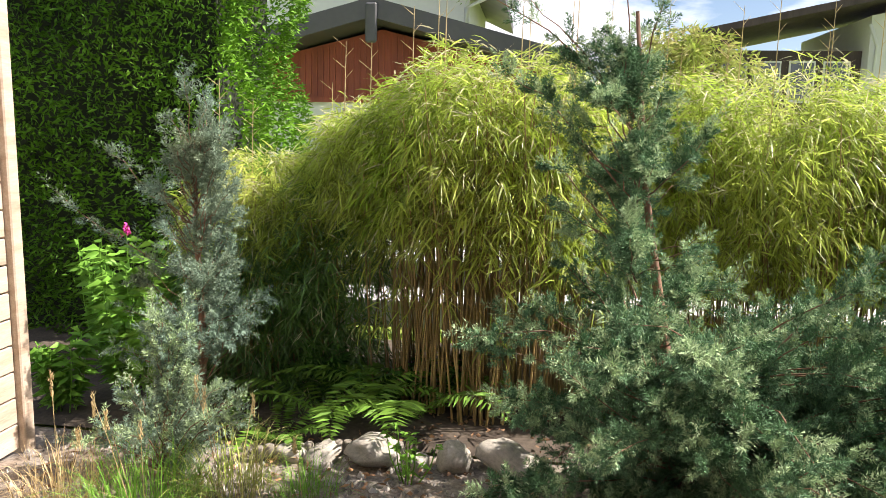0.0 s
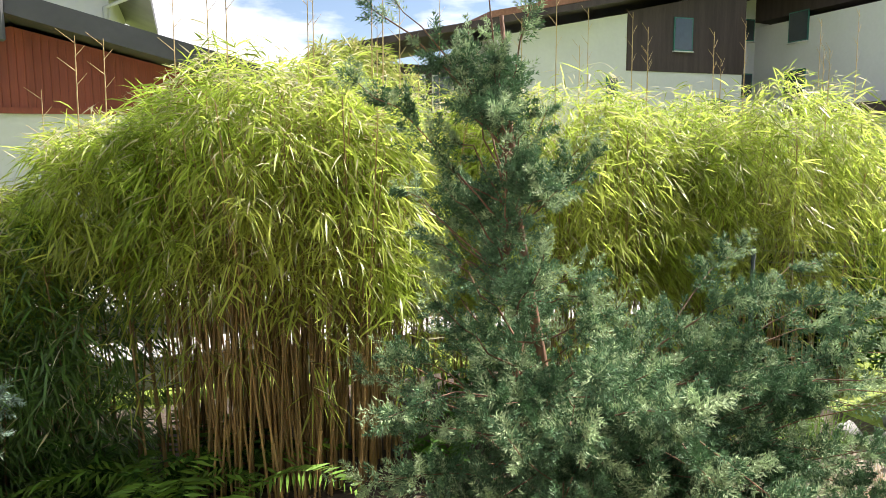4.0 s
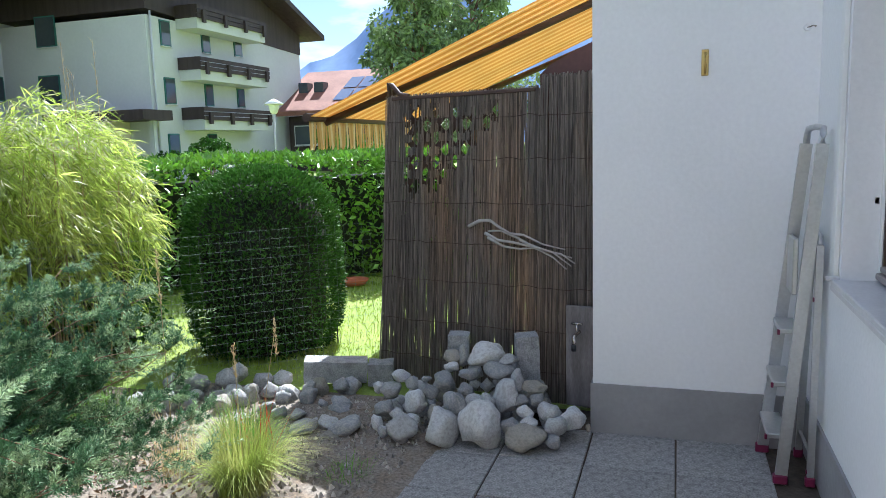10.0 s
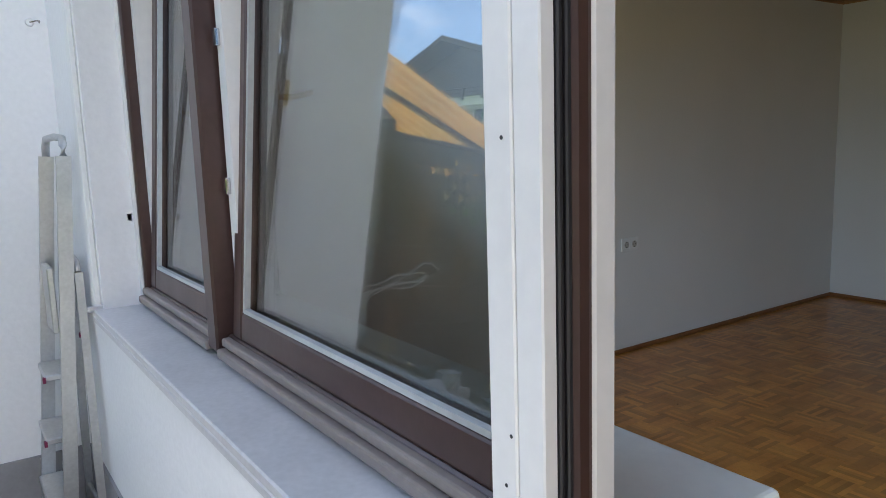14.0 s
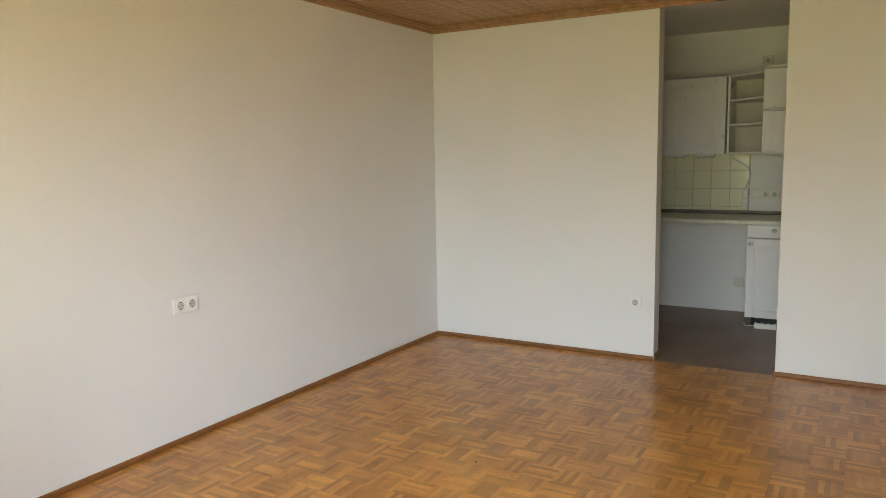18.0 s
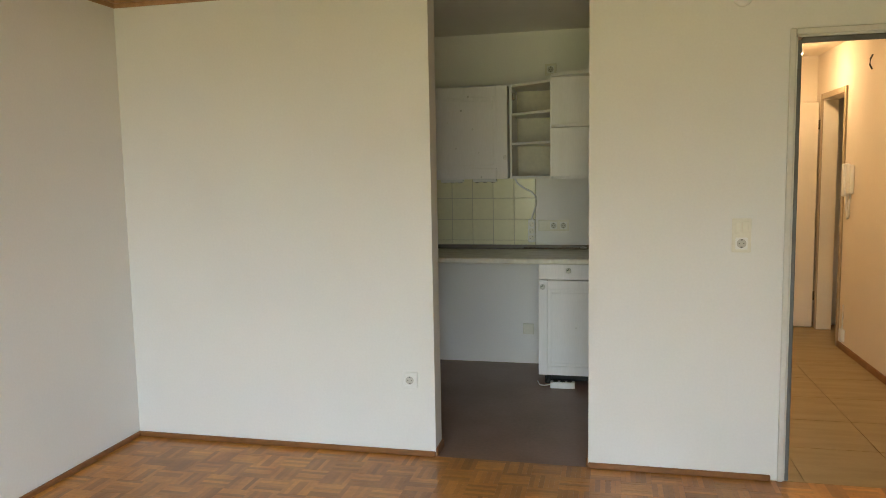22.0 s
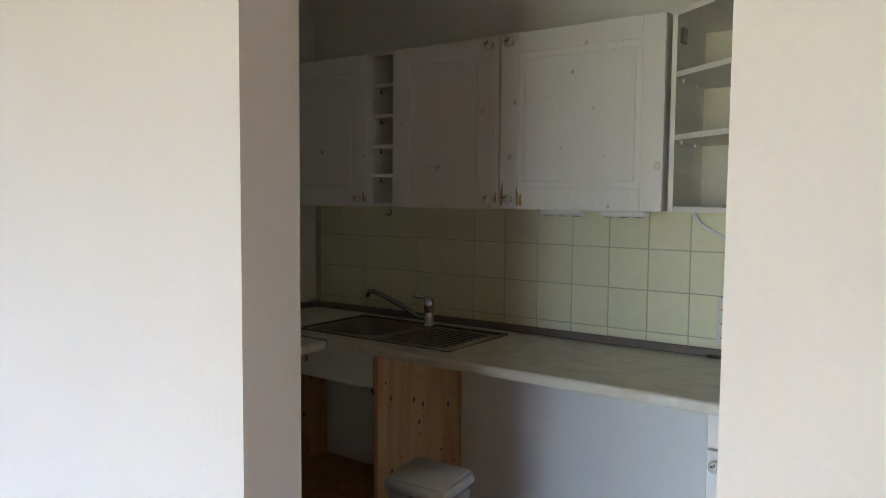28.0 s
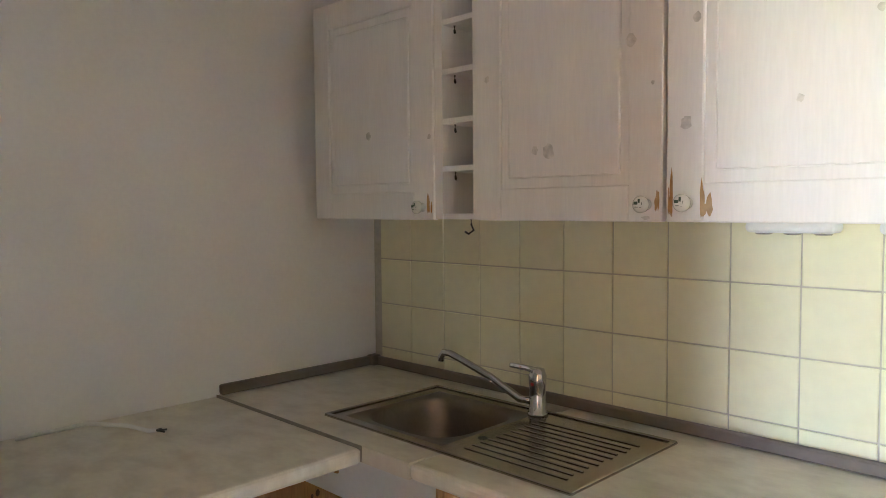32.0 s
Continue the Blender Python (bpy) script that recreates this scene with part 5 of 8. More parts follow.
for i in range(10):
    bm = bmesh.new()
    hp = 0.10 + 0.008 * math.sin(i * 1.7)
    disc_stack(bm, [(0, 0.021), (hp - 0.006, 0.020), (hp, 0.016)], 12)
    part("post", bm, M["dark_post"], pe).matrix_basis = pose(-3.73 + i * 0.0405, 8.93 + 0.014 * i, GZ - 0.02, 0, 0, i * 40)


def block(x, y, z, w, d, h, turn, tilt, label):
    bm = boxes((-w, -d, -h, w, d, h))
    bmesh.ops.subdivide_edges(bm, edges=bm.edges[:], cuts=3, use_grid_fill=True)
    for v in bm.verts:
        v.co += Vector((noise.noise(v.co * 22 + Vector((x, y, 0))), noise.noise(v.co * 22 + Vector((9, x, y))), noise.noise(v.co * 22 + Vector((y, 5, x))))) * 0.006
    ob = part("granite_block", bm, M["granite"])
    ob.matrix_basis = pose(x, y, z, tilt, 0, turn)
    return tagged(ob, label, "stone block", "granite blocks")


block(0.45, 7.39, 0.245, 0.055, 0.06, 0.075, 12, 3, "rough upright granite block on the stone pile")
block(0.43, 6.98, 0.14, 0.06, 0.062, 0.20, 20, -2, "tall rough granite block standing in the stone pile")
block(0.62, 8.28, -0.01, 0.075, 0.20, 0.07, 24, 4, "long rough granite kerb block beside the lawn")
block(0.66, 7.98, -0.02, 0.07, 0.08, 0.07, 18, 0, "short rough granite kerb block beside the lawn")

# loose gravel
verts, faces = [], []
rg = random.Random(8)
for i in range(5200):
    x, y = rg.uniform(-4.8, 0.35), rg.uniform(7.42, 9.1)
    s = rg.uniform(0.006, 0.02) * (1.4 if rg.random() < 0.08 else 1)
    n = len(verts)
    a = rg.uniform(0, 6.3)
    for k in range(4):
        verts.append((x + math.cos(a + k * 1.57) * s * rg.uniform(0.7, 1.2), y + math.sin(a + k * 1.57) * s * rg.uniform(0.7, 1.2), -0.09))
    verts.append((x, y, -0.078 + s * 0.7))
    faces += [(n, n + 1, n + 4), (n + 1, n + 2, n + 4), (n + 2, n + 3, n + 4), (n + 3, n, n + 4)]
me = bpy.data.meshes.new("gravel_stones")
me.from_pydata(verts, [], faces)
M["pebble"] = material("loose_pebble", (0.34, 0.315, 0.285), 0.9, 0.2, 12, 60, 0.2, per_island=0.5, second=(0.26, 0.22, 0.18))
me.materials.append(M["pebble"])
tagged(new("gravel", me), "loose grey and brown gravel on the bed", "gravel", kind="stuff")

# ---- reed screen with its board, tap and driftwood ----
SA, SB = Vector((0.50, 6.50, 0)), Vector((0.80, 8.05, 0))
sdir = (SB - SA).normalized()
slen = (SB - SA).length
sang = math.degrees(math.atan2(sdir.y, sdir.x))
screen = thing("reed_screen", "dark reed mat screen on a frame with lattice holes", "screen", (SA.x, SA.y, GZ), sang)
M["reed"] = material("weathered_reed", (0.165, 0.142, 0.122), 0.8, 0.3, 3, 60, 0.3, second=(0.29, 0.20, 0.13), per_island=0.62, stretch=(1, 1, 0.15), blotch=(0.5, 0.75))
M["dark_wood"] = material("dark_stained_wood", (0.075, 0.042, 0.03), 0.7, 0.25, 3, 25, 0.2, stretch=(1, 1, 6))


def screen_top(u):
    """Height of the mat's top edge at u metres along it."""
    return 1.875 if u < 0.45 else 1.815


def lean_in(u, zz):
    """The far end of the screen leans towards the house."""
    return u * (1 - 0.092 * zz / 1.82)


def in_hole(u, zz):
    """Lattice openings where the reed has gone: diamonds in a corner patch."""
    if not (0.74 < u < 1.44 and 1.22 < zz < 1.72) or (u - 0.76) < (1.66 - zz) * 1.05:
        return False
    a, b = (u + zz) / 0.148, (u - zz) / 0.148
    return (a % 1.0) > 0.31 and (b % 1.0) > 0.31


rr = random.Random(14)
for layer, name in ((0, "reed_mat"), (1, "backing_mat")):
    verts, faces = [], []
    u = -0.16
    while u < slen:
        w = rr.uniform(0.004, 0.0082)
        top = screen_top(u) + rr.uniform(-0.014, 0.010)
        yo = rr.uniform(-0.004, 0.006) - 0.011 * layer
        slant = rr.uniform(-0.008, 0.008)
        sway = [rr.gauss(0, 0.0045) for _ in range(9)]
        thin = rr.random()
        segs = 40
        prevring = None
        for k in range(segs + 1):
            zz = top * k / segs
            zb = zz / 0.245
            kb = min(int(zb), 7)
            uu = lean_in(u, zz) + slant * k / segs + sway[kb] + (sway[kb + 1] - sway[kb]) * (zb - kb)
            if in_hole(u, zz) and thin > 0.16:
                prevring = None
                continue
            n = len(verts)
            verts += [(uu - w / 2, yo, zz), (uu, yo + w * 0.7, zz), (uu + w / 2, yo, zz)]
            if prevring is not None:
                p = prevring
                faces += [(p, p + 1, n + 1, n), (p + 1, p + 2, n + 2, n + 1)]
            prevring = n
        u += w * (rr.uniform(0.55, 0.95) if layer == 0 else rr.uniform(0.35, 0.7))
    me = bpy.data.meshes.new(name)
    me.from_pydata(verts, [], faces)
    me.materials.append(M["reed"])
    ob = new(name, me)
    ob.parent = screen
    tagged(ob, "thin dark brown upright reeds", kind="stuff")
# backing frame and lattice
for u0, u1, z0, z1 in ((0.0, 0.05, 0, 1.86), (0.05, slen - 0.05, 0.0, 0.06), (0.05, slen - 0.12, 0.95, 1.0)):
    part("frame_bar", boxes((u0, -0.055, z0, u1, -0.022, z1), bevel=0.004), M["dark_wood"], screen)
bm = bmesh.new()
tube(bm, [(slen - 0.02, -0.03, 0), (lean_in(slen, 0.9) - 0.02, -0.03, 0.9), (lean_in(slen, 1.82) - 0.02, -0.03, 1.82)], 0.02, 8)
part("end_post", bm, M["dark_wood"], screen)
for k in range(0, 24):
    for s in (1, -1):
        # bars of the lattice that show through the holes
        base = k * 0.148 if s > 0 else (k - 14) * 0.148
        ends = []
        for zz in (1.18, 1.80):
            ends.append(((base + 0.14 * 0.148) - s * zz, zz))
        (ua, za), (ub, zb) = ends
        slope = (zb - za) / (ub - ua)
        lo, hi = max(0.66, min(ua, ub)), min(1.42, max(ua, ub))
        if hi - lo < 0.05:
            continue
        bm = bmesh.new()
        p0, p1 = Vector((lo, 0, za + slope * (lo - ua))), Vector((hi, 0, za + slope * (hi - ua)))
        p0.x, p1.x = lean_in(p0.x, p0.z), lean_in(p1.x, p1.z)
        d = (p1 - p0).normalized()
        nrm = Vector((-d.z, 0, d.x)) * 0.02
        y0, y1 = (-0.028, -0.022) if s > 0 else (-0.036, -0.030)
        lo4 = [bm.verts.new(v + Vector((0, y0, 0))) for v in (p0 + nrm, p1 + nrm, p1 - nrm, p0 - nrm)]
        hi4 = [bm.verts.new(v + Vector((0, y1, 0))) for v in (p0 + nrm, p1 + nrm, p1 - nrm, p0 - nrm)]
        bm.faces.new(lo4), bm.faces.new(hi4[::-1])
        for q in range(4):
            bm.faces.new((lo4[q], lo4[(q + 1) % 4], hi4[(q + 1) % 4], hi4[q]))
        part("lattice_bar", bm, M["dark_wood"], screen)
for zz in (0.18, 0.42, 0.68, 0.92, 1.16, 1.42, 1.66):
    bm = bmesh.new()
    tube(bm, [(lean_in(0.01 + k * (slen - 0.02) / 24, zz), 0.0085 + 0.002 * math.sin(k * 2.1), zz + 0.02 * noise.noise(Vector((k * 0.55, zz * 3, 0)))) for k in range(25)], 0.0017, 5)
    part("binding_wire", bm, M["dark_wood"], screen)
UE = lean_in(slen, 1.82)
bm = bmesh.new()
tube(bm, [(UE - 0.012, -0.02, 1.78), (UE - 0.010, -0.015, 1.90), (UE - 0.035, -0.01, 1.885), (UE - 0.09, -0.005, 1.825), (UE - 0.16, 0.0, 1.81)], 0.016, 8)
part("carved_finial", bm, M["dark_wood"], screen)
part("top_rail", boxes((0.45, -0.03, 1.79, UE - 0.04, 0.012, 1.812), bevel=0.004), M["dark_wood"], screen)
M["red_brown"] = material("red_brown_panel", (0.075, 0.028, 0.024), 0.55, 0.12, 4, 40, 0.1)
bm = bmesh.new()
outline = [(-0.16, 0.02), (0.50, 0.02), (0.50, 1.80), (0.446, 1.80), (0.446, 1.885), (0.385, 1.935), (-0.16, 2.17)]
lo4, hi4 = [bm.verts.new((a, -0.075, b)) for a, b in outline], [bm.verts.new((a, -0.058, b)) for a, b in outline]
bm.faces.new(lo4), bm.faces.new(hi4[::-1])
for q in range(7):
    bm.faces.new((lo4[q], lo4[(q + 1) % 7], hi4[(q + 1) % 7], hi4[q]))
part("side_board", bm, M["red_brown"], screen, "dark red-brown board behind the mat")
# reddish reeds at the house end
M["cane_red"] = material("red_brown_cane", (0.30, 0.13, 0.05), 0.6, 0.25, 3, 30, 0.2, per_object=0.3)
for k in range(5):
    bm = bmesh.new()
    tube(bm, [(0.012 + k * 0.017, 0.016 + 0.004 * k, 0.35), (0.014 + k * 0.017, 0.018, 1.1), (0.012 + k * 0.016, 0.016, 1.88)], 0.0075, 7)
    part("thick_cane", bm, M["cane_red"], screen)
board = thing("tap_board", "dark weathered board carrying a garden tap", "board", (SA.x + sdir.x * 0.15 - 0.03, SA.y + sdir.y * 0.15, GZ), sang)
M["dark_board"] = material("dark_weathered_board", (0.16, 0.145, 0.14), 0.85, 0.2, 3, 30, 0.4, second=(0.25, 0.235, 0.23), stretch=(6, 6, 1))
part("board", boxes((-0.125, 0.0, 0.02, 0.125, 0.022, 0.60), bevel=0.004), M["dark_board"], board)
gt = thing("garden_tap", "worn metal garden tap on a board", "tap", (SA.x + sdir.x * 0.20 - 0.055, SA.y + sdir.y * 0.20, GZ + 0.455), sang)
bm = bmesh.new()
tube(bm, [(0, -0.0, 0), (0, 0.06, 0.0), (0, 0.085, -0.01), (0, 0.095, -0.035), (0, 0.096, -0.06)], 0.011, 10)
part("spout", bm, M["steel"], gt)
bm = bmesh.new()
tube(bm, [(0, 0.04, 0.0), (0, 0.04, 0.05)], 0.008, 8)
tube(bm, [(-0.03, 0.04, 0.055), (0.03, 0.04, 0.055)], 0.007, 8)
part("handle", bm, M["steel"], gt)
bm = bmesh.new()
tube(bm, [(0, 0.096, -0.05), (0, 0.097, -0.085)], 0.014, 10)
part("hose_end", bm, M["plastic_dark"], gt)
# driftwood branch hung on the mat
M["drift"] = material("bleached_driftwood", (0.42, 0.39, 0.36), 0.8, 0.15, 8, 60, 0.3)
dw = thing("driftwood_branch", "bleached grey driftwood branch hung on the reed mat", "branch", (SA.x - sdir.x * 0.05, SA.y - sdir.y * 0.05, GZ + 0.035), sang)
stems = ([(0.93, 0.99), (0.86, 1.025), (0.79, 1.03), (0.72, 0.985), (0.66, 0.955), (0.55, 0.90), (0.42, 0.86), (0.29, 0.83)],
         [(0.82, 0.955), (0.74, 0.915), (0.64, 0.905), (0.52, 0.885), (0.40, 0.83), (0.32, 0.765)],
         [(0.80, 0.93), (0.70, 0.88), (0.60, 0.87), (0.50, 0.88)],
         [(0.66, 0.955), (0.58, 0.95), (0.46, 0.90), (0.33, 0.875)],
         [(0.60, 0.92), (0.47, 0.87), (0.35, 0.85), (0.27, 0.80)],
         [(0.52, 0.89), (0.40, 0.86), (0.29, 0.785)],
         [(0.80, 0.965), (0.72, 0.97), (0.62, 0.93), (0.50, 0.87)])
for k, st in enumerate(stems):
    bm = bmesh.new()
    tube(bm, [(uu, 0.022 + 0.006 * (k % 3), zz) for uu, zz in st], 0.0115 - 0.001 * k, 7, taper=0.004)
    part("stem", bm, M["drift"], dw)

# wall hook, eyelet
hk = thing("brass_wall_hook", "long brass wall hook on the white wall", "hook", (XE, 6.07, 1.755))
part("plate", boxes((-0.006, -0.016, -0.06, -0.0003, 0.016, 0.06), bevel=0.002), M["brass"], hk)
bm = bmesh.new()
tube(bm, [(-0.006, 0, 0.035), (-0.022, 0, 0.045), (-0.024, 0, -0.01), (-0.018, 0, -0.05), (-0.006, 0, -0.045)], 0.006, 8)
part("hook", bm, M["brass"], hk)
ey = thing("screw_eye", "small metal screw eye with a plastic plug in the wall", "hook", (XE, 5.64, 1.882))
bm = bmesh.new()
disc_stack(bm, [(-0.008, 0.012), (-0.0003, 0.016)], 14, axis="x")
part("plug", bm, M["plastic_white"], ey)
bm = bmesh.new()
tube(bm, [(-0.006, 0, 0), (-0.02, -0.006, 0.0), (-0.026, -0.02, 0.004), (-0.018, -0.032, 0.004), (-0.006, -0.032, 0.0)], 0.003, 7)
part("eye", bm, M["steel"], ey)

# ---- step ladder folded against the wall ----
M["alu"] = material("brushed_aluminium", (0.56, 0.57, 0.57), 0.38, 0.08, 5, 70, 0.05, metal=0.85)
M["foot"] = material("purple_plastic", (0.16, 0.01, 0.055), 0.45, 0.1)
M["spatter"] = material("paint_spatter", (0.72, 0.72, 0.70), 0.6, 0.05)
ld = thing("step_ladder", "folded aluminium step ladder with paint spatters and purple feet", "ladder")
ld.matrix_basis = pose(0.06, YOUT + 0.02, GZ) @ Matrix.Diagonal((1, 1, 0.93, 1))


def rail(bm, a, b, w=0.012, d=0.024):
    a, b = Vector(a), Vector(b)
    ax = (b - a).normalized()
    s = ax.cross(Vector((1, 0, 0))).normalized() * d
    r = Vector((w, 0, 0))
    lo = [bm.verts.new(a + q) for q in (r + s, r - s, -r - s, -r + s)]
    hi = [bm.verts.new(b + q) for q in (r + s, r - s, -r - s, -r + s)]
    bm.faces.new(lo), bm.faces.new(hi[::-1])
    for i in range(4):
        bm.faces.new((lo[i], hi[i], hi[(i + 1) % 4], lo[(i + 1) % 4]))


L0, L1 = Vector((0.065, 0.18, 0.0)), Vector((-0.27, 0.14, 0.0))
T0, T1 = Vector((-0.10, 0.062, 1.58)), Vector((-0.235, 0.022, 1.58))
for nm, a, b in (("front_stile", L0, T0), ("front_stile", L1, T1)):
    bm = bmesh.new()
    rail(bm, a, b)
    part(nm, bm, M["alu"], ld)
    bm = boxes((a.x - 0.018, a.y - 0.03, 0.0, a.x + 0.018, a.y + 0.03, 0.045), bevel=0.006)
    part("foot", bm, M["foot"], ld, "purple plastic foot")
bm = bmesh.new()
tube(bm, [T0, T0 + Vector((0.0, -0.002, 0.04)), T0 + Vector((-0.025, -0.004, 0.068)), (T0 + T1) / 2 + Vector((0, -0.005, 0.075)), T1 + Vector((0.025, -0.004, 0.068)), T1 + Vector((0.0, -0.002, 0.04)), T1], 0.014, 10)
part("top_hoop", bm, M["alu"], ld)
for i, k in enumerate((0.14, 0.30, 0.46)):
    a, b = L0.lerp(T0, k), L1.lerp(T1, k)
    c = (a + b) / 2
    part("step", boxes((b.x + 0.012, c.y - 0.03, c.z - 0.012, a.x - 0.012, c.y + 0.055, c.z + 0.012), bevel=0.004), M["alu"], ld)
    part("step_cap", boxes((b.x + 0.008, c.y + 0.052, c.z - 0.016, b.x + 0.024, c.y + 0.062, c.z + 0.006)), M["foot"], ld)
a, b = L0.lerp(T0, 0.63), L1.lerp(T1, 0.63)
plat = part("platform", boxes((b.x + 0.02, a.y - 0.012, a.z - 0.10, a.x - 0.02, a.y + 0.010, a.z + 0.16), bevel=0.004), M["alu"], ld, "folded platform with paint spots")
B0, B1 = Vector((0.04, 0.025, 0.0)), Vector((-0.27, 0.022, 0.0))
U0, U1 = Vector((-0.07, 0.016, 1.13)), Vector((-0.245, 0.016, 1.13))
for a, b in ((B0, U0), (B1, U1)):
    bm = bmesh.new()
    rail(bm, a, b, 0.01, 0.014)
    part("rear_leg", bm, M["alu"], ld)
    part("foot", boxes((a.x - 0.016, a.y - 0.02, 0.0, a.x + 0.016, a.y + 0.02, 0.045), bevel=0.005), M["foot"], ld, "purple plastic foot")
bm = bmesh.new()
tube(bm, [U0, U0 + Vector((-0.02, 0, 0.04)), (U0 + U1) / 2 + Vector((0, 0, 0.05)), U1 + Vector((0.02, 0, 0.04)), U1], 0.011, 8)
part("rear_hoop", bm, M["alu"], ld)
bm = bmesh.new()
tube(bm, [B0.lerp(U0, 0.13), B1.lerp(U1, 0.13)], 0.008, 8)
part("rear_brace", bm, M["alu"], ld)
bm = bmesh.new()
for kk in (0.06, 0.78):
    p = B1.lerp(U1, kk)
    disc_stack(bm, [(p.y + 0.0145, 0.012), (p.y + 0.019, 0.010)], 12, (p.x, 0, p.z), "y")
part("rivet", bm, M["foot"], ld, "purple rivet cap")
rsp = random.Random(2)
bm = bmesh.new()
for i in range(40):
    k = rsp.random()
    a = L1.lerp(T1, k) if rsp.random() < 0.6 else L0.lerp(T0, k)
    q = a + Vector((rsp.uniform(-0.010, 0.010), 0.0262, rsp.uniform(-0.02, 0.02)))
    s = rsp.uniform(0.002, 0.007)
    vs = [bm.verts.new((q.x + math.cos(t * 1.05) * s, q.y, q.z + math.sin(t * 1.05) * s * 1.5)) for t in range(6)]
    bm.faces.new(vs)
tagged(part("paint_spatters", bm, M["spatter"], ld), "dried white paint spots", kind="stuff")

# ---- wire fence ----
M["wire"] = material("galvanised_wire", (0.16, 0.19, 0.175), 0.6, 0.1)
wf = thing("wire_fence", "green-grey welded wire mesh fence behind the border stones", "fence")
FA, FB = Vector((0.86, 8.10, 0)), Vector((-0.55, 9.55, 0))
fl = (FB - FA).length
fd = (FB - FA).normalized()
bm = bmesh.new()
for k in range(int(fl / 0.060) + 1):
    p = FA + fd * (k * 0.060)
    tube(bm, [(p.x, p.y, GZ), (p.x + 0.004 * math.sin(k), p.y, 0.925)], 0.0006, 4, False)
for k in range(19):
    zz = GZ + 0.02 + k * 0.0558
    tube(bm, [(FA.x + fd.x * s * fl, FA.y + fd.y * s * fl, zz + 0.004 * math.sin(s * 9 + k)) for s in (0, 0.2, 0.4, 0.6, 0.8, 1.0)], 0.0006, 4, False)
part("mesh", bm, M["wire"], wf)
M["green_post"] = material("dark_green_post", (0.02, 0.04, 0.03), 0.5, 0.1)
for k in (0.97,):
    p = FA.lerp(FB, k)
    bm = bmesh.new()
    tube(bm, [(p.x, p.y, GZ - 0.1), (p.x, p.y, 0.88)], 0.011, 8)
    part("post", bm, M["green_post"], wf)
st = bmesh.new()
tube(st, [(1.55, 8.72, GZ - 0.05), (1.55, 8.72, 0.05)], 0.006, 6)
tagged(part("stake", st, M["plastic_dark"]), "short dark stake in the lawn", "stake")
pot = thing("saucer", "flat terracotta saucer on the lawn", "saucer", (3.8, 9.62, GZ))
M["terracotta"] = material("terracotta", (0.46, 0.14, 0.06), 0.8, 0.1, 6, 50, 0.2)
bm = bmesh.new()
disc_stack(bm, [(0, 0.14), (0.02, 0.15), (0.055, 0.18), (0.055, 0.165), (0.025, 0.135)], 24)
part("dish", bm, M["terracotta"], pot)

# ---- plants ----
M["bamboo_leaf"] = material("bamboo_leaf", (0.49, 0.545, 0.125), 0.36, 0.12, 1.2, 14, 0.0, second=(0.31, 0.44, 0.055), per_island=0.5, translucent=0.66, blotch=(0.35, 0.65), spec=0.35)
# dark green leaf, with the shade of hedge and tall clumps painted in
M["shade_bamboo"] = material("shaded_bamboo_leaf", (0.12, 0.23, 0.045), 0.35, 0.12, 1.5, 14, 0.0, second=(0.07, 0.15, 0.03), per_island=0.4, translucent=0.25, spec=0.5)
M["dry_leaf"] = material("dry_bamboo_leaf", (0.62, 0.58, 0.36), 0.6, 0.12, 2, 20, 0.0, per_island=0.25, translucent=0.4, spec=0.3)
M["bamboo_cane"] = material("bamboo_cane", (0.32, 0.225, 0.085), 0.5, 0.2, 4, 30, 0.1, second=(0.19, 0.12, 0.045), per_object=0.3, per_island=0.3)
M["juniper"] = material("juniper_needles", (0.115, 0.215, 0.11), 0.55, 0.15, 2.5, 20, 0.0, second=(0.06, 0.13, 0.055), per_island=0.45, translucent=0.12, spec=0.2)
# paler tip colour with sunlight on the plumes painted in
M["juniper_tip"] = material("juniper_lit_tips", (0.34, 0.46, 0.25), 0.55, 0.15, 2.5, 20, 0.0, per_island=0.4, translucent=0.2, spec=0.2)
M["blue_juniper"] = material("blue_juniper_needles", (0.20, 0.29, 0.225), 0.6, 0.15, 2.5, 20, 0.0, second=(0.17, 0.21, 0.12), per_island=0.35, translucent=0.15, spec=0.15)
M["thuja"] = material("thuja_sprays", (0.125, 0.27, 0.02), 0.55, 0.15, 1.5, 16, 0.0, second=(0.07, 0.17, 0.016), per_island=0.4, translucent=0.12, spec=0.12)
M["box_leaf"] = material("clipped_yew_leaf", (0.06, 0.15, 0.02), 0.5, 0.15, 2, 18, 0.0, second=(0.035, 0.095, 0.015), per_island=0.4, translucent=0.15, spec=0.15)
M["laurel"] = material("laurel_leaf", (0.18, 0.36, 0.035), 0.28, 0.12, 2, 18, 0.0, second=(0.08, 0.18, 0.02), per_island=0.35, translucent=0.15)
M["grass"] = material("lawn_blade", (0.33, 0.44, 0.055), 0.6, 0.15, 0.8, 14, 0.0, second=(0.24, 0.36, 0.045), per_island=0.3, translucent=0.3, spec=0.15)
M["tuft"] = material("ornamental_grass", (0.32, 0.40, 0.08), 0.55, 0.15, 3, 20, 0.0, second=(0.48, 0.42, 0.19), per_island=0.35, translucent=0.3, spec=0.2)
M["straw"] = material("dry_grass_straw", (0.55, 0.43, 0.23), 0.7, 0.15, 4, 30, 0.0, per_island=0.25, translucent=0.2, spec=0.2)
M["herb"] = material("green_herb_leaf", (0.18, 0.37, 0.05), 0.5, 0.12, 3, 20, 0.0, second=(0.11, 0.25, 0.035), per_island=0.3, translucent=0.25, spec=0.2)
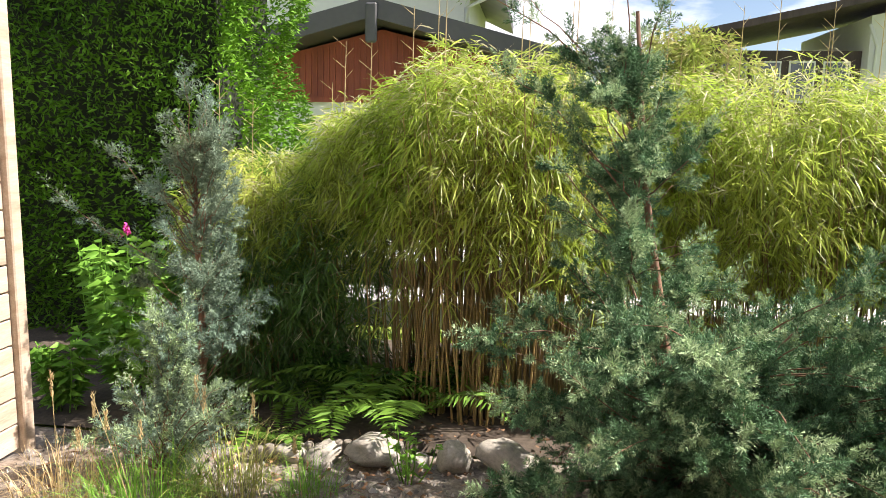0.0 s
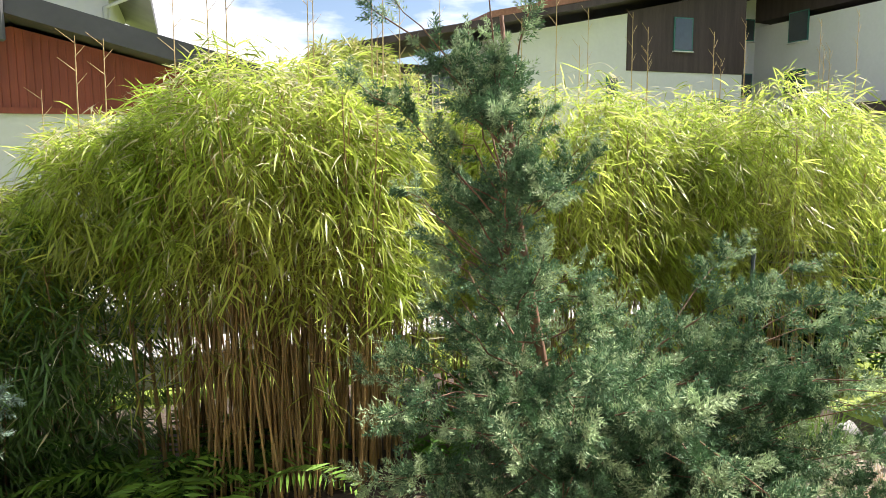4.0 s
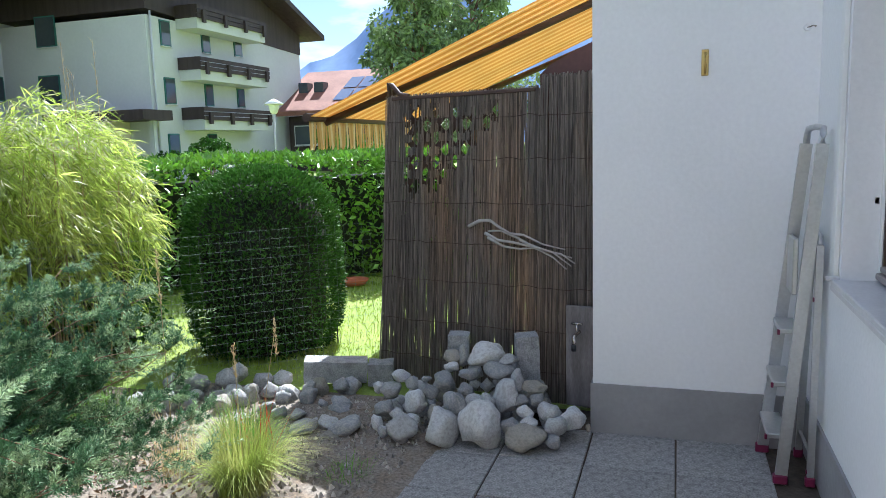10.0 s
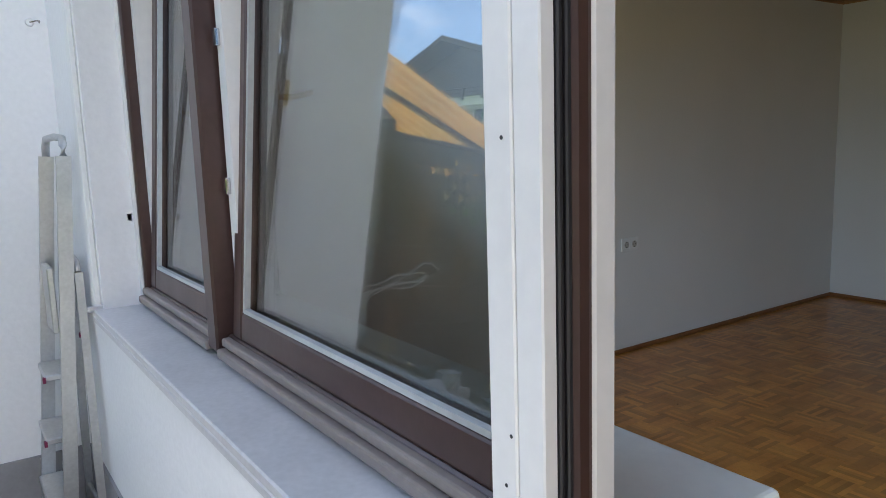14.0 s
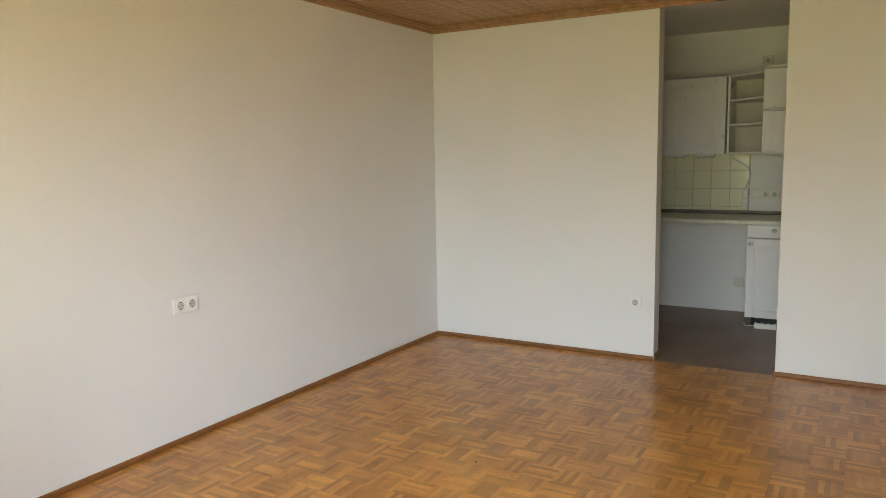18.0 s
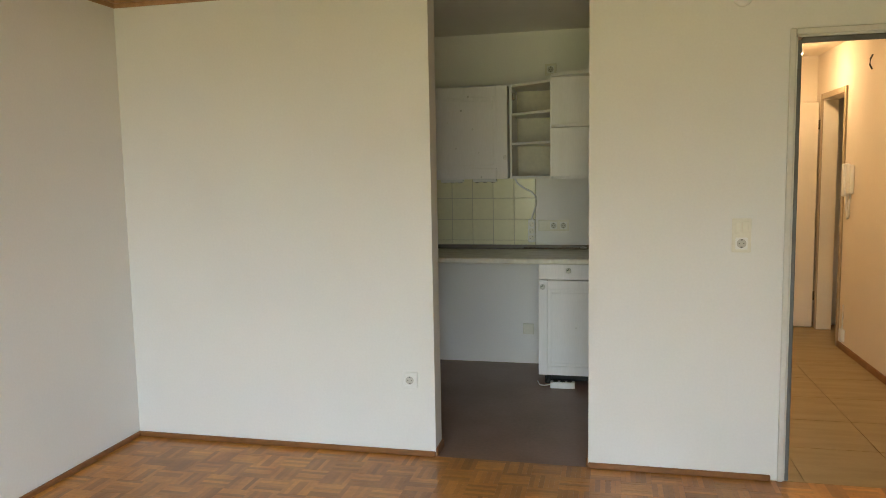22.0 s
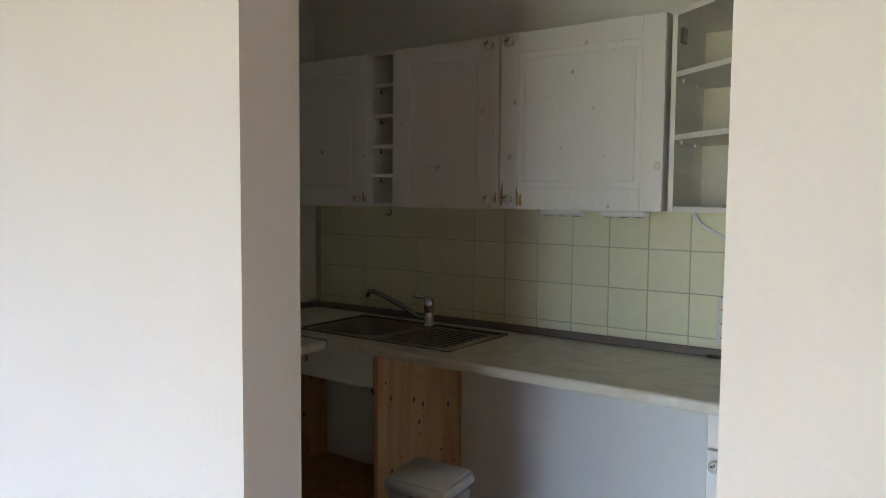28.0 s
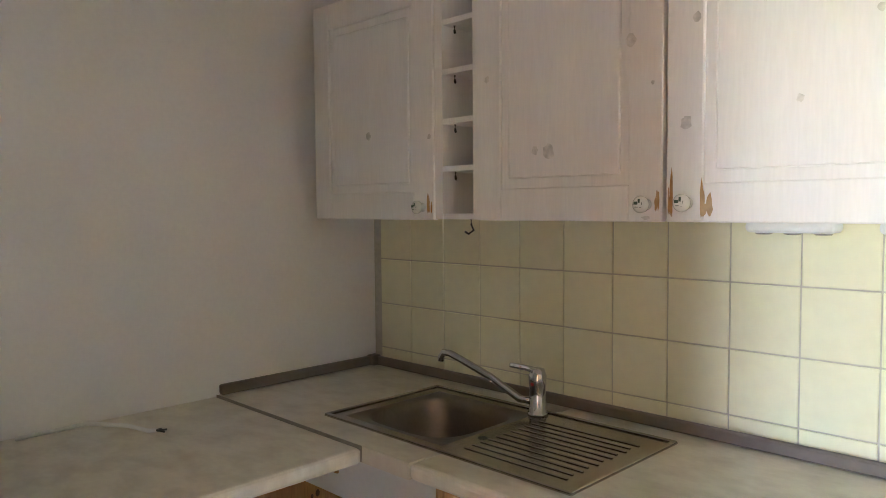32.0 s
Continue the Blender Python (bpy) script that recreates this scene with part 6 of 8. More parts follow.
M["fern"] = material("fern_frond", (0.17, 0.31, 0.045), 0.5, 0.12, 3, 20, 0.0, second=(0.10, 0.20, 0.03), per_island=0.3, translucent=0.3, spec=0.15)
M["bark"] = material("reddish_bark", (0.22, 0.12, 0.075), 0.85, 0.3, 6, 40, 0.8, second=(0.13, 0.07, 0.045), stretch=(1, 1, 0.3))
M["tree_leaf"] = material("tree_leaf_far", (0.24, 0.32, 0.14), 0.5, 0.15, 0.6, 5, 0.0, second=(0.15, 0.22, 0.09), per_island=0.4, translucent=0.2, spec=0.15)
# near-black colour of the solids that stand in for shade inside foliage
M["core"] = material("foliage_core_shade", (0.018, 0.024, 0.010), 0.95, 0.3, 5, 30, 0.3)
M["pink"] = material("pink_petal", (0.62, 0.04, 0.30), 0.6, 0.1, translucent=0.2)
M["yellow"] = material("yellow_leaf", (0.50, 0.42, 0.03), 0.6, 0.15, per_island=0.3, translucent=0.3)

rng = np.random.default_rng(7)


def unit(a):
    return a / np.maximum(np.linalg.norm(a, axis=-1, keepdims=True), 1e-9)


def long_leaves(name, parent, mat, P, D, L, W, droop, label=""):
    """One mesh of long narrow leaves that face the sky and bow down towards their tips."""
    n = len(P)
    D = unit(D)
    S = unit(np.cross(D, np.array([0, 0, 1.0]) + rng.normal(size=(n, 3)) * 0.55))
    L, W, droop = (np.broadcast_to(v, n)[:, None] for v in (L, W, droop))
    sag = np.array([0, 0, -1.0]) * droop * L
    m1, m2, tip = P + D * L * 0.3 + sag * 0.09, P + D * L * 0.66 + sag * 0.44, P + D * L + sag
    V = np.stack([P, m1 + S * W * 0.5, m1 - S * W * 0.5, m2 + S * W * 0.36, m2 - S * W * 0.36, tip], 1).reshape(-1, 3)
    i = np.arange(n)[:, None] * 6
    F = np.concatenate([i + np.array(k) for k in ((0, 1, 2), (1, 3, 4), (1, 4, 2), (3, 5, 4))], 1).reshape(-1, 3)
    return tri_mesh(name, parent, mat, V, F, label)


def needles_mesh(name, parent, mat, P, D, L, W, label=""):
    """One mesh of short pointed needles, a triangle each."""
    n = len(P)
    D = unit(D)
    S = unit(np.cross(D, rng.normal(size=(n, 3))))
    L, W = np.broadcast_to(L, n)[:, None], np.broadcast_to(W, n)[:, None]
    V = np.stack([P + S * W * 0.5, P - S * W * 0.5, P + D * L], 1).reshape(-1, 3)
    return tri_mesh(name, parent, mat, V, np.arange(n * 3).reshape(-1, 3), label)


def tri_mesh(name, parent, mat, V, F, label):
    me = bpy.data.meshes.new(name)
    me.vertices.add(len(V))
    me.vertices.foreach_set("co", V.astype(np.float32).ravel())
    me.loops.add(len(F) * 3)
    me.loops.foreach_set("vertex_index", F.astype(np.int32).ravel())
    me.polygons.add(len(F))
    me.polygons.foreach_set("loop_start", np.arange(0, len(F) * 3, 3, dtype=np.int32))
    me.update(calc_edges=True)
    me.materials.append(mat)
    ob = new(name, me)
    ob.parent = parent
    return tagged(ob, label, kind="stuff")


def leaves(name, parent, mat, P, D, L, W, fold=0.25, bend=0.0, label=""):
    """One mesh of pointed leaves: at P, along D, L long and W wide; bend: how far the tip hangs."""
    n = len(P)
    D = unit(D)
    S = unit(np.cross(D, rng.normal(size=(n, 3))))
    U = np.cross(S, D)
    L, W = np.broadcast_to(L, n)[:, None], np.broadcast_to(W, n)[:, None]
    mid = P + D * L * 0.42
    tip = P + D * L + np.array([0, 0, -1.0]) * (bend * L)
    V = np.stack([P, mid + S * W * 0.5 + U * W * fold, tip, mid - S * W * 0.5 + U * W * fold], 1).reshape(-1, 3)
    i = np.arange(n)[:, None] * 4
    F = np.concatenate([i + np.array([0, 1, 2]), i + np.array([0, 2, 3])], 1).reshape(-1, 3)
    return tri_mesh(name, parent, mat, V, F, label)


def bamboo(label, cx, cy, rx, ry, height, canes, leaf_count, low, at=0.0, lean=(0, 0), mat="bamboo_leaf", dry=0.15, shoots=5, leaf_label="narrow yellow-green drooping leaves"):
    """A clump of bamboo: canes from the ground and a drooping crown of narrow leaves."""
    e = thing("bamboo_clump", label, "bamboo", (cx, cy, GZ), group="bamboo row")
    shapes = []
    for k in range(6):
        r = random.Random(40 + k)
        bm = bmesh.new()
        bx, by = r.uniform(-0.10, 0.10), r.uniform(-0.10, 0.10)
        tube(bm, [(bx * (q / 6) ** 2, by * (q / 6) ** 2, height * 0.88 * q / 6) for q in range(7)], 0.0062, 5, False, 0.0025)
        for q in (0.22, 0.44, 0.66):
            disc_stack(bm, [(height * 0.88 * q - 0.004, 0.0072), (height * 0.88 * q + 0.004, 0.0072)], 5, (bx * q * q, by * q * q, 0))
        me = bpy.data.meshes.new("cane")
        bmesh.ops.recalc_face_normals(bm, faces=bm.faces[:])
        bm.to_mesh(me)
        bm.free()
        me.materials.append(M["bamboo_cane"])
        shapes.append(me)
    for k in range(canes):
        a, q = rng.uniform(0, 2 * math.pi), math.sqrt(rng.uniform(0, 1))
        x, y = math.cos(a) * q * rx * 0.76, math.sin(a) * q * ry * 0.76
        piece("cane", shapes[k % 6], e, pose(x, y, -0.02, -y / ry * 6 + rng.uniform(-2.5, 2.5), x / rx * 6 + rng.uniform(-2.5, 2.5), rng.uniform(0, 360)) @ Matrix.Diagonal((1.0, 1.0, rng.uniform(0.8, 1.05), 1)))
    # crown: leafy twigs round the clump, upright at the top and hanging lower down
    per = 9
    t = int(leaf_count * 0.74) // per
    a = rng.uniform(0, 2 * math.pi, t)
    q = rng.uniform(0, 1, t) ** 0.42
    v = rng.uniform(0, 1, t) ** 0.8
    x, y = np.cos(a) * q * rx, np.sin(a) * q * ry
    lump = np.array([noise.noise(Vector((cx + i * 1.0, cy + j, at)) * 3.1) for i, j in zip(x, y)])
    hollow = np.array([noise.noise(Vector((cx + i, cy + j, k * 1.1 + at)) * 4.3) for i, j, k in zip(x, y, v)])
    top = low + (height - low) * (1 - 0.30 * q ** 3.2) + 0.13 * lump
    base = low + 0.14 * lump - (rng.uniform(0, 1, t) < 0.22) * rng.uniform(0.05, 0.6, t)
    z = base + (top - base) * v
    belly = (0.86 + 0.15 * np.sin(np.clip(v, 0, 1) ** 0.8 * math.pi)) * (1 + 0.16 * hollow)
    b = a + rng.normal(0, 0.8, t)
    C = np.stack([x * belly + lean[0] * v, y * belly + lean[1] * v, np.maximum(z, 0.1)], 1)
    keep = hollow > -0.22
    C, b, v, t = C[keep], b[keep], v[keep], int(keep.sum())
    T = unit(np.stack([np.cos(b), np.sin(b), 0.9 * v - 0.75 + rng.normal(0, 0.35, t)], 1))
    Q = np.repeat(C, per, 0) + np.repeat(T, per, 0) * rng.uniform(-0.09, 0.09, (t * per, 1)) + rng.normal(size=(t * per, 3)) * 0.012
    h = np.repeat(b, per) + rng.normal(0, 0.85, t * per)
    up = rng.normal(-0.40, 0.45, t * per) + np.repeat(np.clip(v - 0.72, 0, 1) * 2.2, per)
    D = np.stack([np.cos(h), np.sin(h), up], 1)
    dried = rng.uniform(0, 1, t * per) < 0.07 + 1.5 * dry * np.repeat(np.clip(v, 0, 1) ** 3, per)
    L = rng.uniform(0.06, 0.16, t * per)
    W = rng.uniform(0.005, 0.0105, t * per)
    long_leaves("foliage", e, M[mat], Q[~dried], D[~dried], L[~dried], W[~dried], rng.uniform(0.05, 0.7, (~dried).sum()), leaf_label)
    long_leaves("dry_foliage", e, M["dry_leaf"], Q[dried] + np.array([0, 0, 0.012]), D[dried], L[dried] * 0.85, W[dried] * 0.7, rng.uniform(0.0, 0.5, dried.sum()), "pale straw-coloured leaves")
    # bare shoots that stand above the crown
    for k in range(shoots):
        x, y = rng.uniform(-rx, rx) * 0.8, rng.uniform(-ry, ry) * 0.6
        bm = bmesh.new()
        hh = height + rng.uniform(0.12, 0.55)
        tube(bm, [(x, y, height * 0.6), (x + 0.01, y, height), (x + 0.015, y + 0.01, hh)], 0.004, 5, False, 0.0015)
        for q in range(4):
            zz = height + (hh - height) * (0.3 + 0.2 * q)
            s = 0.05 * (-1) ** q
            tube(bm, [(x + 0.012, y, zz), (x + s, y + s * 0.4, zz + 0.05)], 0.0016, 4, False, 0.0008)
        part("bare_shoot", bm, M["straw"], e)
    return e


bamboo("tall yellow-green bamboo clump with drooping leaves and tan canes", -2.79, 9.82, 0.68, 0.48, 1.90, 300, 38000, 0.88, 0.3, shoots=7)
bamboo("arching bamboo top between two clumps", -3.42, 10.0, 0.40, 0.36, 1.66, 14, 17000, 1.02, 1.1, shoots=3)
bamboo("lower bamboo clump with a sunlit top", -4.12, 10.1, 0.46, 0.42, 1.34, 50, 19000, 0.72, 1.7, shoots=3)
bamboo("broad bamboo clump with bright hanging leaves", -1.30, 10.2, 0.86, 0.56, 1.85, 90, 38000, 0.68, 2.6)
bamboo("broad bamboo clump with bright hanging leaves", 0.12, 10.15, 0.92, 0.58, 1.87, 70, 38000, 0.66, 4.1)
bamboo("bamboo clump behind the row", -1.98, 10.25, 0.70, 0.42, 1.82, 40, 24000, 0.66, 5.0)
bamboo("bamboo clump behind the row", -0.55, 10.25, 0.70, 0.45, 1.87, 40, 24000, 0.66, 6.0)
# these low clumps carry their shade in the leaf colour
bamboo("low bamboo with its shade painted into the dark leaves", -4.05, 9.85, 0.46, 0.32, 0.92, 36, 17000, 0.05, 3.3, mat="shade_bamboo", dry=0.0, shoots=0, leaf_label="broad dark green leaves, partly darkened for shade")
bamboo("low bamboo with its shade painted into the dark leaves", -3.72, 10.0, 0.36, 0.34, 1.25, 24, 10500, 0.12, 7.3, mat="shade_bamboo", dry=0.0, shoots=0, leaf_label="broad dark green leaves, partly darkened for shade")


def limb_points(base, tip, droop, n, rnd_):
    pts = []
    for k in range(n):
        q = k / (n - 1)
        p = base.lerp(tip, q)
        p.z += droop * math.sin(q * math.pi) + 0.02 * rnd_.uniform(-1, 1)
        p.x += 0.02 * rnd_.uniform(-1, 1) * q
        p.y += 0.02 * rnd_.uniform(-1, 1) * q
        pts.append(p)
    return pts


def conifer(name, label, at, trunk_path, limbs, mat, tip_mat, per_metre, needles, L, W, seed, trunk_r=0.035, side=0.16, lobes=5.0, gap=-0.16):
    """A shrub of limbs from a trunk; each limb carries brush-like sprigs of short needles."""
    rnd_ = random.Random(seed)
    e = thing(name, label, "conifer", at)
    bm = bmesh.new()
    tube(bm, trunk_path, trunk_r, 9, True, trunk_r * 0.25)
    part("trunk", bm, M["bark"], e)
    wood = bmesh.new()
    rows = ([], [])
    for base, tip, droop in limbs:
        pts = limb_points(Vector(base), Vector(tip), droop, 7, rnd_)
        tube(wood, pts, 0.0042, 5, False, 0.0012)
        length = (Vector(tip) - Vector(base)).length
        ax = (Vector(tip) - Vector(base)).normalized()
        rows[1].append((*pts[5], *((pts[6] - pts[5]) * 1.7 + Vector((0, 0, 0.02)))))
        for k in range(int(per_metre * length) + 3):
            q = 0.02 + 0.98 * rnd_.random() ** 0.85
            i = min(int(q * 6), 5)
            p = pts[i].lerp(pts[i + 1], q * 6 - i)
            out = Vector((rnd_.gauss(0, 1), rnd_.gauss(0, 1), rnd_.gauss(0.1, 0.9)))
            out = (out - ax * out.dot(ax)).normalized()
            d = (ax * 0.8 + out + Vector((0, 0, 0.15))).normalized() * side * rnd_.uniform(0.5, 1.2) * (1.15 - 0.5 * q)
            if noise.noise(Vector((p.x + d.x, p.y + d.y, p.z + d.z)) * lobes + Vector((seed, 0, 0))) < gap:
                continue
            # more tip sprays towards limb ends; the juniper's paler ones imitate sunlit plumes
            rows[1 if rnd_.random() < 0.12 + 0.3 * q * q else 0].append((*p, *d))
    tagged(part("branchwork", wood, M["bark"], e), "", kind="stuff")
    for r, m_, nm, lb in ((rows[0], mat, "foliage", "feathery needle sprays"), (rows[1], tip_mat, "tip_foliage", "needle sprays towards the limb tips")):
        R = np.array(r)
        P, D = np.repeat(R[:, :3], needles, 0), np.repeat(R[:, 3:], needles, 0)
        n = len(P)
        S = rng.uniform(0, 1, (n, 1))
        # side twigs widen the sprig towards its middle
        off = rng.normal(size=(n, 3))
        off = unit(off - unit(D) * np.sum(off * unit(D), 1, keepdims=True))
        wide = np.linalg.norm(D, axis=1, keepdims=True) * 0.20 * np.sin(np.clip(S * 0.9 + 0.1, 0, 1) * math.pi) * rng.uniform(0, 1, (n, 1))
        needles_mesh(nm, e, m_, P + D * S + off * wide, unit(D) * 0.75 + off * 0.85 + rng.normal(size=(n, 3)) * 0.25, rng.uniform(0.6, 1.3, n) * L, rng.uniform(0.7, 1.3, n) * W, label=lb)
    return e


# the large spreading juniper with an upright leader
rj = random.Random(31)
limbs = []
for k in range(150):                      # low skirt
    a = rj.uniform(0, 2 * math.pi)
    r = rj.uniform(0.35, 1.02)
    z0 = rj.uniform(0.05, 0.55)
    cx, cy = 0.32, -0.22
    limbs.append(((0.05 + rj.uniform(0, 0.25), -0.05, z0), (cx + math.cos(a) * r * 1.02, cy + math.sin(a) * r * 0.78, z0 * 0.6 + rj.uniform(0.05, 0.62)), rj.uniform(-0.05, 0.12)))
for k in range(64):                      # leader
    q = rj.random()
    zz = 0.5 + 1.15 * q
    a = rj.uniform(0, 2 * math.pi)
    r = (0.56 - 0.46 * q) * rj.uniform(0.6, 1.1)
    limbs.append(((-0.05 - 0.10 * q, 0.02, zz), (-0.05 - 0.14 * q + math.cos(a) * r, math.sin(a) * r, zz + rj.uniform(0.08, 0.32)), rj.uniform(-0.03, 0.04)))
limbs += [((-0.12, 0, 1.45), (-0.55, -0.05, 1.95), 0.05), ((-0.10, 0, 1.5), (-0.80, 0.0, 1.98), 0.10), ((-0.14, 0, 1.5), (-0.02, -0.05, 2.12), 0.0), ((-0.14, 0, 1.55), (-0.20, 0.02, 2.18), 0.0), ((-0.12, 0, 1.2), (-0.62, 0.1, 1.72), 0.05),
          ((0.4, -0.1, 0.5), (1.25, 0.05, 1.02), 0.12), ((0.4, -0.1, 0.5), (1.38, -0.15, 0.86), 0.16), ((0.3, -0.1, 0.55), (1.05, 0.2, 1.08), 0.1), ((0.2, -0.1, 0.6), (0.75, -0.3, 1.0), 0.08), ((0.3, -0.2, 0.4), (1.1, -0.5, 0.72), 0.1)]
big_juniper = conifer("juniper_shrub", "large grey-green juniper with a bushy skirt and an upright leader", (-2.09, 8.78, GZ), [(0.12, -0.05, 0.0), (0.06, -0.02, 0.5), (-0.02, 0.0, 0.95), (-0.08, 0.01, 1.3), (-0.14, 0.0, 1.9)], limbs, M["juniper"], M["juniper_tip"], 58, 120, 0.016, 0.0040, 5, 0.028, 0.125)

# the blue upright juniper
limbs = []
for k in range(86):
    q = rj.random() ** 0.8
    zz = 0.12 + 1.2 * q
    a = rj.uniform(0, 2 * math.pi)
    r = (0.33 - 0.21 * q) * rj.uniform(0.5, 1.15)
    limbs.append(((0, 0, zz), (math.cos(a) * r, math.sin(a) * r, zz + rj.uniform(0.12, 0.30)), 0.0))
limbs += [((0, 0, 0.75), (-0.62, -0.1, 1.16), -0.04), ((0, 0, 1.0), (-0.42, 0.0, 1.35), 0.0), ((0, 0, 1.25), (0.05, 0, 1.62), 0.0), ((0, 0, 1.25), (-0.06, 0.02, 1.70), 0.0), ((0, 0, 0.25), (0.30, -0.1, 0.62), 0.0)]
conifer("blue_juniper", "slender silver-blue juniper with brown inner twigs", (-4.12, 9.2, GZ), [(0, 0, 0), (0.01, 0, 0.6), (-0.01, 0.01, 1.0), (0, 0, 1.4)], limbs, M["blue_juniper"], M["blue_juniper"], 38, 90, 0.017, 0.0040, 6, 0.022, 0.13)
# low grey-green shrub before it
limbs = [((0, 0, 0.02), (math.cos(k * 0.7) * rj.uniform(0.2, 0.5), math.sin(k * 0.7) * rj.uniform(0.15, 0.35), rj.uniform(0.15, 0.45)), 0.04) for k in range(22)]
limbs += [((0.03, 0, 0.15 + 0.02 * k), (0.05 + 0.09 * math.cos(k * 2.4), 0.07 * math.sin(k * 2.4), 0.36 + 0.024 * k), 0.0) for k in range(18)]
conifer("dwarf_juniper", "low blue-grey dwarf juniper with a short spire among weeds", (-4.08, 8.75, GZ), [(0, 0, 0), (0.02, 0, 0.3), (0.05, 0, 0.62)], limbs, M["blue_juniper"], M["juniper_tip"], 60, 60, 0.017, 0.0040, 8, 0.015, 0.11)


def box_surface(n, x0, x1, y0, y1, z0, z1, faces_="xXyYZ"):
    """Points and outward normals over the faces of a block."""
    P, N = [], []
    area = {"x": (y1 - y0) * (z1 - z0), "X": (y1 - y0) * (z1 - z0), "y": (x1 - x0) * (z1 - z0), "Y": (x1 - x0) * (z1 - z0), "Z": (x1 - x0) * (y1 - y0)}
    total = sum(area[f] for f in faces_)
    for f in faces_:
        k = int(n * area[f] / total)
        u = rng.uniform(0, 1, (k, 3))
        p = np.array([x0, y0, z0]) + u * np.array([x1 - x0, y1 - y0, z1 - z0])
        ax = "xyz".index(f.lower())
        hi = f in "XYZ"
        p[:, ax] = (x1, y1, z1)[ax] if hi else (x0, y0, z0)[ax]
        nn = np.zeros((k, 3))
        nn[:, ax] = 1 if hi else -1
        P.append(p), N.append(nn)
    return np.concatenate(P), np.concatenate(N)


def hedge(name, label, category, at, turn, sx, sy, h, n, mat, L, W, bumpy, lift=0.3):
    e = thing(name, label, category, at, turn)
    # dark block in place of the hedge's inner shade
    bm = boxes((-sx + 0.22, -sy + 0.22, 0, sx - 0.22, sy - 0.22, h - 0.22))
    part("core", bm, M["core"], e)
    P, N = box_surface(n, -sx, sx, -sy, sy, 0.0, h, "yxXZ")
    wob = np.array([noise.noise(Vector((p[0] * 1.7, p[1] * 1.7, p[2] * 1.7))) for p in P])
    P = P + N * (wob[:, None] * bumpy + rng.uniform(-0.07, 0.03, (len(P), 1)))
    D = N * 0.8 + rng.normal(size=P.shape) * 0.6 + np.array([0, 0, lift])
    leaves("foliage", e, mat, P, D, rng.uniform(0.7, 1.3, len(P)) * L, rng.uniform(0.7, 1.3, len(P)) * W, 0.2, 0.15)
    return e


hedge("thuja_hedge", "tall dark green thuja hedge with sunlit bright tips", "hedge", (-6.20, 11.35, GZ), 0, 1.66, 0.7, 3.6, 70000, M["thuja"], 0.055, 0.018, 0.2)
hedge("laurel_hedge", "clipped laurel hedge with glossy leaves and a sunlit top", "hedge", (3.05, 12.2, GZ), -54.6, 4.9, 0.5, 1.40, 17000, M["laurel"], 0.105, 0.045, 0.06)
hedge("laurel_hedge", "clipped laurel hedge with glossy leaves and a sunlit top", "hedge", (-1.6, 17.3, GZ), -30, 2.6, 0.5, 1.40, 4000, M["laurel"], 0.105, 0.045, 0.06)

hedge("evergreen_shrub", "low dark evergreen shrub beside the clipped bush", "shrub", (0.62, 10.55, GZ), -30, 0.75, 0.32, 1.0, 5200, M["box_leaf"], 0.06, 0.026, 0.16)

# clipped round-topped bush
bush = thing("clipped_bush", "dense clipped evergreen bush with a rounded top", "bush", (1.40, 9.24, GZ))
n = 26000
h = rng.uniform(0, 1, n)
a = rng.uniform(0, 2 * math.pi, n)
zz = h * 1.36
prof = np.where(zz < 1.0, 0.54 + 0.05 * np.sin(zz * 3), 0.58 * np.sqrt(np.clip(1 - ((zz - 0.92) / 0.46) ** 2, 0, 1)))
prof = np.where(zz < 0.2, prof * (0.86 + 0.7 * zz), prof)
top = rng.uniform(0, 1, n) < 0.18
tr = np.sqrt(rng.uniform(0, 1, n)) * 0.5
X = np.where(top, np.cos(a) * tr, np.cos(a) * prof)
Y = np.where(top, np.sin(a) * tr, np.sin(a) * prof)
Z = np.where(top, 0.92 + 0.46 * np.sqrt(np.clip(1 - (tr / 0.58) ** 2, 0, 1)), zz)
P = np.stack([X, Y, Z], 1)
N = unit(np.stack([X, Y, (Z - 0.7) * 0.6], 1))
P += N * rng.uniform(-0.05, 0.02, (n, 1))
leaves("foliage", bush, M["box_leaf"], P, N + rng.normal(size=P.shape) * 0.6 + np.array([0, 0, 0.3]), rng.uniform(0.025, 0.05, n), rng.uniform(0.010, 0.018, n))
# dark solid in place of the bush's inner shade
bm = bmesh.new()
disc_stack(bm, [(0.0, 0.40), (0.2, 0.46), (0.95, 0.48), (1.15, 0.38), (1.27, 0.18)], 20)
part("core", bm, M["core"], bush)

# lawn blades where the lawn is seen near
n = 26000
P = np.stack([rng.uniform(0.75, 6.5, n), rng.uniform(7.9, 12.5, n), np.full(n, GZ - 0.02)], 1)
keep = (P[:, 0] > 0.9 - (P[:, 1] - 8.1) * 0.9)
P = P[keep]
D = rng.normal(size=P.shape) * 0.35 + np.array([0, 0, 1.0])
leaves("lawn_blades", None, M["grass"], P, D, rng.uniform(0.03, 0.06, len(P)), rng.uniform(0.004, 0.008, len(P)), label="short sunlit lawn grass")
bpy.data.objects["lawn_blades"]["category"] = "grass"
n = 7000
P = np.stack([rng.uniform(-4.5, 0.6, n), rng.uniform(10.7, 11.9, n), np.full(n, GZ - 0.02)], 1)
leaves("lawn_blades", None, M["grass"], P, rng.normal(size=P.shape) * 0.35 + np.array([0, 0, 1.0]), rng.uniform(0.04, 0.09, n), rng.uniform(0.005, 0.01, n), label="short sunlit grass behind the bamboo")


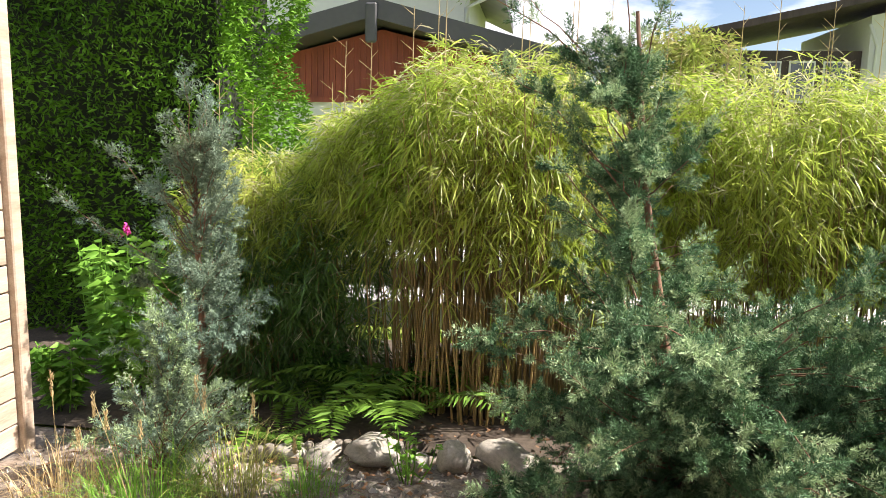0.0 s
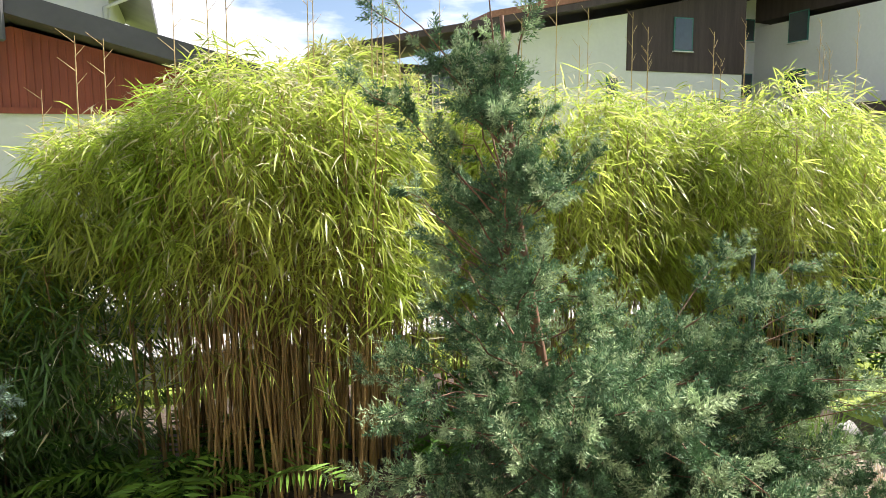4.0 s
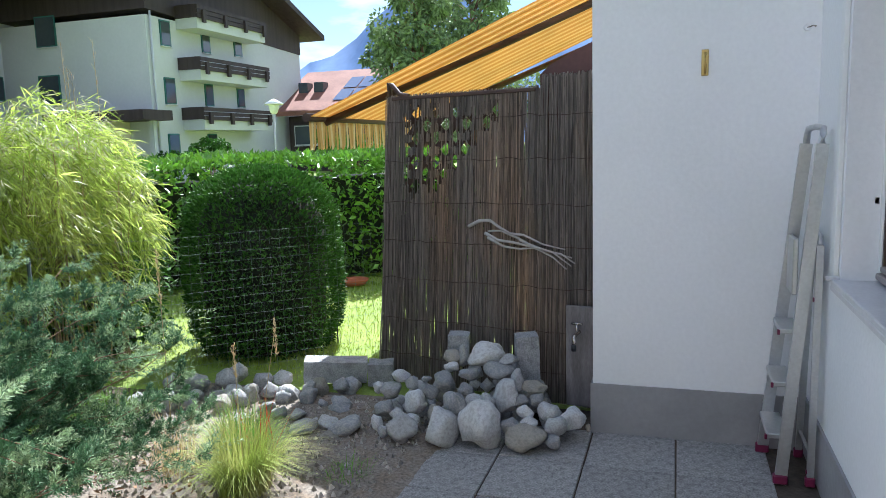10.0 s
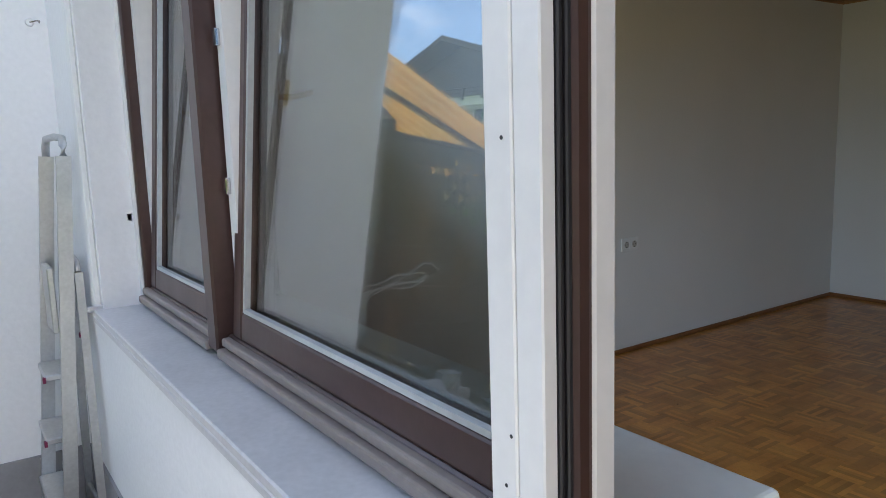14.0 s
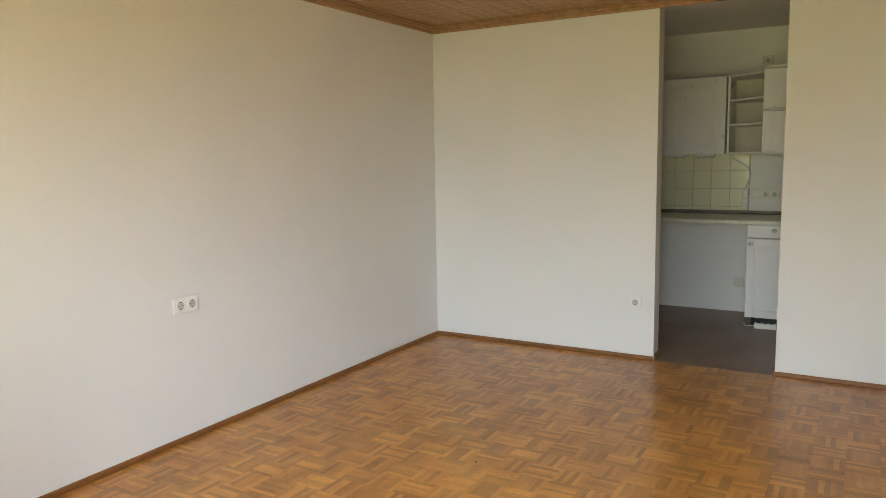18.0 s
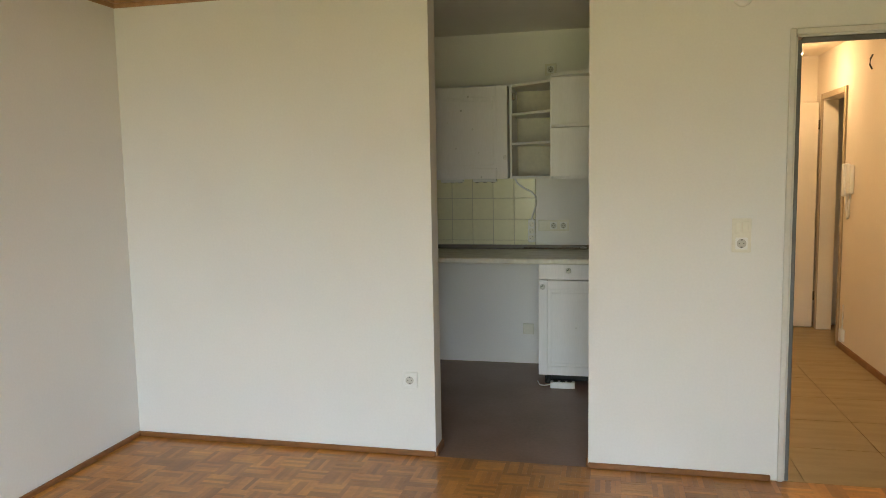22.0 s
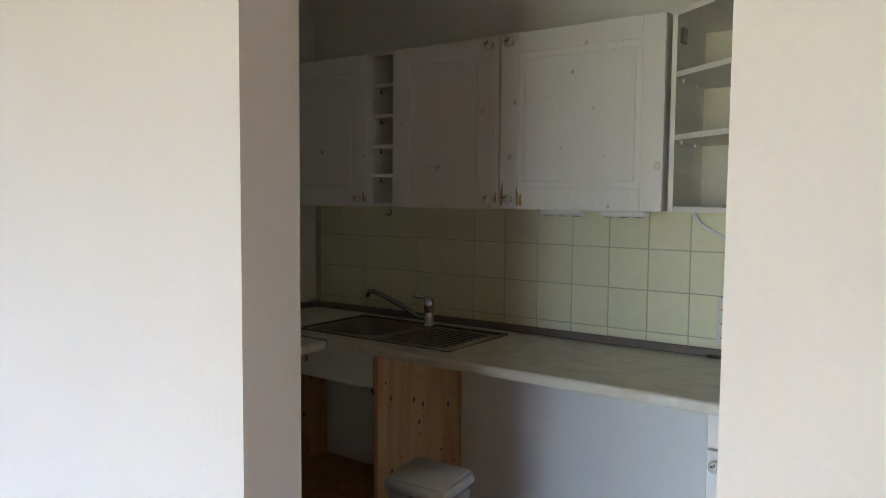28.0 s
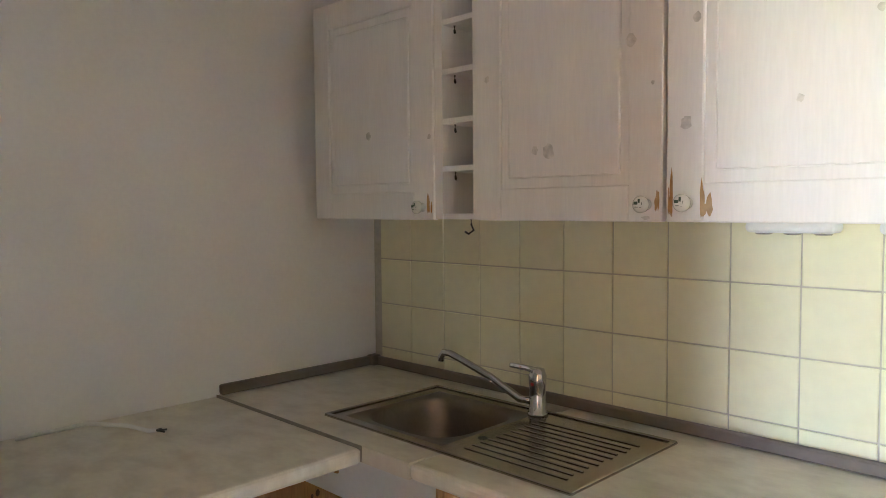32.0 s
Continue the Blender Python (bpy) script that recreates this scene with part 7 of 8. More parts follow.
def blades(name, parent, mat, P, A, L, W, arch, label=""):
    """One mesh of thin grass blades that rise at P, lean along the heading A and arch over."""
    n = len(P)
    out = np.stack([np.cos(A), np.sin(A), np.zeros(n)], 1)
    side = np.stack([-np.sin(A), np.cos(A), np.zeros(n)], 1)
    V = []
    for q, w in ((0.0, 0.9), (0.35, 1.0), (0.7, 0.7), (1.0, 0.1)):
        hor = (L * arch * (0.25 * q + 0.75 * q ** 2.2))[:, None]
        ver = (L * (q - 0.75 * arch * q ** 2.6))[:, None]
        c = P + out * hor + np.array([0, 0, 1.0]) * ver
        V += [c + side * (W * w / 2)[:, None], c - side * (W * w / 2)[:, None]]
    V = np.stack(V, 1).reshape(-1, 3)
    i = np.arange(n)[:, None] * 8
    F = np.concatenate([i + np.array([k, k + 1, k + 3, k + 2]) for k in (0, 2, 4)], 1).reshape(-1, 4)
    me = bpy.data.meshes.new(name)
    me.from_pydata(V.tolist(), [], F.tolist())
    me.materials.append(mat)
    ob = new(name, me)
    ob.parent = parent
    return tagged(ob, label, kind="stuff")


def grass_tuft(label, at, n, length, spread, mat, plumes=0, ph=0.9):
    e = thing("grass_tuft", label, "grass", at, group="grass tufts")
    a = rng.uniform(0, 2 * math.pi, n)
    r = np.sqrt(rng.uniform(0, 1, n)) * spread * 0.35
    P = np.stack([np.cos(a) * r, np.sin(a) * r, np.zeros(n) - 0.01], 1)
    blades("foliage", e, mat, P, a + rng.normal(0, 0.7, n), rng.uniform(0.5, 1.15, n) * length, rng.uniform(0.0018, 0.0038, n), rng.uniform(0.08, 0.85, n))
    for k in range(plumes):
        x, y, hh = rng.uniform(-0.2, 0.2), rng.uniform(-0.15, 0.15), ph * rng.uniform(0.75, 1.1)
        bm = bmesh.new()
        tube(bm, [(x * 0.3, y * 0.3, 0), (x * 0.8, y * 0.8, hh * 0.6), (x * 1.2, y * 1.2, hh)], 0.0022, 5, False, 0.001)
        stem = part("stem", bm, M["straw"], e)
        m = 70
        q = rng.uniform(0.78, 1.0, m)
        PP = np.stack([x * 1.15 * np.ones(m), y * 1.15 * np.ones(m), hh * q], 1) + rng.normal(size=(m, 3)) * 0.0035
        leaves("seed_head", stem, M["straw"], PP, rng.normal(size=(m, 3)) * 0.25 + np.array([0, 0, 1.0]), 0.02, 0.004)
    return e


grass_tuft("tuft of green and straw-coloured ornamental grass with seed heads", (-0.88, 8.0, GZ), 1300, 0.46, 0.30, M["tuft"], 2, 0.85)
grass_tuft("tuft of fine green ornamental grass", (-0.62, 8.18, GZ), 900, 0.36, 0.26, M["herb"], 0, 0.8)
grass_tuft("tuft of dry tall grass with straw seed heads", (-0.78, 8.45, GZ), 160, 0.4, 0.3, M["straw"], 1, 1.0)
grass_tuft("small green grass tuft on the gravel", (-0.62, 7.62, GZ), 90, 0.12, 0.3, M["herb"])
grass_tuft("tuft of weeds and dry stems beside the dwarf juniper", (-3.72, 8.6, GZ), 260, 0.36, 0.45, M["tuft"], 3, 0.5)
grass_tuft("tuft of weeds and dry stems beside the dwarf juniper", (-4.35, 8.45, GZ), 220, 0.3, 0.45, M["straw"], 2, 0.5)
grass_tuft("clump of yellow-green flowering weeds on the gravel", (-3.98, 8.42, GZ), 420, 0.34, 0.55, M["herb"], 3, 0.45)
grass_tuft("clump of yellow-green flowering weeds on the gravel", (-3.42, 8.62, GZ), 200, 0.22, 0.35, M["herb"], 1, 0.3)
grass_tuft("tuft of bright bamboo grass under the juniper", (-0.95, 9.35, GZ), 260, 0.55, 0.35, M["bamboo_leaf"])
grass_tuft("tuft of bright bamboo grass under the juniper", (-0.35, 9.2, GZ), 220, 0.35, 0.4, M["fern"])
red = thing("red_leaf_blade", "few red blades in the grass tuft", "grass", (-0.68, 8.02, GZ))
leaves("foliage", red, material("red_blade", (0.50, 0.03, 0.02), 0.5, 0.1, translucent=0.2), rng.normal(size=(7, 3)) * np.array([0.05, 0.05, 0]), rng.normal(size=(7, 3)) * 0.25 + np.array([0, 0, 1]), 0.42, 0.008)


def herb(label, at, h, n, L, W, mat, flower=None):
    e = thing("garden_plant", label, "plant", at, group="bed plants")
    bm = bmesh.new()
    P, D = [], []
    r = random.Random(int(at[0] * 100))
    tops = []
    for k in range(7):
        x, y, hh = r.uniform(-0.16, 0.16), r.uniform(-0.12, 0.12), h * r.uniform(0.7, 1.05)
        tube(bm, [(x * 0.3, y * 0.3, 0), (x * 0.8, y * 0.8, hh * 0.5), (x, y, hh)], 0.004, 5, False, 0.002)
        tops.append((x, y, hh))
        for q in range(n // 7):
            t = r.uniform(0.2, 1.0)
            a = r.uniform(0, 6.28)
            P.append((x * t, y * t, hh * t)), D.append((math.cos(a), math.sin(a), r.uniform(-0.1, 0.5)))
    part("stalk", bm, mat, e)
    leaves("foliage", e, mat, np.array(P), np.array(D), rng.uniform(0.7, 1.2, len(P)) * L, W, 0.2, 0.25)
    if flower:
        x, y, hh = tops[0]
        leaves("flower", e, flower, np.array([(x, y, hh)] * 26) + rng.normal(size=(26, 3)) * 0.012, rng.normal(size=(26, 3)) + np.array([0, 0, 0.4]), 0.026, 0.018)
    return e


herb("leafy phlox with one pink flower head", (-4.5, 9.35, GZ), 0.95, 280, 0.10, 0.035, M["herb"], M["pink"])
for hx, hy, hh in ((-4.75, 9.55, 0.7), (-5.0, 9.85, 0.75), (-4.62, 9.9, 0.8), (-5.3, 10.2, 0.8), (-4.9, 9.3, 0.45)):
    herb("leafy green plant in the shade of the hedge", (hx, hy, GZ), hh, 260, 0.10, 0.04, M["herb"])
herb("low green plant with yellowing leaves at the bed's edge", (-4.45, 8.2, GZ), 0.22, 80, 0.07, 0.05, M["yellow"])
herb("low broad-leaved plant at the bed's edge", (-4.55, 8.0, GZ), 0.26, 70, 0.09, 0.07, M["herb"])
herb("small green plant before the boulders", (-3.05, 8.85, GZ), 0.24, 60, 0.05, 0.02, M["herb"])
herb("small green plant on the gravel", (-2.85, 8.3, GZ), 0.1, 60, 0.05, 0.03, M["herb"])
for hx, hy, hh in ((-2.0, 9.7, 0.5), (-3.35, 9.55, 0.22), (-3.08, 9.7, 0.28), (-3.65, 9.7, 0.35), (-2.2, 9.45, 0.35)):
    herb("dark leafy shrub behind the bamboo canes", (hx, hy, GZ), hh, 300, 0.06, 0.026, M["box_leaf"])


def fern(label, at, fronds, length):
    e = thing("fern", label, "fern", at, group="ferns")
    for k in range(fronds):
        a = k * 2 * math.pi / fronds + rng.uniform(-0.3, 0.3)
        L = length * rng.uniform(0.75, 1.1)
        q = np.linspace(0.08, 1, 26)
        S = np.stack([np.cos(a) * L * q, np.sin(a) * L * q, L * (1.15 * q - 0.85 * q * q)], 1)
        side = np.array([-math.sin(a), math.cos(a), 0.0])
        P = np.concatenate([S, S])
        D = np.concatenate([np.tile(side, (26, 1)), np.tile(-side, (26, 1))]) + np.array([math.cos(a), math.sin(a), 0]) * 0.45 + rng.normal(size=(52, 3)) * 0.08
        W = np.concatenate([0.20 * L * np.sin(np.clip(q, 0, 1) * math.pi * 0.86 + 0.25)] * 2)
        leaves("frond", e, M["fern"], P, D, np.abs(W) + 0.01, 0.016, 0.1, 0.1)
    return e


fern("fern with arching green fronds in the shaded bed", (-3.52, 9.42, GZ), 8, 0.62)
fern("fern with arching green fronds in the shaded bed", (-3.16, 9.52, GZ), 8, 0.66)
fern("fern with arching green fronds in the shaded bed", (-3.3, 9.75, GZ), 10, 0.58)
fern("small fern beside the blue juniper", (-3.72, 9.15, GZ), 7, 0.34)
fern("bright fern under the bamboo", (-0.55, 9.5, GZ), 8, 0.45)

# dead leaves and bark chips
n = 1500
P = np.stack([rng.uniform(-4.6, -0.5, n), rng.uniform(8.0, 9.9, n), np.full(n, -0.055)], 1)
M["litter"] = material("dead_leaf_litter", (0.30, 0.17, 0.09), 0.85, 0.2, 5, 30, 0.0, per_island=0.5)
leaves("leaf_litter", None, M["litter"], P, rng.normal(size=P.shape) * np.array([1, 1, 0.12]), rng.uniform(0.02, 0.06, n), rng.uniform(0.01, 0.02, n), label="brown dead leaves and bark chips on the bed")

# board fence behind the bamboo
bf = thing("board_fence", "weathered grey fence of spaced horizontal boards behind the bamboo", "fence", (0, 11.25, GZ))
M["pale_board"] = material("pale_weathered_board", (0.46, 0.44, 0.42), 0.8, 0.12, 3, 25, 0.2, second=(0.36, 0.345, 0.33), stretch=(1, 6, 6))
for k, zz in enumerate((0.04, 0.35, 0.70)):
    for j in range(3):
        part("board", boxes((-5.2 + j * 2.3, -0.012, zz, -5.2 + j * 2.3 + 2.29, 0.012, zz + 0.20), bevel=0.003), M["pale_board"], bf)
for j in range(4):
    part("post", boxes((-5.15 + j * 2.25, 0.013, 0, -5.07 + j * 2.25, 0.09, 1.1), bevel=0.004), M["pale_board"], bf)

# slatted wooden screen at the terrace's side
ws = thing("slat_screen", "weathered wooden screen of horizontal boards with an end post", "screen", (-4.80, 8.86, GZ))
M["slat"] = material("sun_bleached_larch", (0.50, 0.40, 0.31), 0.75, 0.14, 3, 25, 0.25, second=(0.38, 0.28, 0.20), stretch=(6, 1, 6), per_object=0.1)
part("post", boxes((-0.045, -0.02, -0.05, 0.02, 0.045, 1.98), bevel=0.006), M["slat"], ws)
part("post", boxes((-0.045, -2.9, -0.05, 0.02, -2.835, 1.98), bevel=0.006), M["slat"], ws)
for k in range(16):
    part("slat", boxes((-0.035, -2.83, 0.03 + k * 0.119, -0.012, -0.022, 0.03 + k * 0.119 + 0.112), bevel=0.004), M["slat"], ws)

# ---- neighbour's awning ----
M["stripe_a"] = material("orange_awning_cloth", (0.72, 0.46, 0.17), 0.8, 0.08, 3, 90, 0.1, translucent=0.55)
M["stripe_b"] = material("cream_awning_cloth", (0.82, 0.66, 0.38), 0.8, 0.08, 3, 90, 0.1, translucent=0.55)
M["stripe_c"] = material("brown_awning_cloth", (0.60, 0.35, 0.12), 0.8, 0.08, 3, 90, 0.1, translucent=0.5)
aw = thing("awning", "orange and cream striped awning sloping down from the neighbour's house", "awning")
A0, A1 = Vector((0.95, 5.6, 2.80)), Vector((0.95, 8.55, 1.62))       # near edge: house and front
B0, B1 = Vector((3.0, 5.6, 2.80)), Vector((3.0, 8.55, 1.62))
ns = 60
for k in range(ns):
    q0, q1 = k / ns, (k + 1) / ns
    bm = bmesh.new()
    pts = [A0.lerp(B0, q0), A0.lerp(B0, q1), A1.lerp(B1, q1), A1.lerp(B1, q0)]
    lo = [bm.verts.new(p) for p in pts]
    hi = [bm.verts.new(p + Vector((0, 0, 0.004))) for p in pts]
    bm.faces.new(lo), bm.faces.new(hi[::-1])
    for i in range(4):
        bm.faces.new((lo[i], hi[i], hi[(i + 1) % 4], lo[(i + 1) % 4]))
    part("stripe", bm, M[("stripe_a", "stripe_b", "stripe_a", "stripe_c")[k % 4]], aw)
    bm = bmesh.new()
    a, b = A1.lerp(B1, q0), A1.lerp(B1, q1)
    dy = 0.012 * math.sin(k * 1.3)
    vs = [bm.verts.new(v) for v in (a, b, b + Vector((0, dy, -0.20 - 0.02 * math.sin(k * 2.2))), a + Vector((0, dy, -0.22)))]
    bm.faces.new(vs)
    part("valance", bm, M[("stripe_a", "stripe_b", "stripe_a", "stripe_c")[k % 4]], aw)
bm = bmesh.new()
tube(bm, [A1 + Vector((-0.02, 0.01, 0)), B1 + Vector((0.02, 0.01, 0))], 0.03, 8)
part("front_bar", bm, M["dark_wood"], aw)
for q in (0.12, 0.9):
    bm = bmesh.new()
    p = A0.lerp(B0, q)
    tube(bm, [p + Vector((0, 0, -0.15)), p.lerp(A1.lerp(B1, q), 0.55) + Vector((0.18, 0, -0.06)), A1.lerp(B1, q) + Vector((0, 0, -0.03))], 0.025, 8)
    part("folding_arm", bm, M["dark_wood"], aw)
structure("neighbour_wall", boxes((0.46, 5.2, -0.3, 14, 5.55, 5.4)), M["wall_out"], "white wall of the neighbour's terrace", "wall")

# ---- far ground features ----
M["render_white"] = material("white_house_render", (0.60, 0.605, 0.615), 0.9, 0.03, 0.4, 6, 0.2, second=(0.56, 0.565, 0.575))
M["timber_dark"] = material("dark_brown_timber", (0.052, 0.034, 0.034), 0.7, 0.2, 0.6, 8, 0.2, stretch=(6, 6, 0.4))
M["timber_red"] = material("red_brown_timber", (0.23, 0.046, 0.022), 0.6, 0.15, 0.6, 8, 0.2, stretch=(6, 6, 0.4))
M["fascia"] = material("dark_grey_fascia", (0.06, 0.06, 0.065), 0.6, 0.1, 1, 8, 0.1)
M["roof_tile"] = material("red_roof_tile", (0.27, 0.12, 0.085), 0.8, 0.2, 0.8, 9, 0.4, second=(0.20, 0.09, 0.065), per_object=0.1)
M["teal"] = material("teal_window_frame", (0.02, 0.13, 0.11), 0.5, 0.1)
M["dark_pane"] = material("dark_window_glass", (0.05, 0.065, 0.075), 0.08, 0.1, 0.5, 4, 0.0, spec=0.8)
M["solar"] = material("solar_panel", (0.05, 0.09, 0.20), 0.15, 0.1)


def far_window(parent, x, y, z, w, h, face, frame="teal"):
    """A window on a far wall; face 'x' looks to -x, 'y' looks to -y."""
    e = part("window", boxes(*([(x - 0.06, y - w / 2 - 0.07, z - 0.07, x - 0.001, y + w / 2 + 0.07, z + h + 0.07)] if face == "x" else [(x - w / 2 - 0.07, y - 0.06, z - 0.07, x + w / 2 + 0.07, y - 0.001, z + h + 0.07)])), M[frame], parent, "teal-framed window")
    part("pane", boxes(*([(x - 0.075, y - w / 2, z, x - 0.0605, y + w / 2, z + h)] if face == "x" else [(x - w / 2, y - 0.075, z, x + w / 2, y - 0.0605, z + h)])), M["dark_pane"], e)
    part("sill", boxes(*([(x - 0.16, y - w / 2 - 0.1, z - 0.12, x - 0.001, y + w / 2 + 0.1, z - 0.075)] if face == "x" else [(x - w / 2 - 0.1, y - 0.16, z - 0.12, x + w / 2 + 0.1, y - 0.001, z - 0.075)])), M["render_white"], e)
    return e


BXX, BYY, BXE = 28.35, 31.94, 44.3
ap = thing("apartment_building", "white apartment house with dark timber gable, teal windows and wooden balconies", "building")
part("wall", boxes((BXX, BYY, -1.0, BXE, BYY + 10, 8.4)), M["render_white"], ap)
part("recessed_wall", boxes((24.0, BYY + 9.6, -1.0, BXX + 1, BYY + 18, 11.5)), M["render_white"], ap)
# dark timber top storey with gable on the balcony side
bm = bmesh.new()
pro = [(BXX - 0.05, 8.7), (BXE + 0.05, 8.0), (BXE + 0.05, 9.35), (36.0, 12.1), (BXX - 0.05, 10.0)]
lo = [bm.verts.new((x, BYY - 0.06, z)) for x, z in pro]
hi = [bm.verts.new((x, BYY + 10.0, z)) for x, z in pro]
bm.faces.new(lo), bm.faces.new(hi[::-1])
for i in range(5):
    bm.faces.new((lo[i], hi[i], hi[(i + 1) % 5], lo[(i + 1) % 5]))
part("gable", bm, M["timber_dark"], ap, "dark brown timber cladding")
for sx, (xa, za), (xb, zb) in ((0, (36.0, 12.15), (BXE + 0.9, 9.0)), (1, (36.0, 12.15), (BXX - 1.3, 9.7))):
    bm = bmesh.new()
    pro = [(xa, za), (xb, zb), (xb, zb + 0.35), (xa, za + 0.35)]
    lo = [bm.verts.new((x, BYY - 1.6, z)) for x, z in pro]
    hi = [bm.verts.new((x, BYY + 11.0, z)) for x, z in pro]
    bm.faces.new(lo), bm.faces.new(hi[::-1])
    for i in range(4):
        bm.faces.new((lo[i], hi[i], hi[(i + 1) % 4], lo[(i + 1) % 4]))
    part("roof", bm, M["timber_dark"], ap)
bm = bmesh.new()
tube(bm, [(BXX + 0.25, BYY - 0.10, 0.2), (BXX + 0.25, BYY - 0.10, 8.6)], 0.06, 6)
part("downpipe", bm, M["render_white"], ap)
# balconies
def balcony(x0, x1, z):
    e = part("balcony", boxes((x0, BYY - 1.35, z, x1, BYY - 0.001, z + 0.55)), M["render_white"], ap, "white balcony slab with a brown plank rail")
    for k in range(3):
        part("plank", boxes((x0 - 0.1, BYY - 1.48, z + 0.52 + k * 0.24, x1 + 0.1, BYY - 1.40, z + 0.72 + k * 0.24)), M["timber_dark"], e)
    for k in range(4):
        xx = x0 + 0.35 + k * (x1 - x0 - 0.7) / 3
        part("bracket", boxes((xx - 0.12, BYY - 1.62, z + 0.30, xx + 0.12, BYY - 1.485, z + 0.95)), M["timber_dark"], e)
    part("side_plank", boxes((x0 - 0.09, BYY - 1.39, z + 0.56, x0 - 0.02, BYY - 0.01, z + 1.22)), M["timber_dark"], e)


far_window(ap, 29.78, BYY, 7.04, 0.67, 1.18, "y")
far_window(ap, 29.82, BYY, 4.04, 0.73, 1.25, "y")
far_window(ap, 29.81, BYY, 1.44, 0.77, 0.91, "y")
far_window(ap, 33.27, BYY, 7.05, 0.64, 1.06, "y")
far_window(ap, 33.24, BYY, 4.07, 0.65, 1.12, "y")
far_window(ap, 36.51, BYY, 7.19, 0.7, 0.9, "y")
far_window(ap, 36.48, BYY, 4.12, 0.64, 0.99, "y")
far_window(ap, 33.25, BYY, 1.38, 0.73, 0.98, "y")
far_window(ap, BXX, 38.33, 7.26, 1.22, 1.47, "x")
far_window(ap, BXX, 38.42, 4.22, 1.29, 1.44, "x")
for zz in (7.95, 5.25, 2.6):
    balcony(30.75, 37.5, zz)
far_window(ap, 27.7, BYY + 9.6, 7.7, 0.9, 1.1, "y")
far_window(ap, 27.7, BYY + 9.6, 4.55, 0.9, 1.2, "y")

# entrance canopy on the side face
part("canopy", boxes((BXX - 2.2, BYY - 1.2, 3.05, BXX - 0.01, BYY + 5.0, 3.55)), M["timber_dark"], ap)
part("canopy_post", boxes((BXX - 0.8, BYY - 0.6, -1, BXX - 0.55, BYY - 0.35, 3.05)), M["render_white"], ap)
part("porch_wall", boxes((BXX - 1.5, BYY + 1.5, -1, BXX - 0.02, BYY + 4.5, 3.05)), M["hall_wall"], ap)

wg = thing("wing_building", "long white house with dark timber and a low red-tiled roof", "building")
part("wall", boxes((10.4, 38.0, -1, 24.4, 46, 5.3)), M["render_white"], wg)
bm = bmesh.new()
pro = [(10.4, 5.3), (17.4, 5.3), (17.4, 8.0), (10.4, 6.6)]
lo = [bm.verts.new((x, 38.0, z)) for x, z in pro]
hi = [bm.verts.new((x, 46.0, z)) for x, z in pro]
bm.faces.new(lo), bm.faces.new(hi[::-1])
for i in range(4):
    bm.faces.new((lo[i], hi[i], hi[(i + 1) % 4], lo[(i + 1) % 4]))
part("gable_wall", bm, M["render_white"], wg)
bm = bmesh.new()
pro = [(17.41, 5.3), (24.45, 5.3), (24.45, 9.6), (17.41, 8.1)]
lo = [bm.verts.new((x, 37.94, z)) for x, z in pro]
hi = [bm.verts.new((x, 46.0, z)) for x, z in pro]
bm.faces.new(lo), bm.faces.new(hi[::-1])
for i in range(4):
    bm.faces.new((lo[i], hi[i], hi[(i + 1) % 4], lo[(i + 1) % 4]))
part("timber_wall", bm, M["timber_dark"], wg)
part("low_wall", boxes((4.6, 38.6, -1, 10.39, 46, 5.3)), M["timber_dark"], wg, "dark timber lower wing")
for (xa, za), (xb, zb), mt in (((3.4, 5.55), (26.0, 10.3), "timber_dark"), ((9.6, 7.12), (26.0, 10.6), "roof_tile")):
    bm = bmesh.new()
    pro = [(xa, za), (xb, zb), (xb, zb + 0.28), (xa, za + 0.28)]
    o = 0.0 if mt == "timber_dark" else 0.02
    lo = [bm.verts.new((x, 36.6 - o, z + o)) for x, z in pro]
    hi = [bm.verts.new((x, 47.0, z + o)) for x, z in pro]
    bm.faces.new(lo), bm.faces.new(hi[::-1])
    for i in range(4):
        bm.faces.new((lo[i], hi[i], hi[(i + 1) % 4], lo[(i + 1) % 4]))
    part("roof", bm, M[mt], wg)
part("chimney", boxes((14.6, 41, 8.2, 15.5, 42, 9.4)), M["timber_red"], wg)
far_window(wg, 20.6, 37.94, 6.4, 1.0, 1.5, "y")
far_window(wg, 16.6, 38.0, 4.0, 0.5, 0.9, "y")
far_window(wg, 23.0, 38.0, 2.6, 1.3, 1.3, "y")
for k in range(4):
    far_window(wg, 5.4 + k * 1.35, 38.6, 3.3, 0.9, 1.5, "y", "render_white")
bm = bmesh.new()
tube(bm, [(10.2, 37.6, 6.2), (10.6, 37.8, 5.4), (10.45, 37.9, 0)], 0.07, 6)
part("downpipe", bm, M["render_white"], wg)

# ---- red timber house ----
rh = thing("red_timber_house", "low house with red-brown timber gable and dark grey roof edge", "house")
RY = 23.2
GX, GZT = -6.25, 3.95
part("wall", boxes((-9.9, RY, -1, -2.6, RY + 8, 2.25)), M["render_white"], rh)
bm = bmesh.new()
pro = [(-9.95, 2.25), (-2.55, 2.25), (-2.55, 2.95), (GX, GZT - 0.1), (-9.95, 2.95)]
lo = [bm.verts.new((x, RY - 0.05, z)) for x, z in pro]
hi = [bm.verts.new((x, RY + 7.9, z)) for x, z in pro]
bm.faces.new(lo), bm.faces.new(hi[::-1])
for i in range(5):
    bm.faces.new((lo[i], hi[i], hi[(i + 1) % 5], lo[(i + 1) % 5]))
part("gable", bm, M["timber_red"], rh)
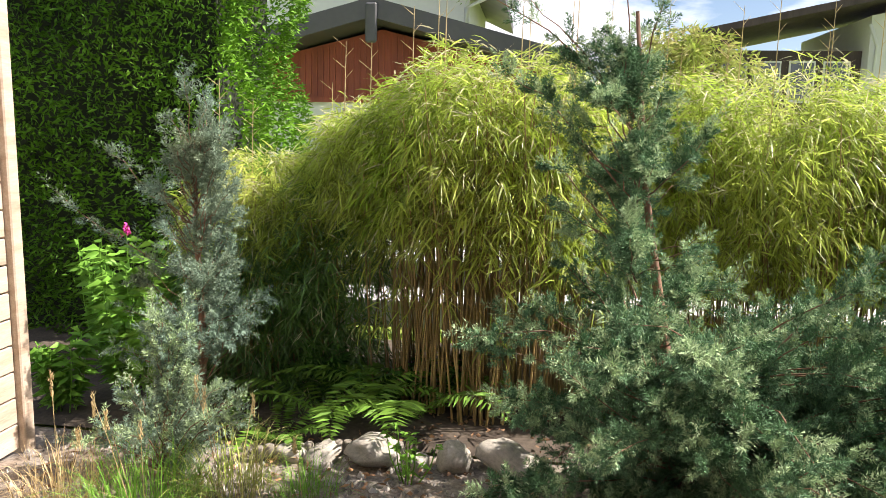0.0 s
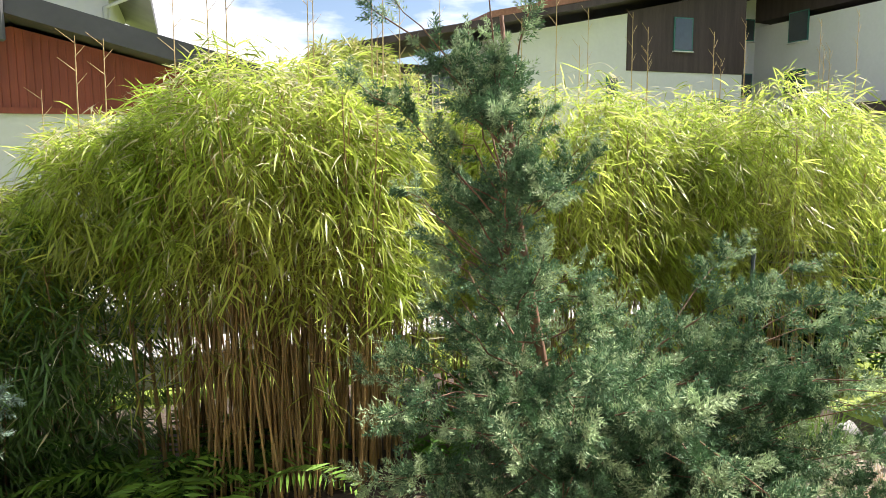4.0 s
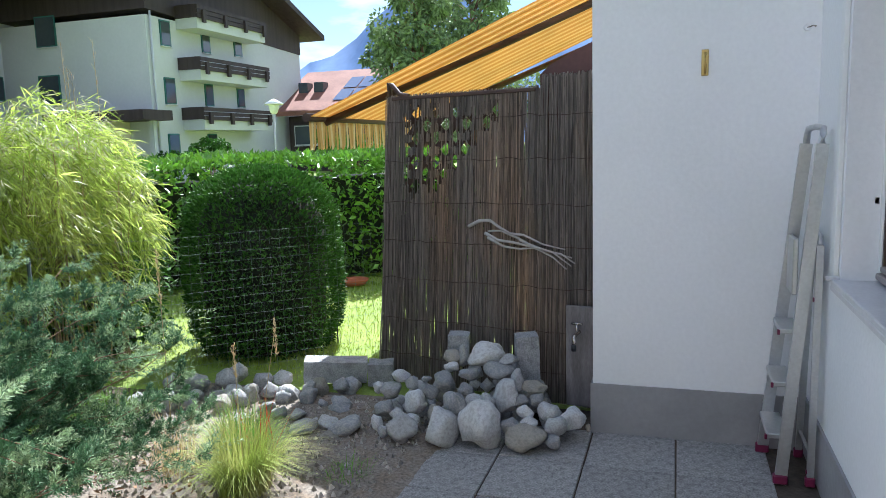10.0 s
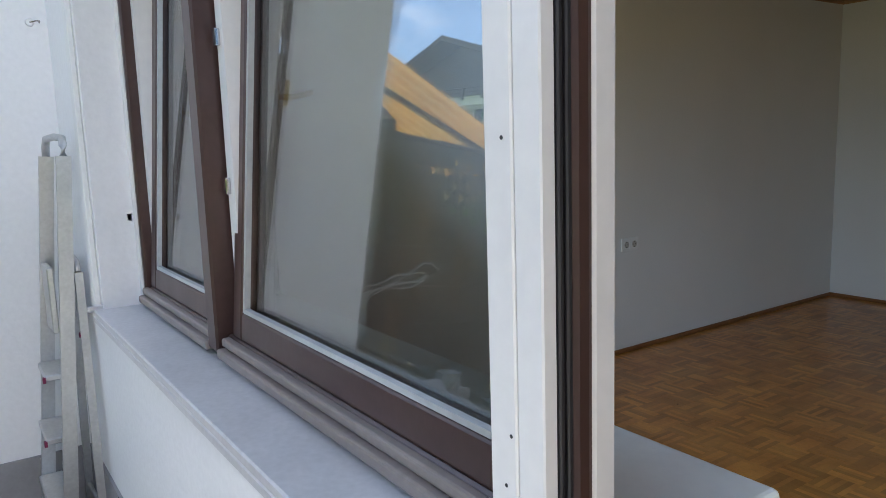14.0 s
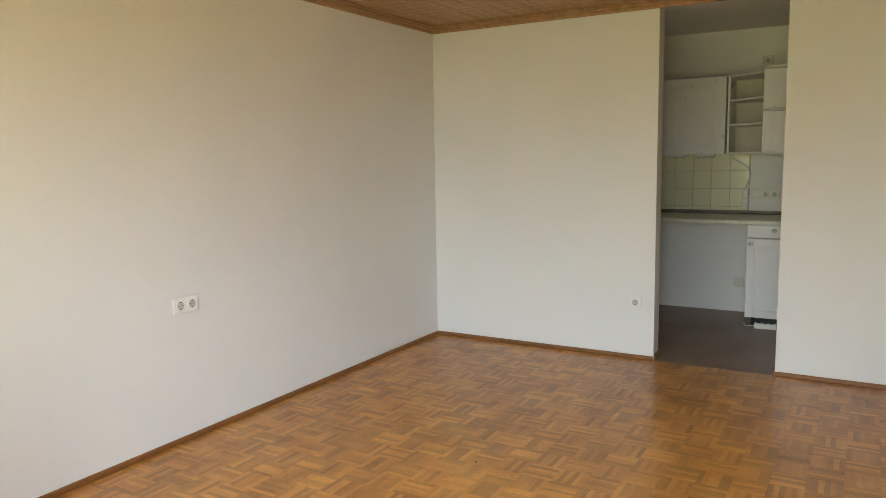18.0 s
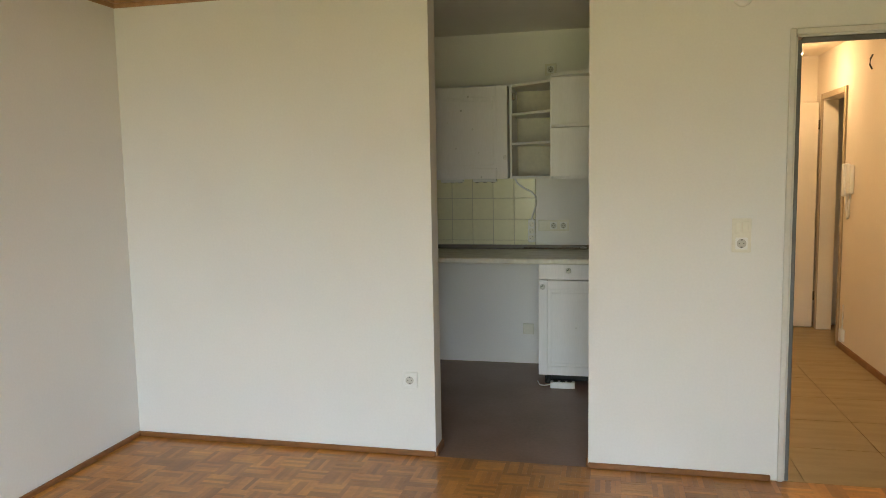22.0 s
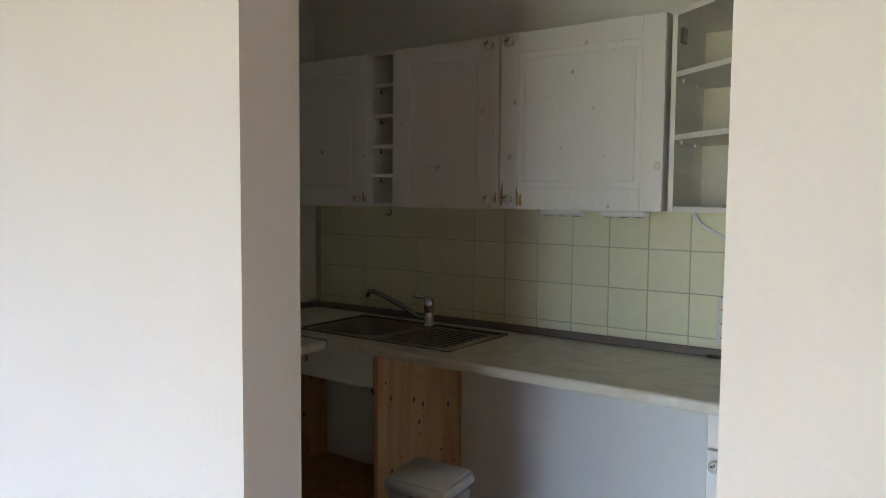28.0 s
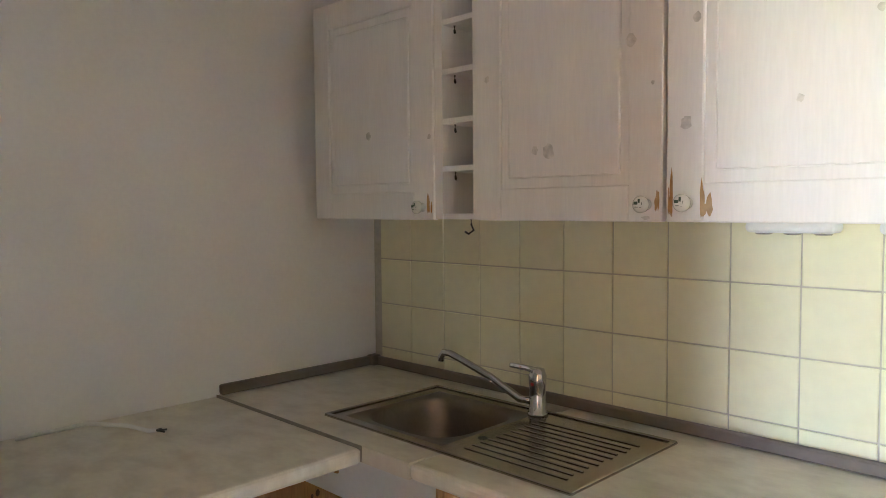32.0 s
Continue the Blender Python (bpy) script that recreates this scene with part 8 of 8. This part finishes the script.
for k in range(50):
    xx = -9.9 + k * 0.147
    top = GZT - 0.12 - abs(xx - GX) * 0.27
    part("cover_strip", boxes((xx, RY - 0.075, 2.27, xx + 0.03, RY - 0.0505, top)), M["timber_red"], rh)
part("base_beam", boxes((-9.95, RY - 0.11, 2.18, -2.55, RY - 0.051, 2.30)), M["timber_red"], rh)
for sgn in (1, -1):
    bm = bmesh.new()
    xb, zb = GX + sgn * 4.6, GZT - 4.6 * 0.265
    pro = [(GX, GZT), (xb, zb), (xb, zb + 0.42), (GX, GZT + 0.42)]
    lo = [bm.verts.new((x, RY - 1.2, z)) for x, z in pro]
    hi = [bm.verts.new((x, RY + 9, z)) for x, z in pro]
    bm.faces.new(lo), bm.faces.new(hi[::-1])
    for i in range(4):
        bm.faces.new((lo[i], hi[i], hi[(i + 1) % 4], lo[(i + 1) % 4]))
    part("roof", bm, M["fascia"], rh)
part("ridge_ornament", boxes((GX - 0.13, RY - 1.28, GZT - 0.55, GX + 0.13, RY - 1.201, GZT + 0.3), bevel=0.04), M["fascia"], rh)
wh = thing("white_house_behind", "white house with a dark roof behind the red gable", "house")
part("wall", boxes((-14, 34, -1, -5.3, 42, 7.6)), M["render_white"], wh)
bm = bmesh.new()
pro = [(-9.7, 9.15), (-4.0, 6.55), (-4.0, 6.95), (-9.7, 9.55)]
lo = [bm.verts.new((x, 32.6, z)) for x, z in pro]
hi = [bm.verts.new((x, 43, z)) for x, z in pro]
bm.faces.new(lo), bm.faces.new(hi[::-1])
for i in range(4):
    bm.faces.new((lo[i], hi[i], hi[(i + 1) % 4], lo[(i + 1) % 4]))
part("roof", bm, M["fascia"], wh)
bm = bmesh.new()
tube(bm, [(-5.4, 33.85, 0), (-5.4, 33.85, 6.2), (-4.3, 33.2, 6.6)], 0.09, 6)
part("downpipe", bm, M["render_white"], wh)

# ---- tiled house with solar panels ----
th = thing("tiled_house", "brown house with a red tiled roof and solar panels", "house")
part("wall", boxes((41.5, 24.0, -1, 58, 31.5, 3.6)), M["timber_dark"], th)
part("upper_wall", boxes((41.45, 23.9, 1.6, 58, 24.0, 3.4)), M["render_white"], th)
bm = bmesh.new()
vs = [bm.verts.new(v) for v in ((40.6, 32.5, 3.9), (40.6, 21.0, 3.9), (46.5, 21.0, 7.0), (46.5, 32.5, 7.0), (40.6, 32.5, 3.6), (40.6, 21.0, 3.6), (46.5, 21.0, 6.7), (46.5, 32.5, 6.7))]
for f in ((0, 1, 2, 3), (7, 6, 5, 4), (0, 4, 5, 1), (2, 6, 7, 3), (1, 5, 6, 2), (0, 3, 7, 4)):
    bm.faces.new([vs[i] for i in f])
part("roof", bm, M["roof_tile"], th)
for i in range(4):
    for j in range(2):
        q0, q1 = 0.2 + j * 0.3, 0.47 + j * 0.3
        bm = bmesh.new()
        y0, y1 = 28.3 - i * 1.1, 27.3 - i * 1.1
        f = [(40.6 + 5.9 * q, y, 3.96 + 3.1 * q) for q, y in ((q0, y0), (q0, y1), (q1, y1), (q1, y0))]
        bm.faces.new([bm.verts.new(v) for v in f])
        part("solar_panel", bm, M["solar"], th)
for i, yy in enumerate((31.2, 30.0)):
    bm = boxes((43.2, yy - 0.35, 5.25, 44.0, yy + 0.35, 5.95))
    part("roof_window", bm, M["dark_pane"], th)
for i in range(3):
    far_window(th, 41.44, 30.2 - i * 2.6, 1.7, 1.6, 1.2, "x", "render_white")

# ---- street lamp ----
sl = thing("street_lamp", "slim grey lamp post with a white hat-shaped shade", "street lamp", (23.6, 22.1, -0.4))
bm = bmesh.new()
tube(bm, [(-0.12, 0, 0), (0, 0, 3.3)], 0.045, 8, True, 0.035)
part("post", bm, M["sill_metal"], sl)
bm = bmesh.new()
disc_stack(bm, [(3.28, 0.10), (3.34, 0.16), (3.62, 0.22), (3.64, 0.22)], 14)
part("globe", bm, M["plastic_white"], sl)
bm = bmesh.new()
disc_stack(bm, [(3.645, 0.40), (3.68, 0.40), (3.86, 0.08), (3.88, 0.02)], 16)
part("hat", bm, M["plastic_white"], sl)


# ---- far trees and bushes ----
def tree(label, at, h, rx, n, L, W, trunk, seed, mat="tree_leaf", low=0.25, category="tree"):
    """A tapered trunk with limbs and a crown of leaf clumps with gaps."""
    r = random.Random(seed)
    e = thing(category if category == "tree" else "shrub", label, category, at)
    bm = bmesh.new()
    tube(bm, [(0, 0, 0), (0.02 * h * r.uniform(-1, 1), 0, h * 0.4), (0.03 * h * r.uniform(-1, 1), 0.01 * h, h * 0.9)], trunk, 7, True, trunk * 0.2)
    part("trunk", bm, M["bark"], e)
    bm = bmesh.new()
    clumps = []
    for k in range(max(26, int(h * 9))):
        q = r.uniform(low, 1.0)
        a = r.uniform(0, 6.28)
        rr_ = rx * (1.05 - abs(q - 0.5) * 1.2) * math.sqrt(r.random()) * 1.1
        c = Vector((math.cos(a) * rr_, math.sin(a) * rr_, h * q))
        clumps.append((c, r.uniform(0.16, 0.34) * rx * (0.75 if q > 0.8 else 1)))
        tube(bm, [(0, 0, max(0.1, h * q - rr_ * 0.9)), (c.x * 0.5, c.y * 0.5, h * q - rr_ * 0.3), c], trunk * 0.28, 5, False, trunk * 0.06)
    tagged(part("branchwork", bm, M["bark"], e), kind="stuff")
    P, D = [], []
    per = n // len(clumps)
    for c, s in clumps:
        v = rng.normal(size=(per, 3))
        v = unit(v) * (rng.uniform(0.2, 1, (per, 1)) ** 0.5) * s
        P.append(np.array(c) + v * np.array([1, 1, 0.85]))
        D.append(v + rng.normal(size=(per, 3)) * s * 0.5 + np.array([0, 0, -0.2 * s]))
    leaves("foliage", e, M[mat], np.concatenate(P), np.concatenate(D), rng.uniform(0.7, 1.3, per * len(clumps)) * L, rng.uniform(0.7, 1.3, per * len(clumps)) * W, 0.2, 0.2)
    return e


tree("tall grey-green poplar-like tree with a loose crown", (24.5, 15.8, -0.4), 8.2, 2.1, 9000, 0.22, 0.12, 0.16, 3)
tree("tall grey-green poplar-like tree with a loose crown", (27.5, 14.6, -0.4), 9.4, 2.4, 9000, 0.22, 0.12, 0.18, 5)
tree("tall grey-green poplar-like tree with a loose crown", (26.5, 18.0, -0.4), 6.6, 1.6, 6000, 0.22, 0.12, 0.14, 8)
tree("round feathery willow tree behind the bamboo", (2.0, 29.5, -0.4), 5.0, 2.2, 9000, 0.30, 0.05, 0.14, 11, "tuft", 0.2)
tree("round feathery willow tree behind the bamboo", (0.2, 31.0, -0.4), 4.6, 1.9, 7000, 0.30, 0.05, 0.14, 12, "tuft", 0.2)
tree("small bright green shrub by the hedge", (21.6, 18.6, -0.4), 2.5, 0.9, 3500, 0.14, 0.10, 0.05, 14, "laurel", 0.1, "shrub")
tree("round dark green shrub at the white house", (25.6, 26.6, -0.4), 2.4, 1.15, 4500, 0.14, 0.09, 0.05, 15, "box_leaf", 0.1, "shrub")
tree("round dark green shrub at the white house", (25.6, 29.3, -0.4), 1.8, 1.0, 3000, 0.14, 0.09, 0.05, 16, "box_leaf", 0.1, "shrub")
tree("low yellow-green shrub before the tiled house", (28.5, 20.6, -0.4), 2.3, 1.7, 3500, 0.14, 0.10, 0.05, 17, "thuja", 0.1, "shrub")

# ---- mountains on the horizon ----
# distance haze is painted as the ridge's blue base colour
M["mountain"] = material("wooded_mountain_painted_haze", (0.11, 0.20, 0.40), 0.95, 0.12, 0.004, 0.03, 0.0, second=(0.16, 0.27, 0.48))
mt = thing("mountain", "wooded mountain ridge with blue haze in its colour", "mountain", (0, 0, 0))
bm = bmesh.new()
cols_ = []
for i in range(121):
    a = radians(20 + i * 0.9)                 # heading from +y towards +x
    d = 2200
    deg = 20 + i * 0.9
    hgt = 60 + 270 * min(1, max(0, (deg - 48) / 14)) + 310 * math.exp(-((deg - 71.5) / 4.6) ** 2) + 180 * math.exp(-((deg - 84) / 8.0) ** 2) + 45 * noise.noise(Vector((deg * 0.25, 0, 0))) + 16 * noise.noise(Vector((deg * 1.1, 3, 0)))
    col = []
    for j in range(9):
        q = j / 8
        dd = d + q * 700 + 60 * noise.noise(Vector((deg * 0.5, q * 4, 1)))
        col.append(bm.verts.new((math.sin(a) * dd, math.cos(a) * dd, -30 + (hgt + 30) * q ** 1.1)))
    cols_.append(col)
for c0, c1 in zip(cols_, cols_[1:]):
    for j in range(8):
        bm.faces.new((c0[j], c1[j], c1[j + 1], c0[j + 1])).smooth = True
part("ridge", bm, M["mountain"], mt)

# ---- parquet: basket-weave squares of six strips ----
SQ, NS = 0.138, 6
M["parquet_piece"] = material("oak_parquet_single_strip", (0.50, 0.225, 0.045), 0.32, 0.12, 5, 45, 0.04, second=(0.40, 0.165, 0.032), per_object=0.30, coat=0.15, blotch=(0.40, 0.66))
# darker copy of the oak: sheen that changes with grain direction, as colour
M["parquet_dark"] = material("oak_parquet_painted_sheen", (0.46, 0.20, 0.041), 0.32, 0.12, 5, 45, 0.04, second=(0.36, 0.147, 0.029), per_island=0.30, coat=0.15, blotch=(0.40, 0.66))
parquet = thing("floor", "oak mosaic parquet of basket-weave squares, worn and glossy", "floor", kind="structure")
rndp = random.Random(21)
sw = SQ / NS
strip_meshes = []
for turned in (False, True):
    w, h = (SQ - 0.0003, sw - 0.0002) if not turned else (sw - 0.0002, SQ - 0.0003)
    bm = boxes((-w / 2, -h / 2, -0.009, w / 2, h / 2, 0.0), bevel=0.0002)
    me = bpy.data.meshes.new("parquet_strip")
    bmesh.ops.recalc_face_normals(bm, faces=bm.faces[:])
    bm.to_mesh(me)
    bm.free()
    me.materials.append(M["parquet_piece"])
    strip_meshes.append(me)
verts, faces, dark = [], [], []
count = 0
nx, ny = int(-XR / SQ) + 1, int(YIN / SQ) + 1
for i in range(nx):
    for j in range(ny):
        turned = (i + j) % 2 == 1
        for k in range(NS):
            o = (k + 0.5) * sw
            cx, cy = (-(i + 0.5) * SQ, j * SQ + o) if not turned else (-i * SQ - o, (j + 0.5) * SQ)
            w, h = (SQ - 0.0003, sw - 0.0002) if not turned else (sw - 0.0002, SQ - 0.0003)
            x0, x1, y0, y1 = cx - w / 2, cx + w / 2, cy - h / 2, cy + h / 2
            x0, y1 = max(x0, XR), min(y1, YIN)
            if x1 - x0 < 0.004 or y1 - y0 < 0.004:
                continue
            dz = rndp.uniform(-0.0004, 0.0002)
            if -2.6 < cx < -1.6 and 3.05 < cy < 4.0 and count < 290:
                count += 1
                piece("parquet_strip", strip_meshes[1 if turned else 0], parquet, pose(cx, cy, dz))
                continue
            n = len(verts)
            b = 0.0002
            tx, ty = rndp.uniform(-0.0002, 0.0002), rndp.uniform(-0.0002, 0.0002)
            verts += [(x0, y0, -0.009), (x1, y0, -0.009), (x1, y1, -0.009), (x0, y1, -0.009),
                      (x0 + b, y0 + b, dz - tx), (x1 - b, y0 + b, dz + tx), (x1 - b, y1 - b, dz + ty), (x0 + b, y1 - b, dz - ty)]
            # turned squares take the darker copy, with every fifth square swapped
            dark += [int(turned != ((i * 7 + j * 13) % 5 == 0))] * 5
            faces += [(n + 4, n + 5, n + 6, n + 7), (n, n + 1, n + 5, n + 4), (n + 1, n + 2, n + 6, n + 5), (n + 2, n + 3, n + 7, n + 6), (n + 3, n, n + 4, n + 7)]
me = bpy.data.meshes.new("parquet_strips")
me.from_pydata(verts, [], faces)
me.materials.append(M["parquet"])
me.materials.append(M["parquet_dark"])
me.polygons.foreach_set("material_index", dark)
rest = new("parquet_strips", me)
rest.parent = parquet
tagged(rest, "", "", "", "stuff")
crumbs = bmesh.new()
for x, y, s in ((-1.42, 2.05, 0.006), (-1.9, 3.2, 0.004), (-1.2, 1.5, 0.004), (-2.4, 2.2, 0.004), (-0.8, 3.0, 0.005), (-1.7, 1.1, 0.004)):
    disc_stack(crumbs, [(0.0, s), (s * 0.5, s * 0.7)], 7, (x, y, 0.0005))
tagged(part("crumbs", crumbs, M["plastic_dark"]), "a few dark crumbs on the parquet floor", "crumbs", kind="stuff")
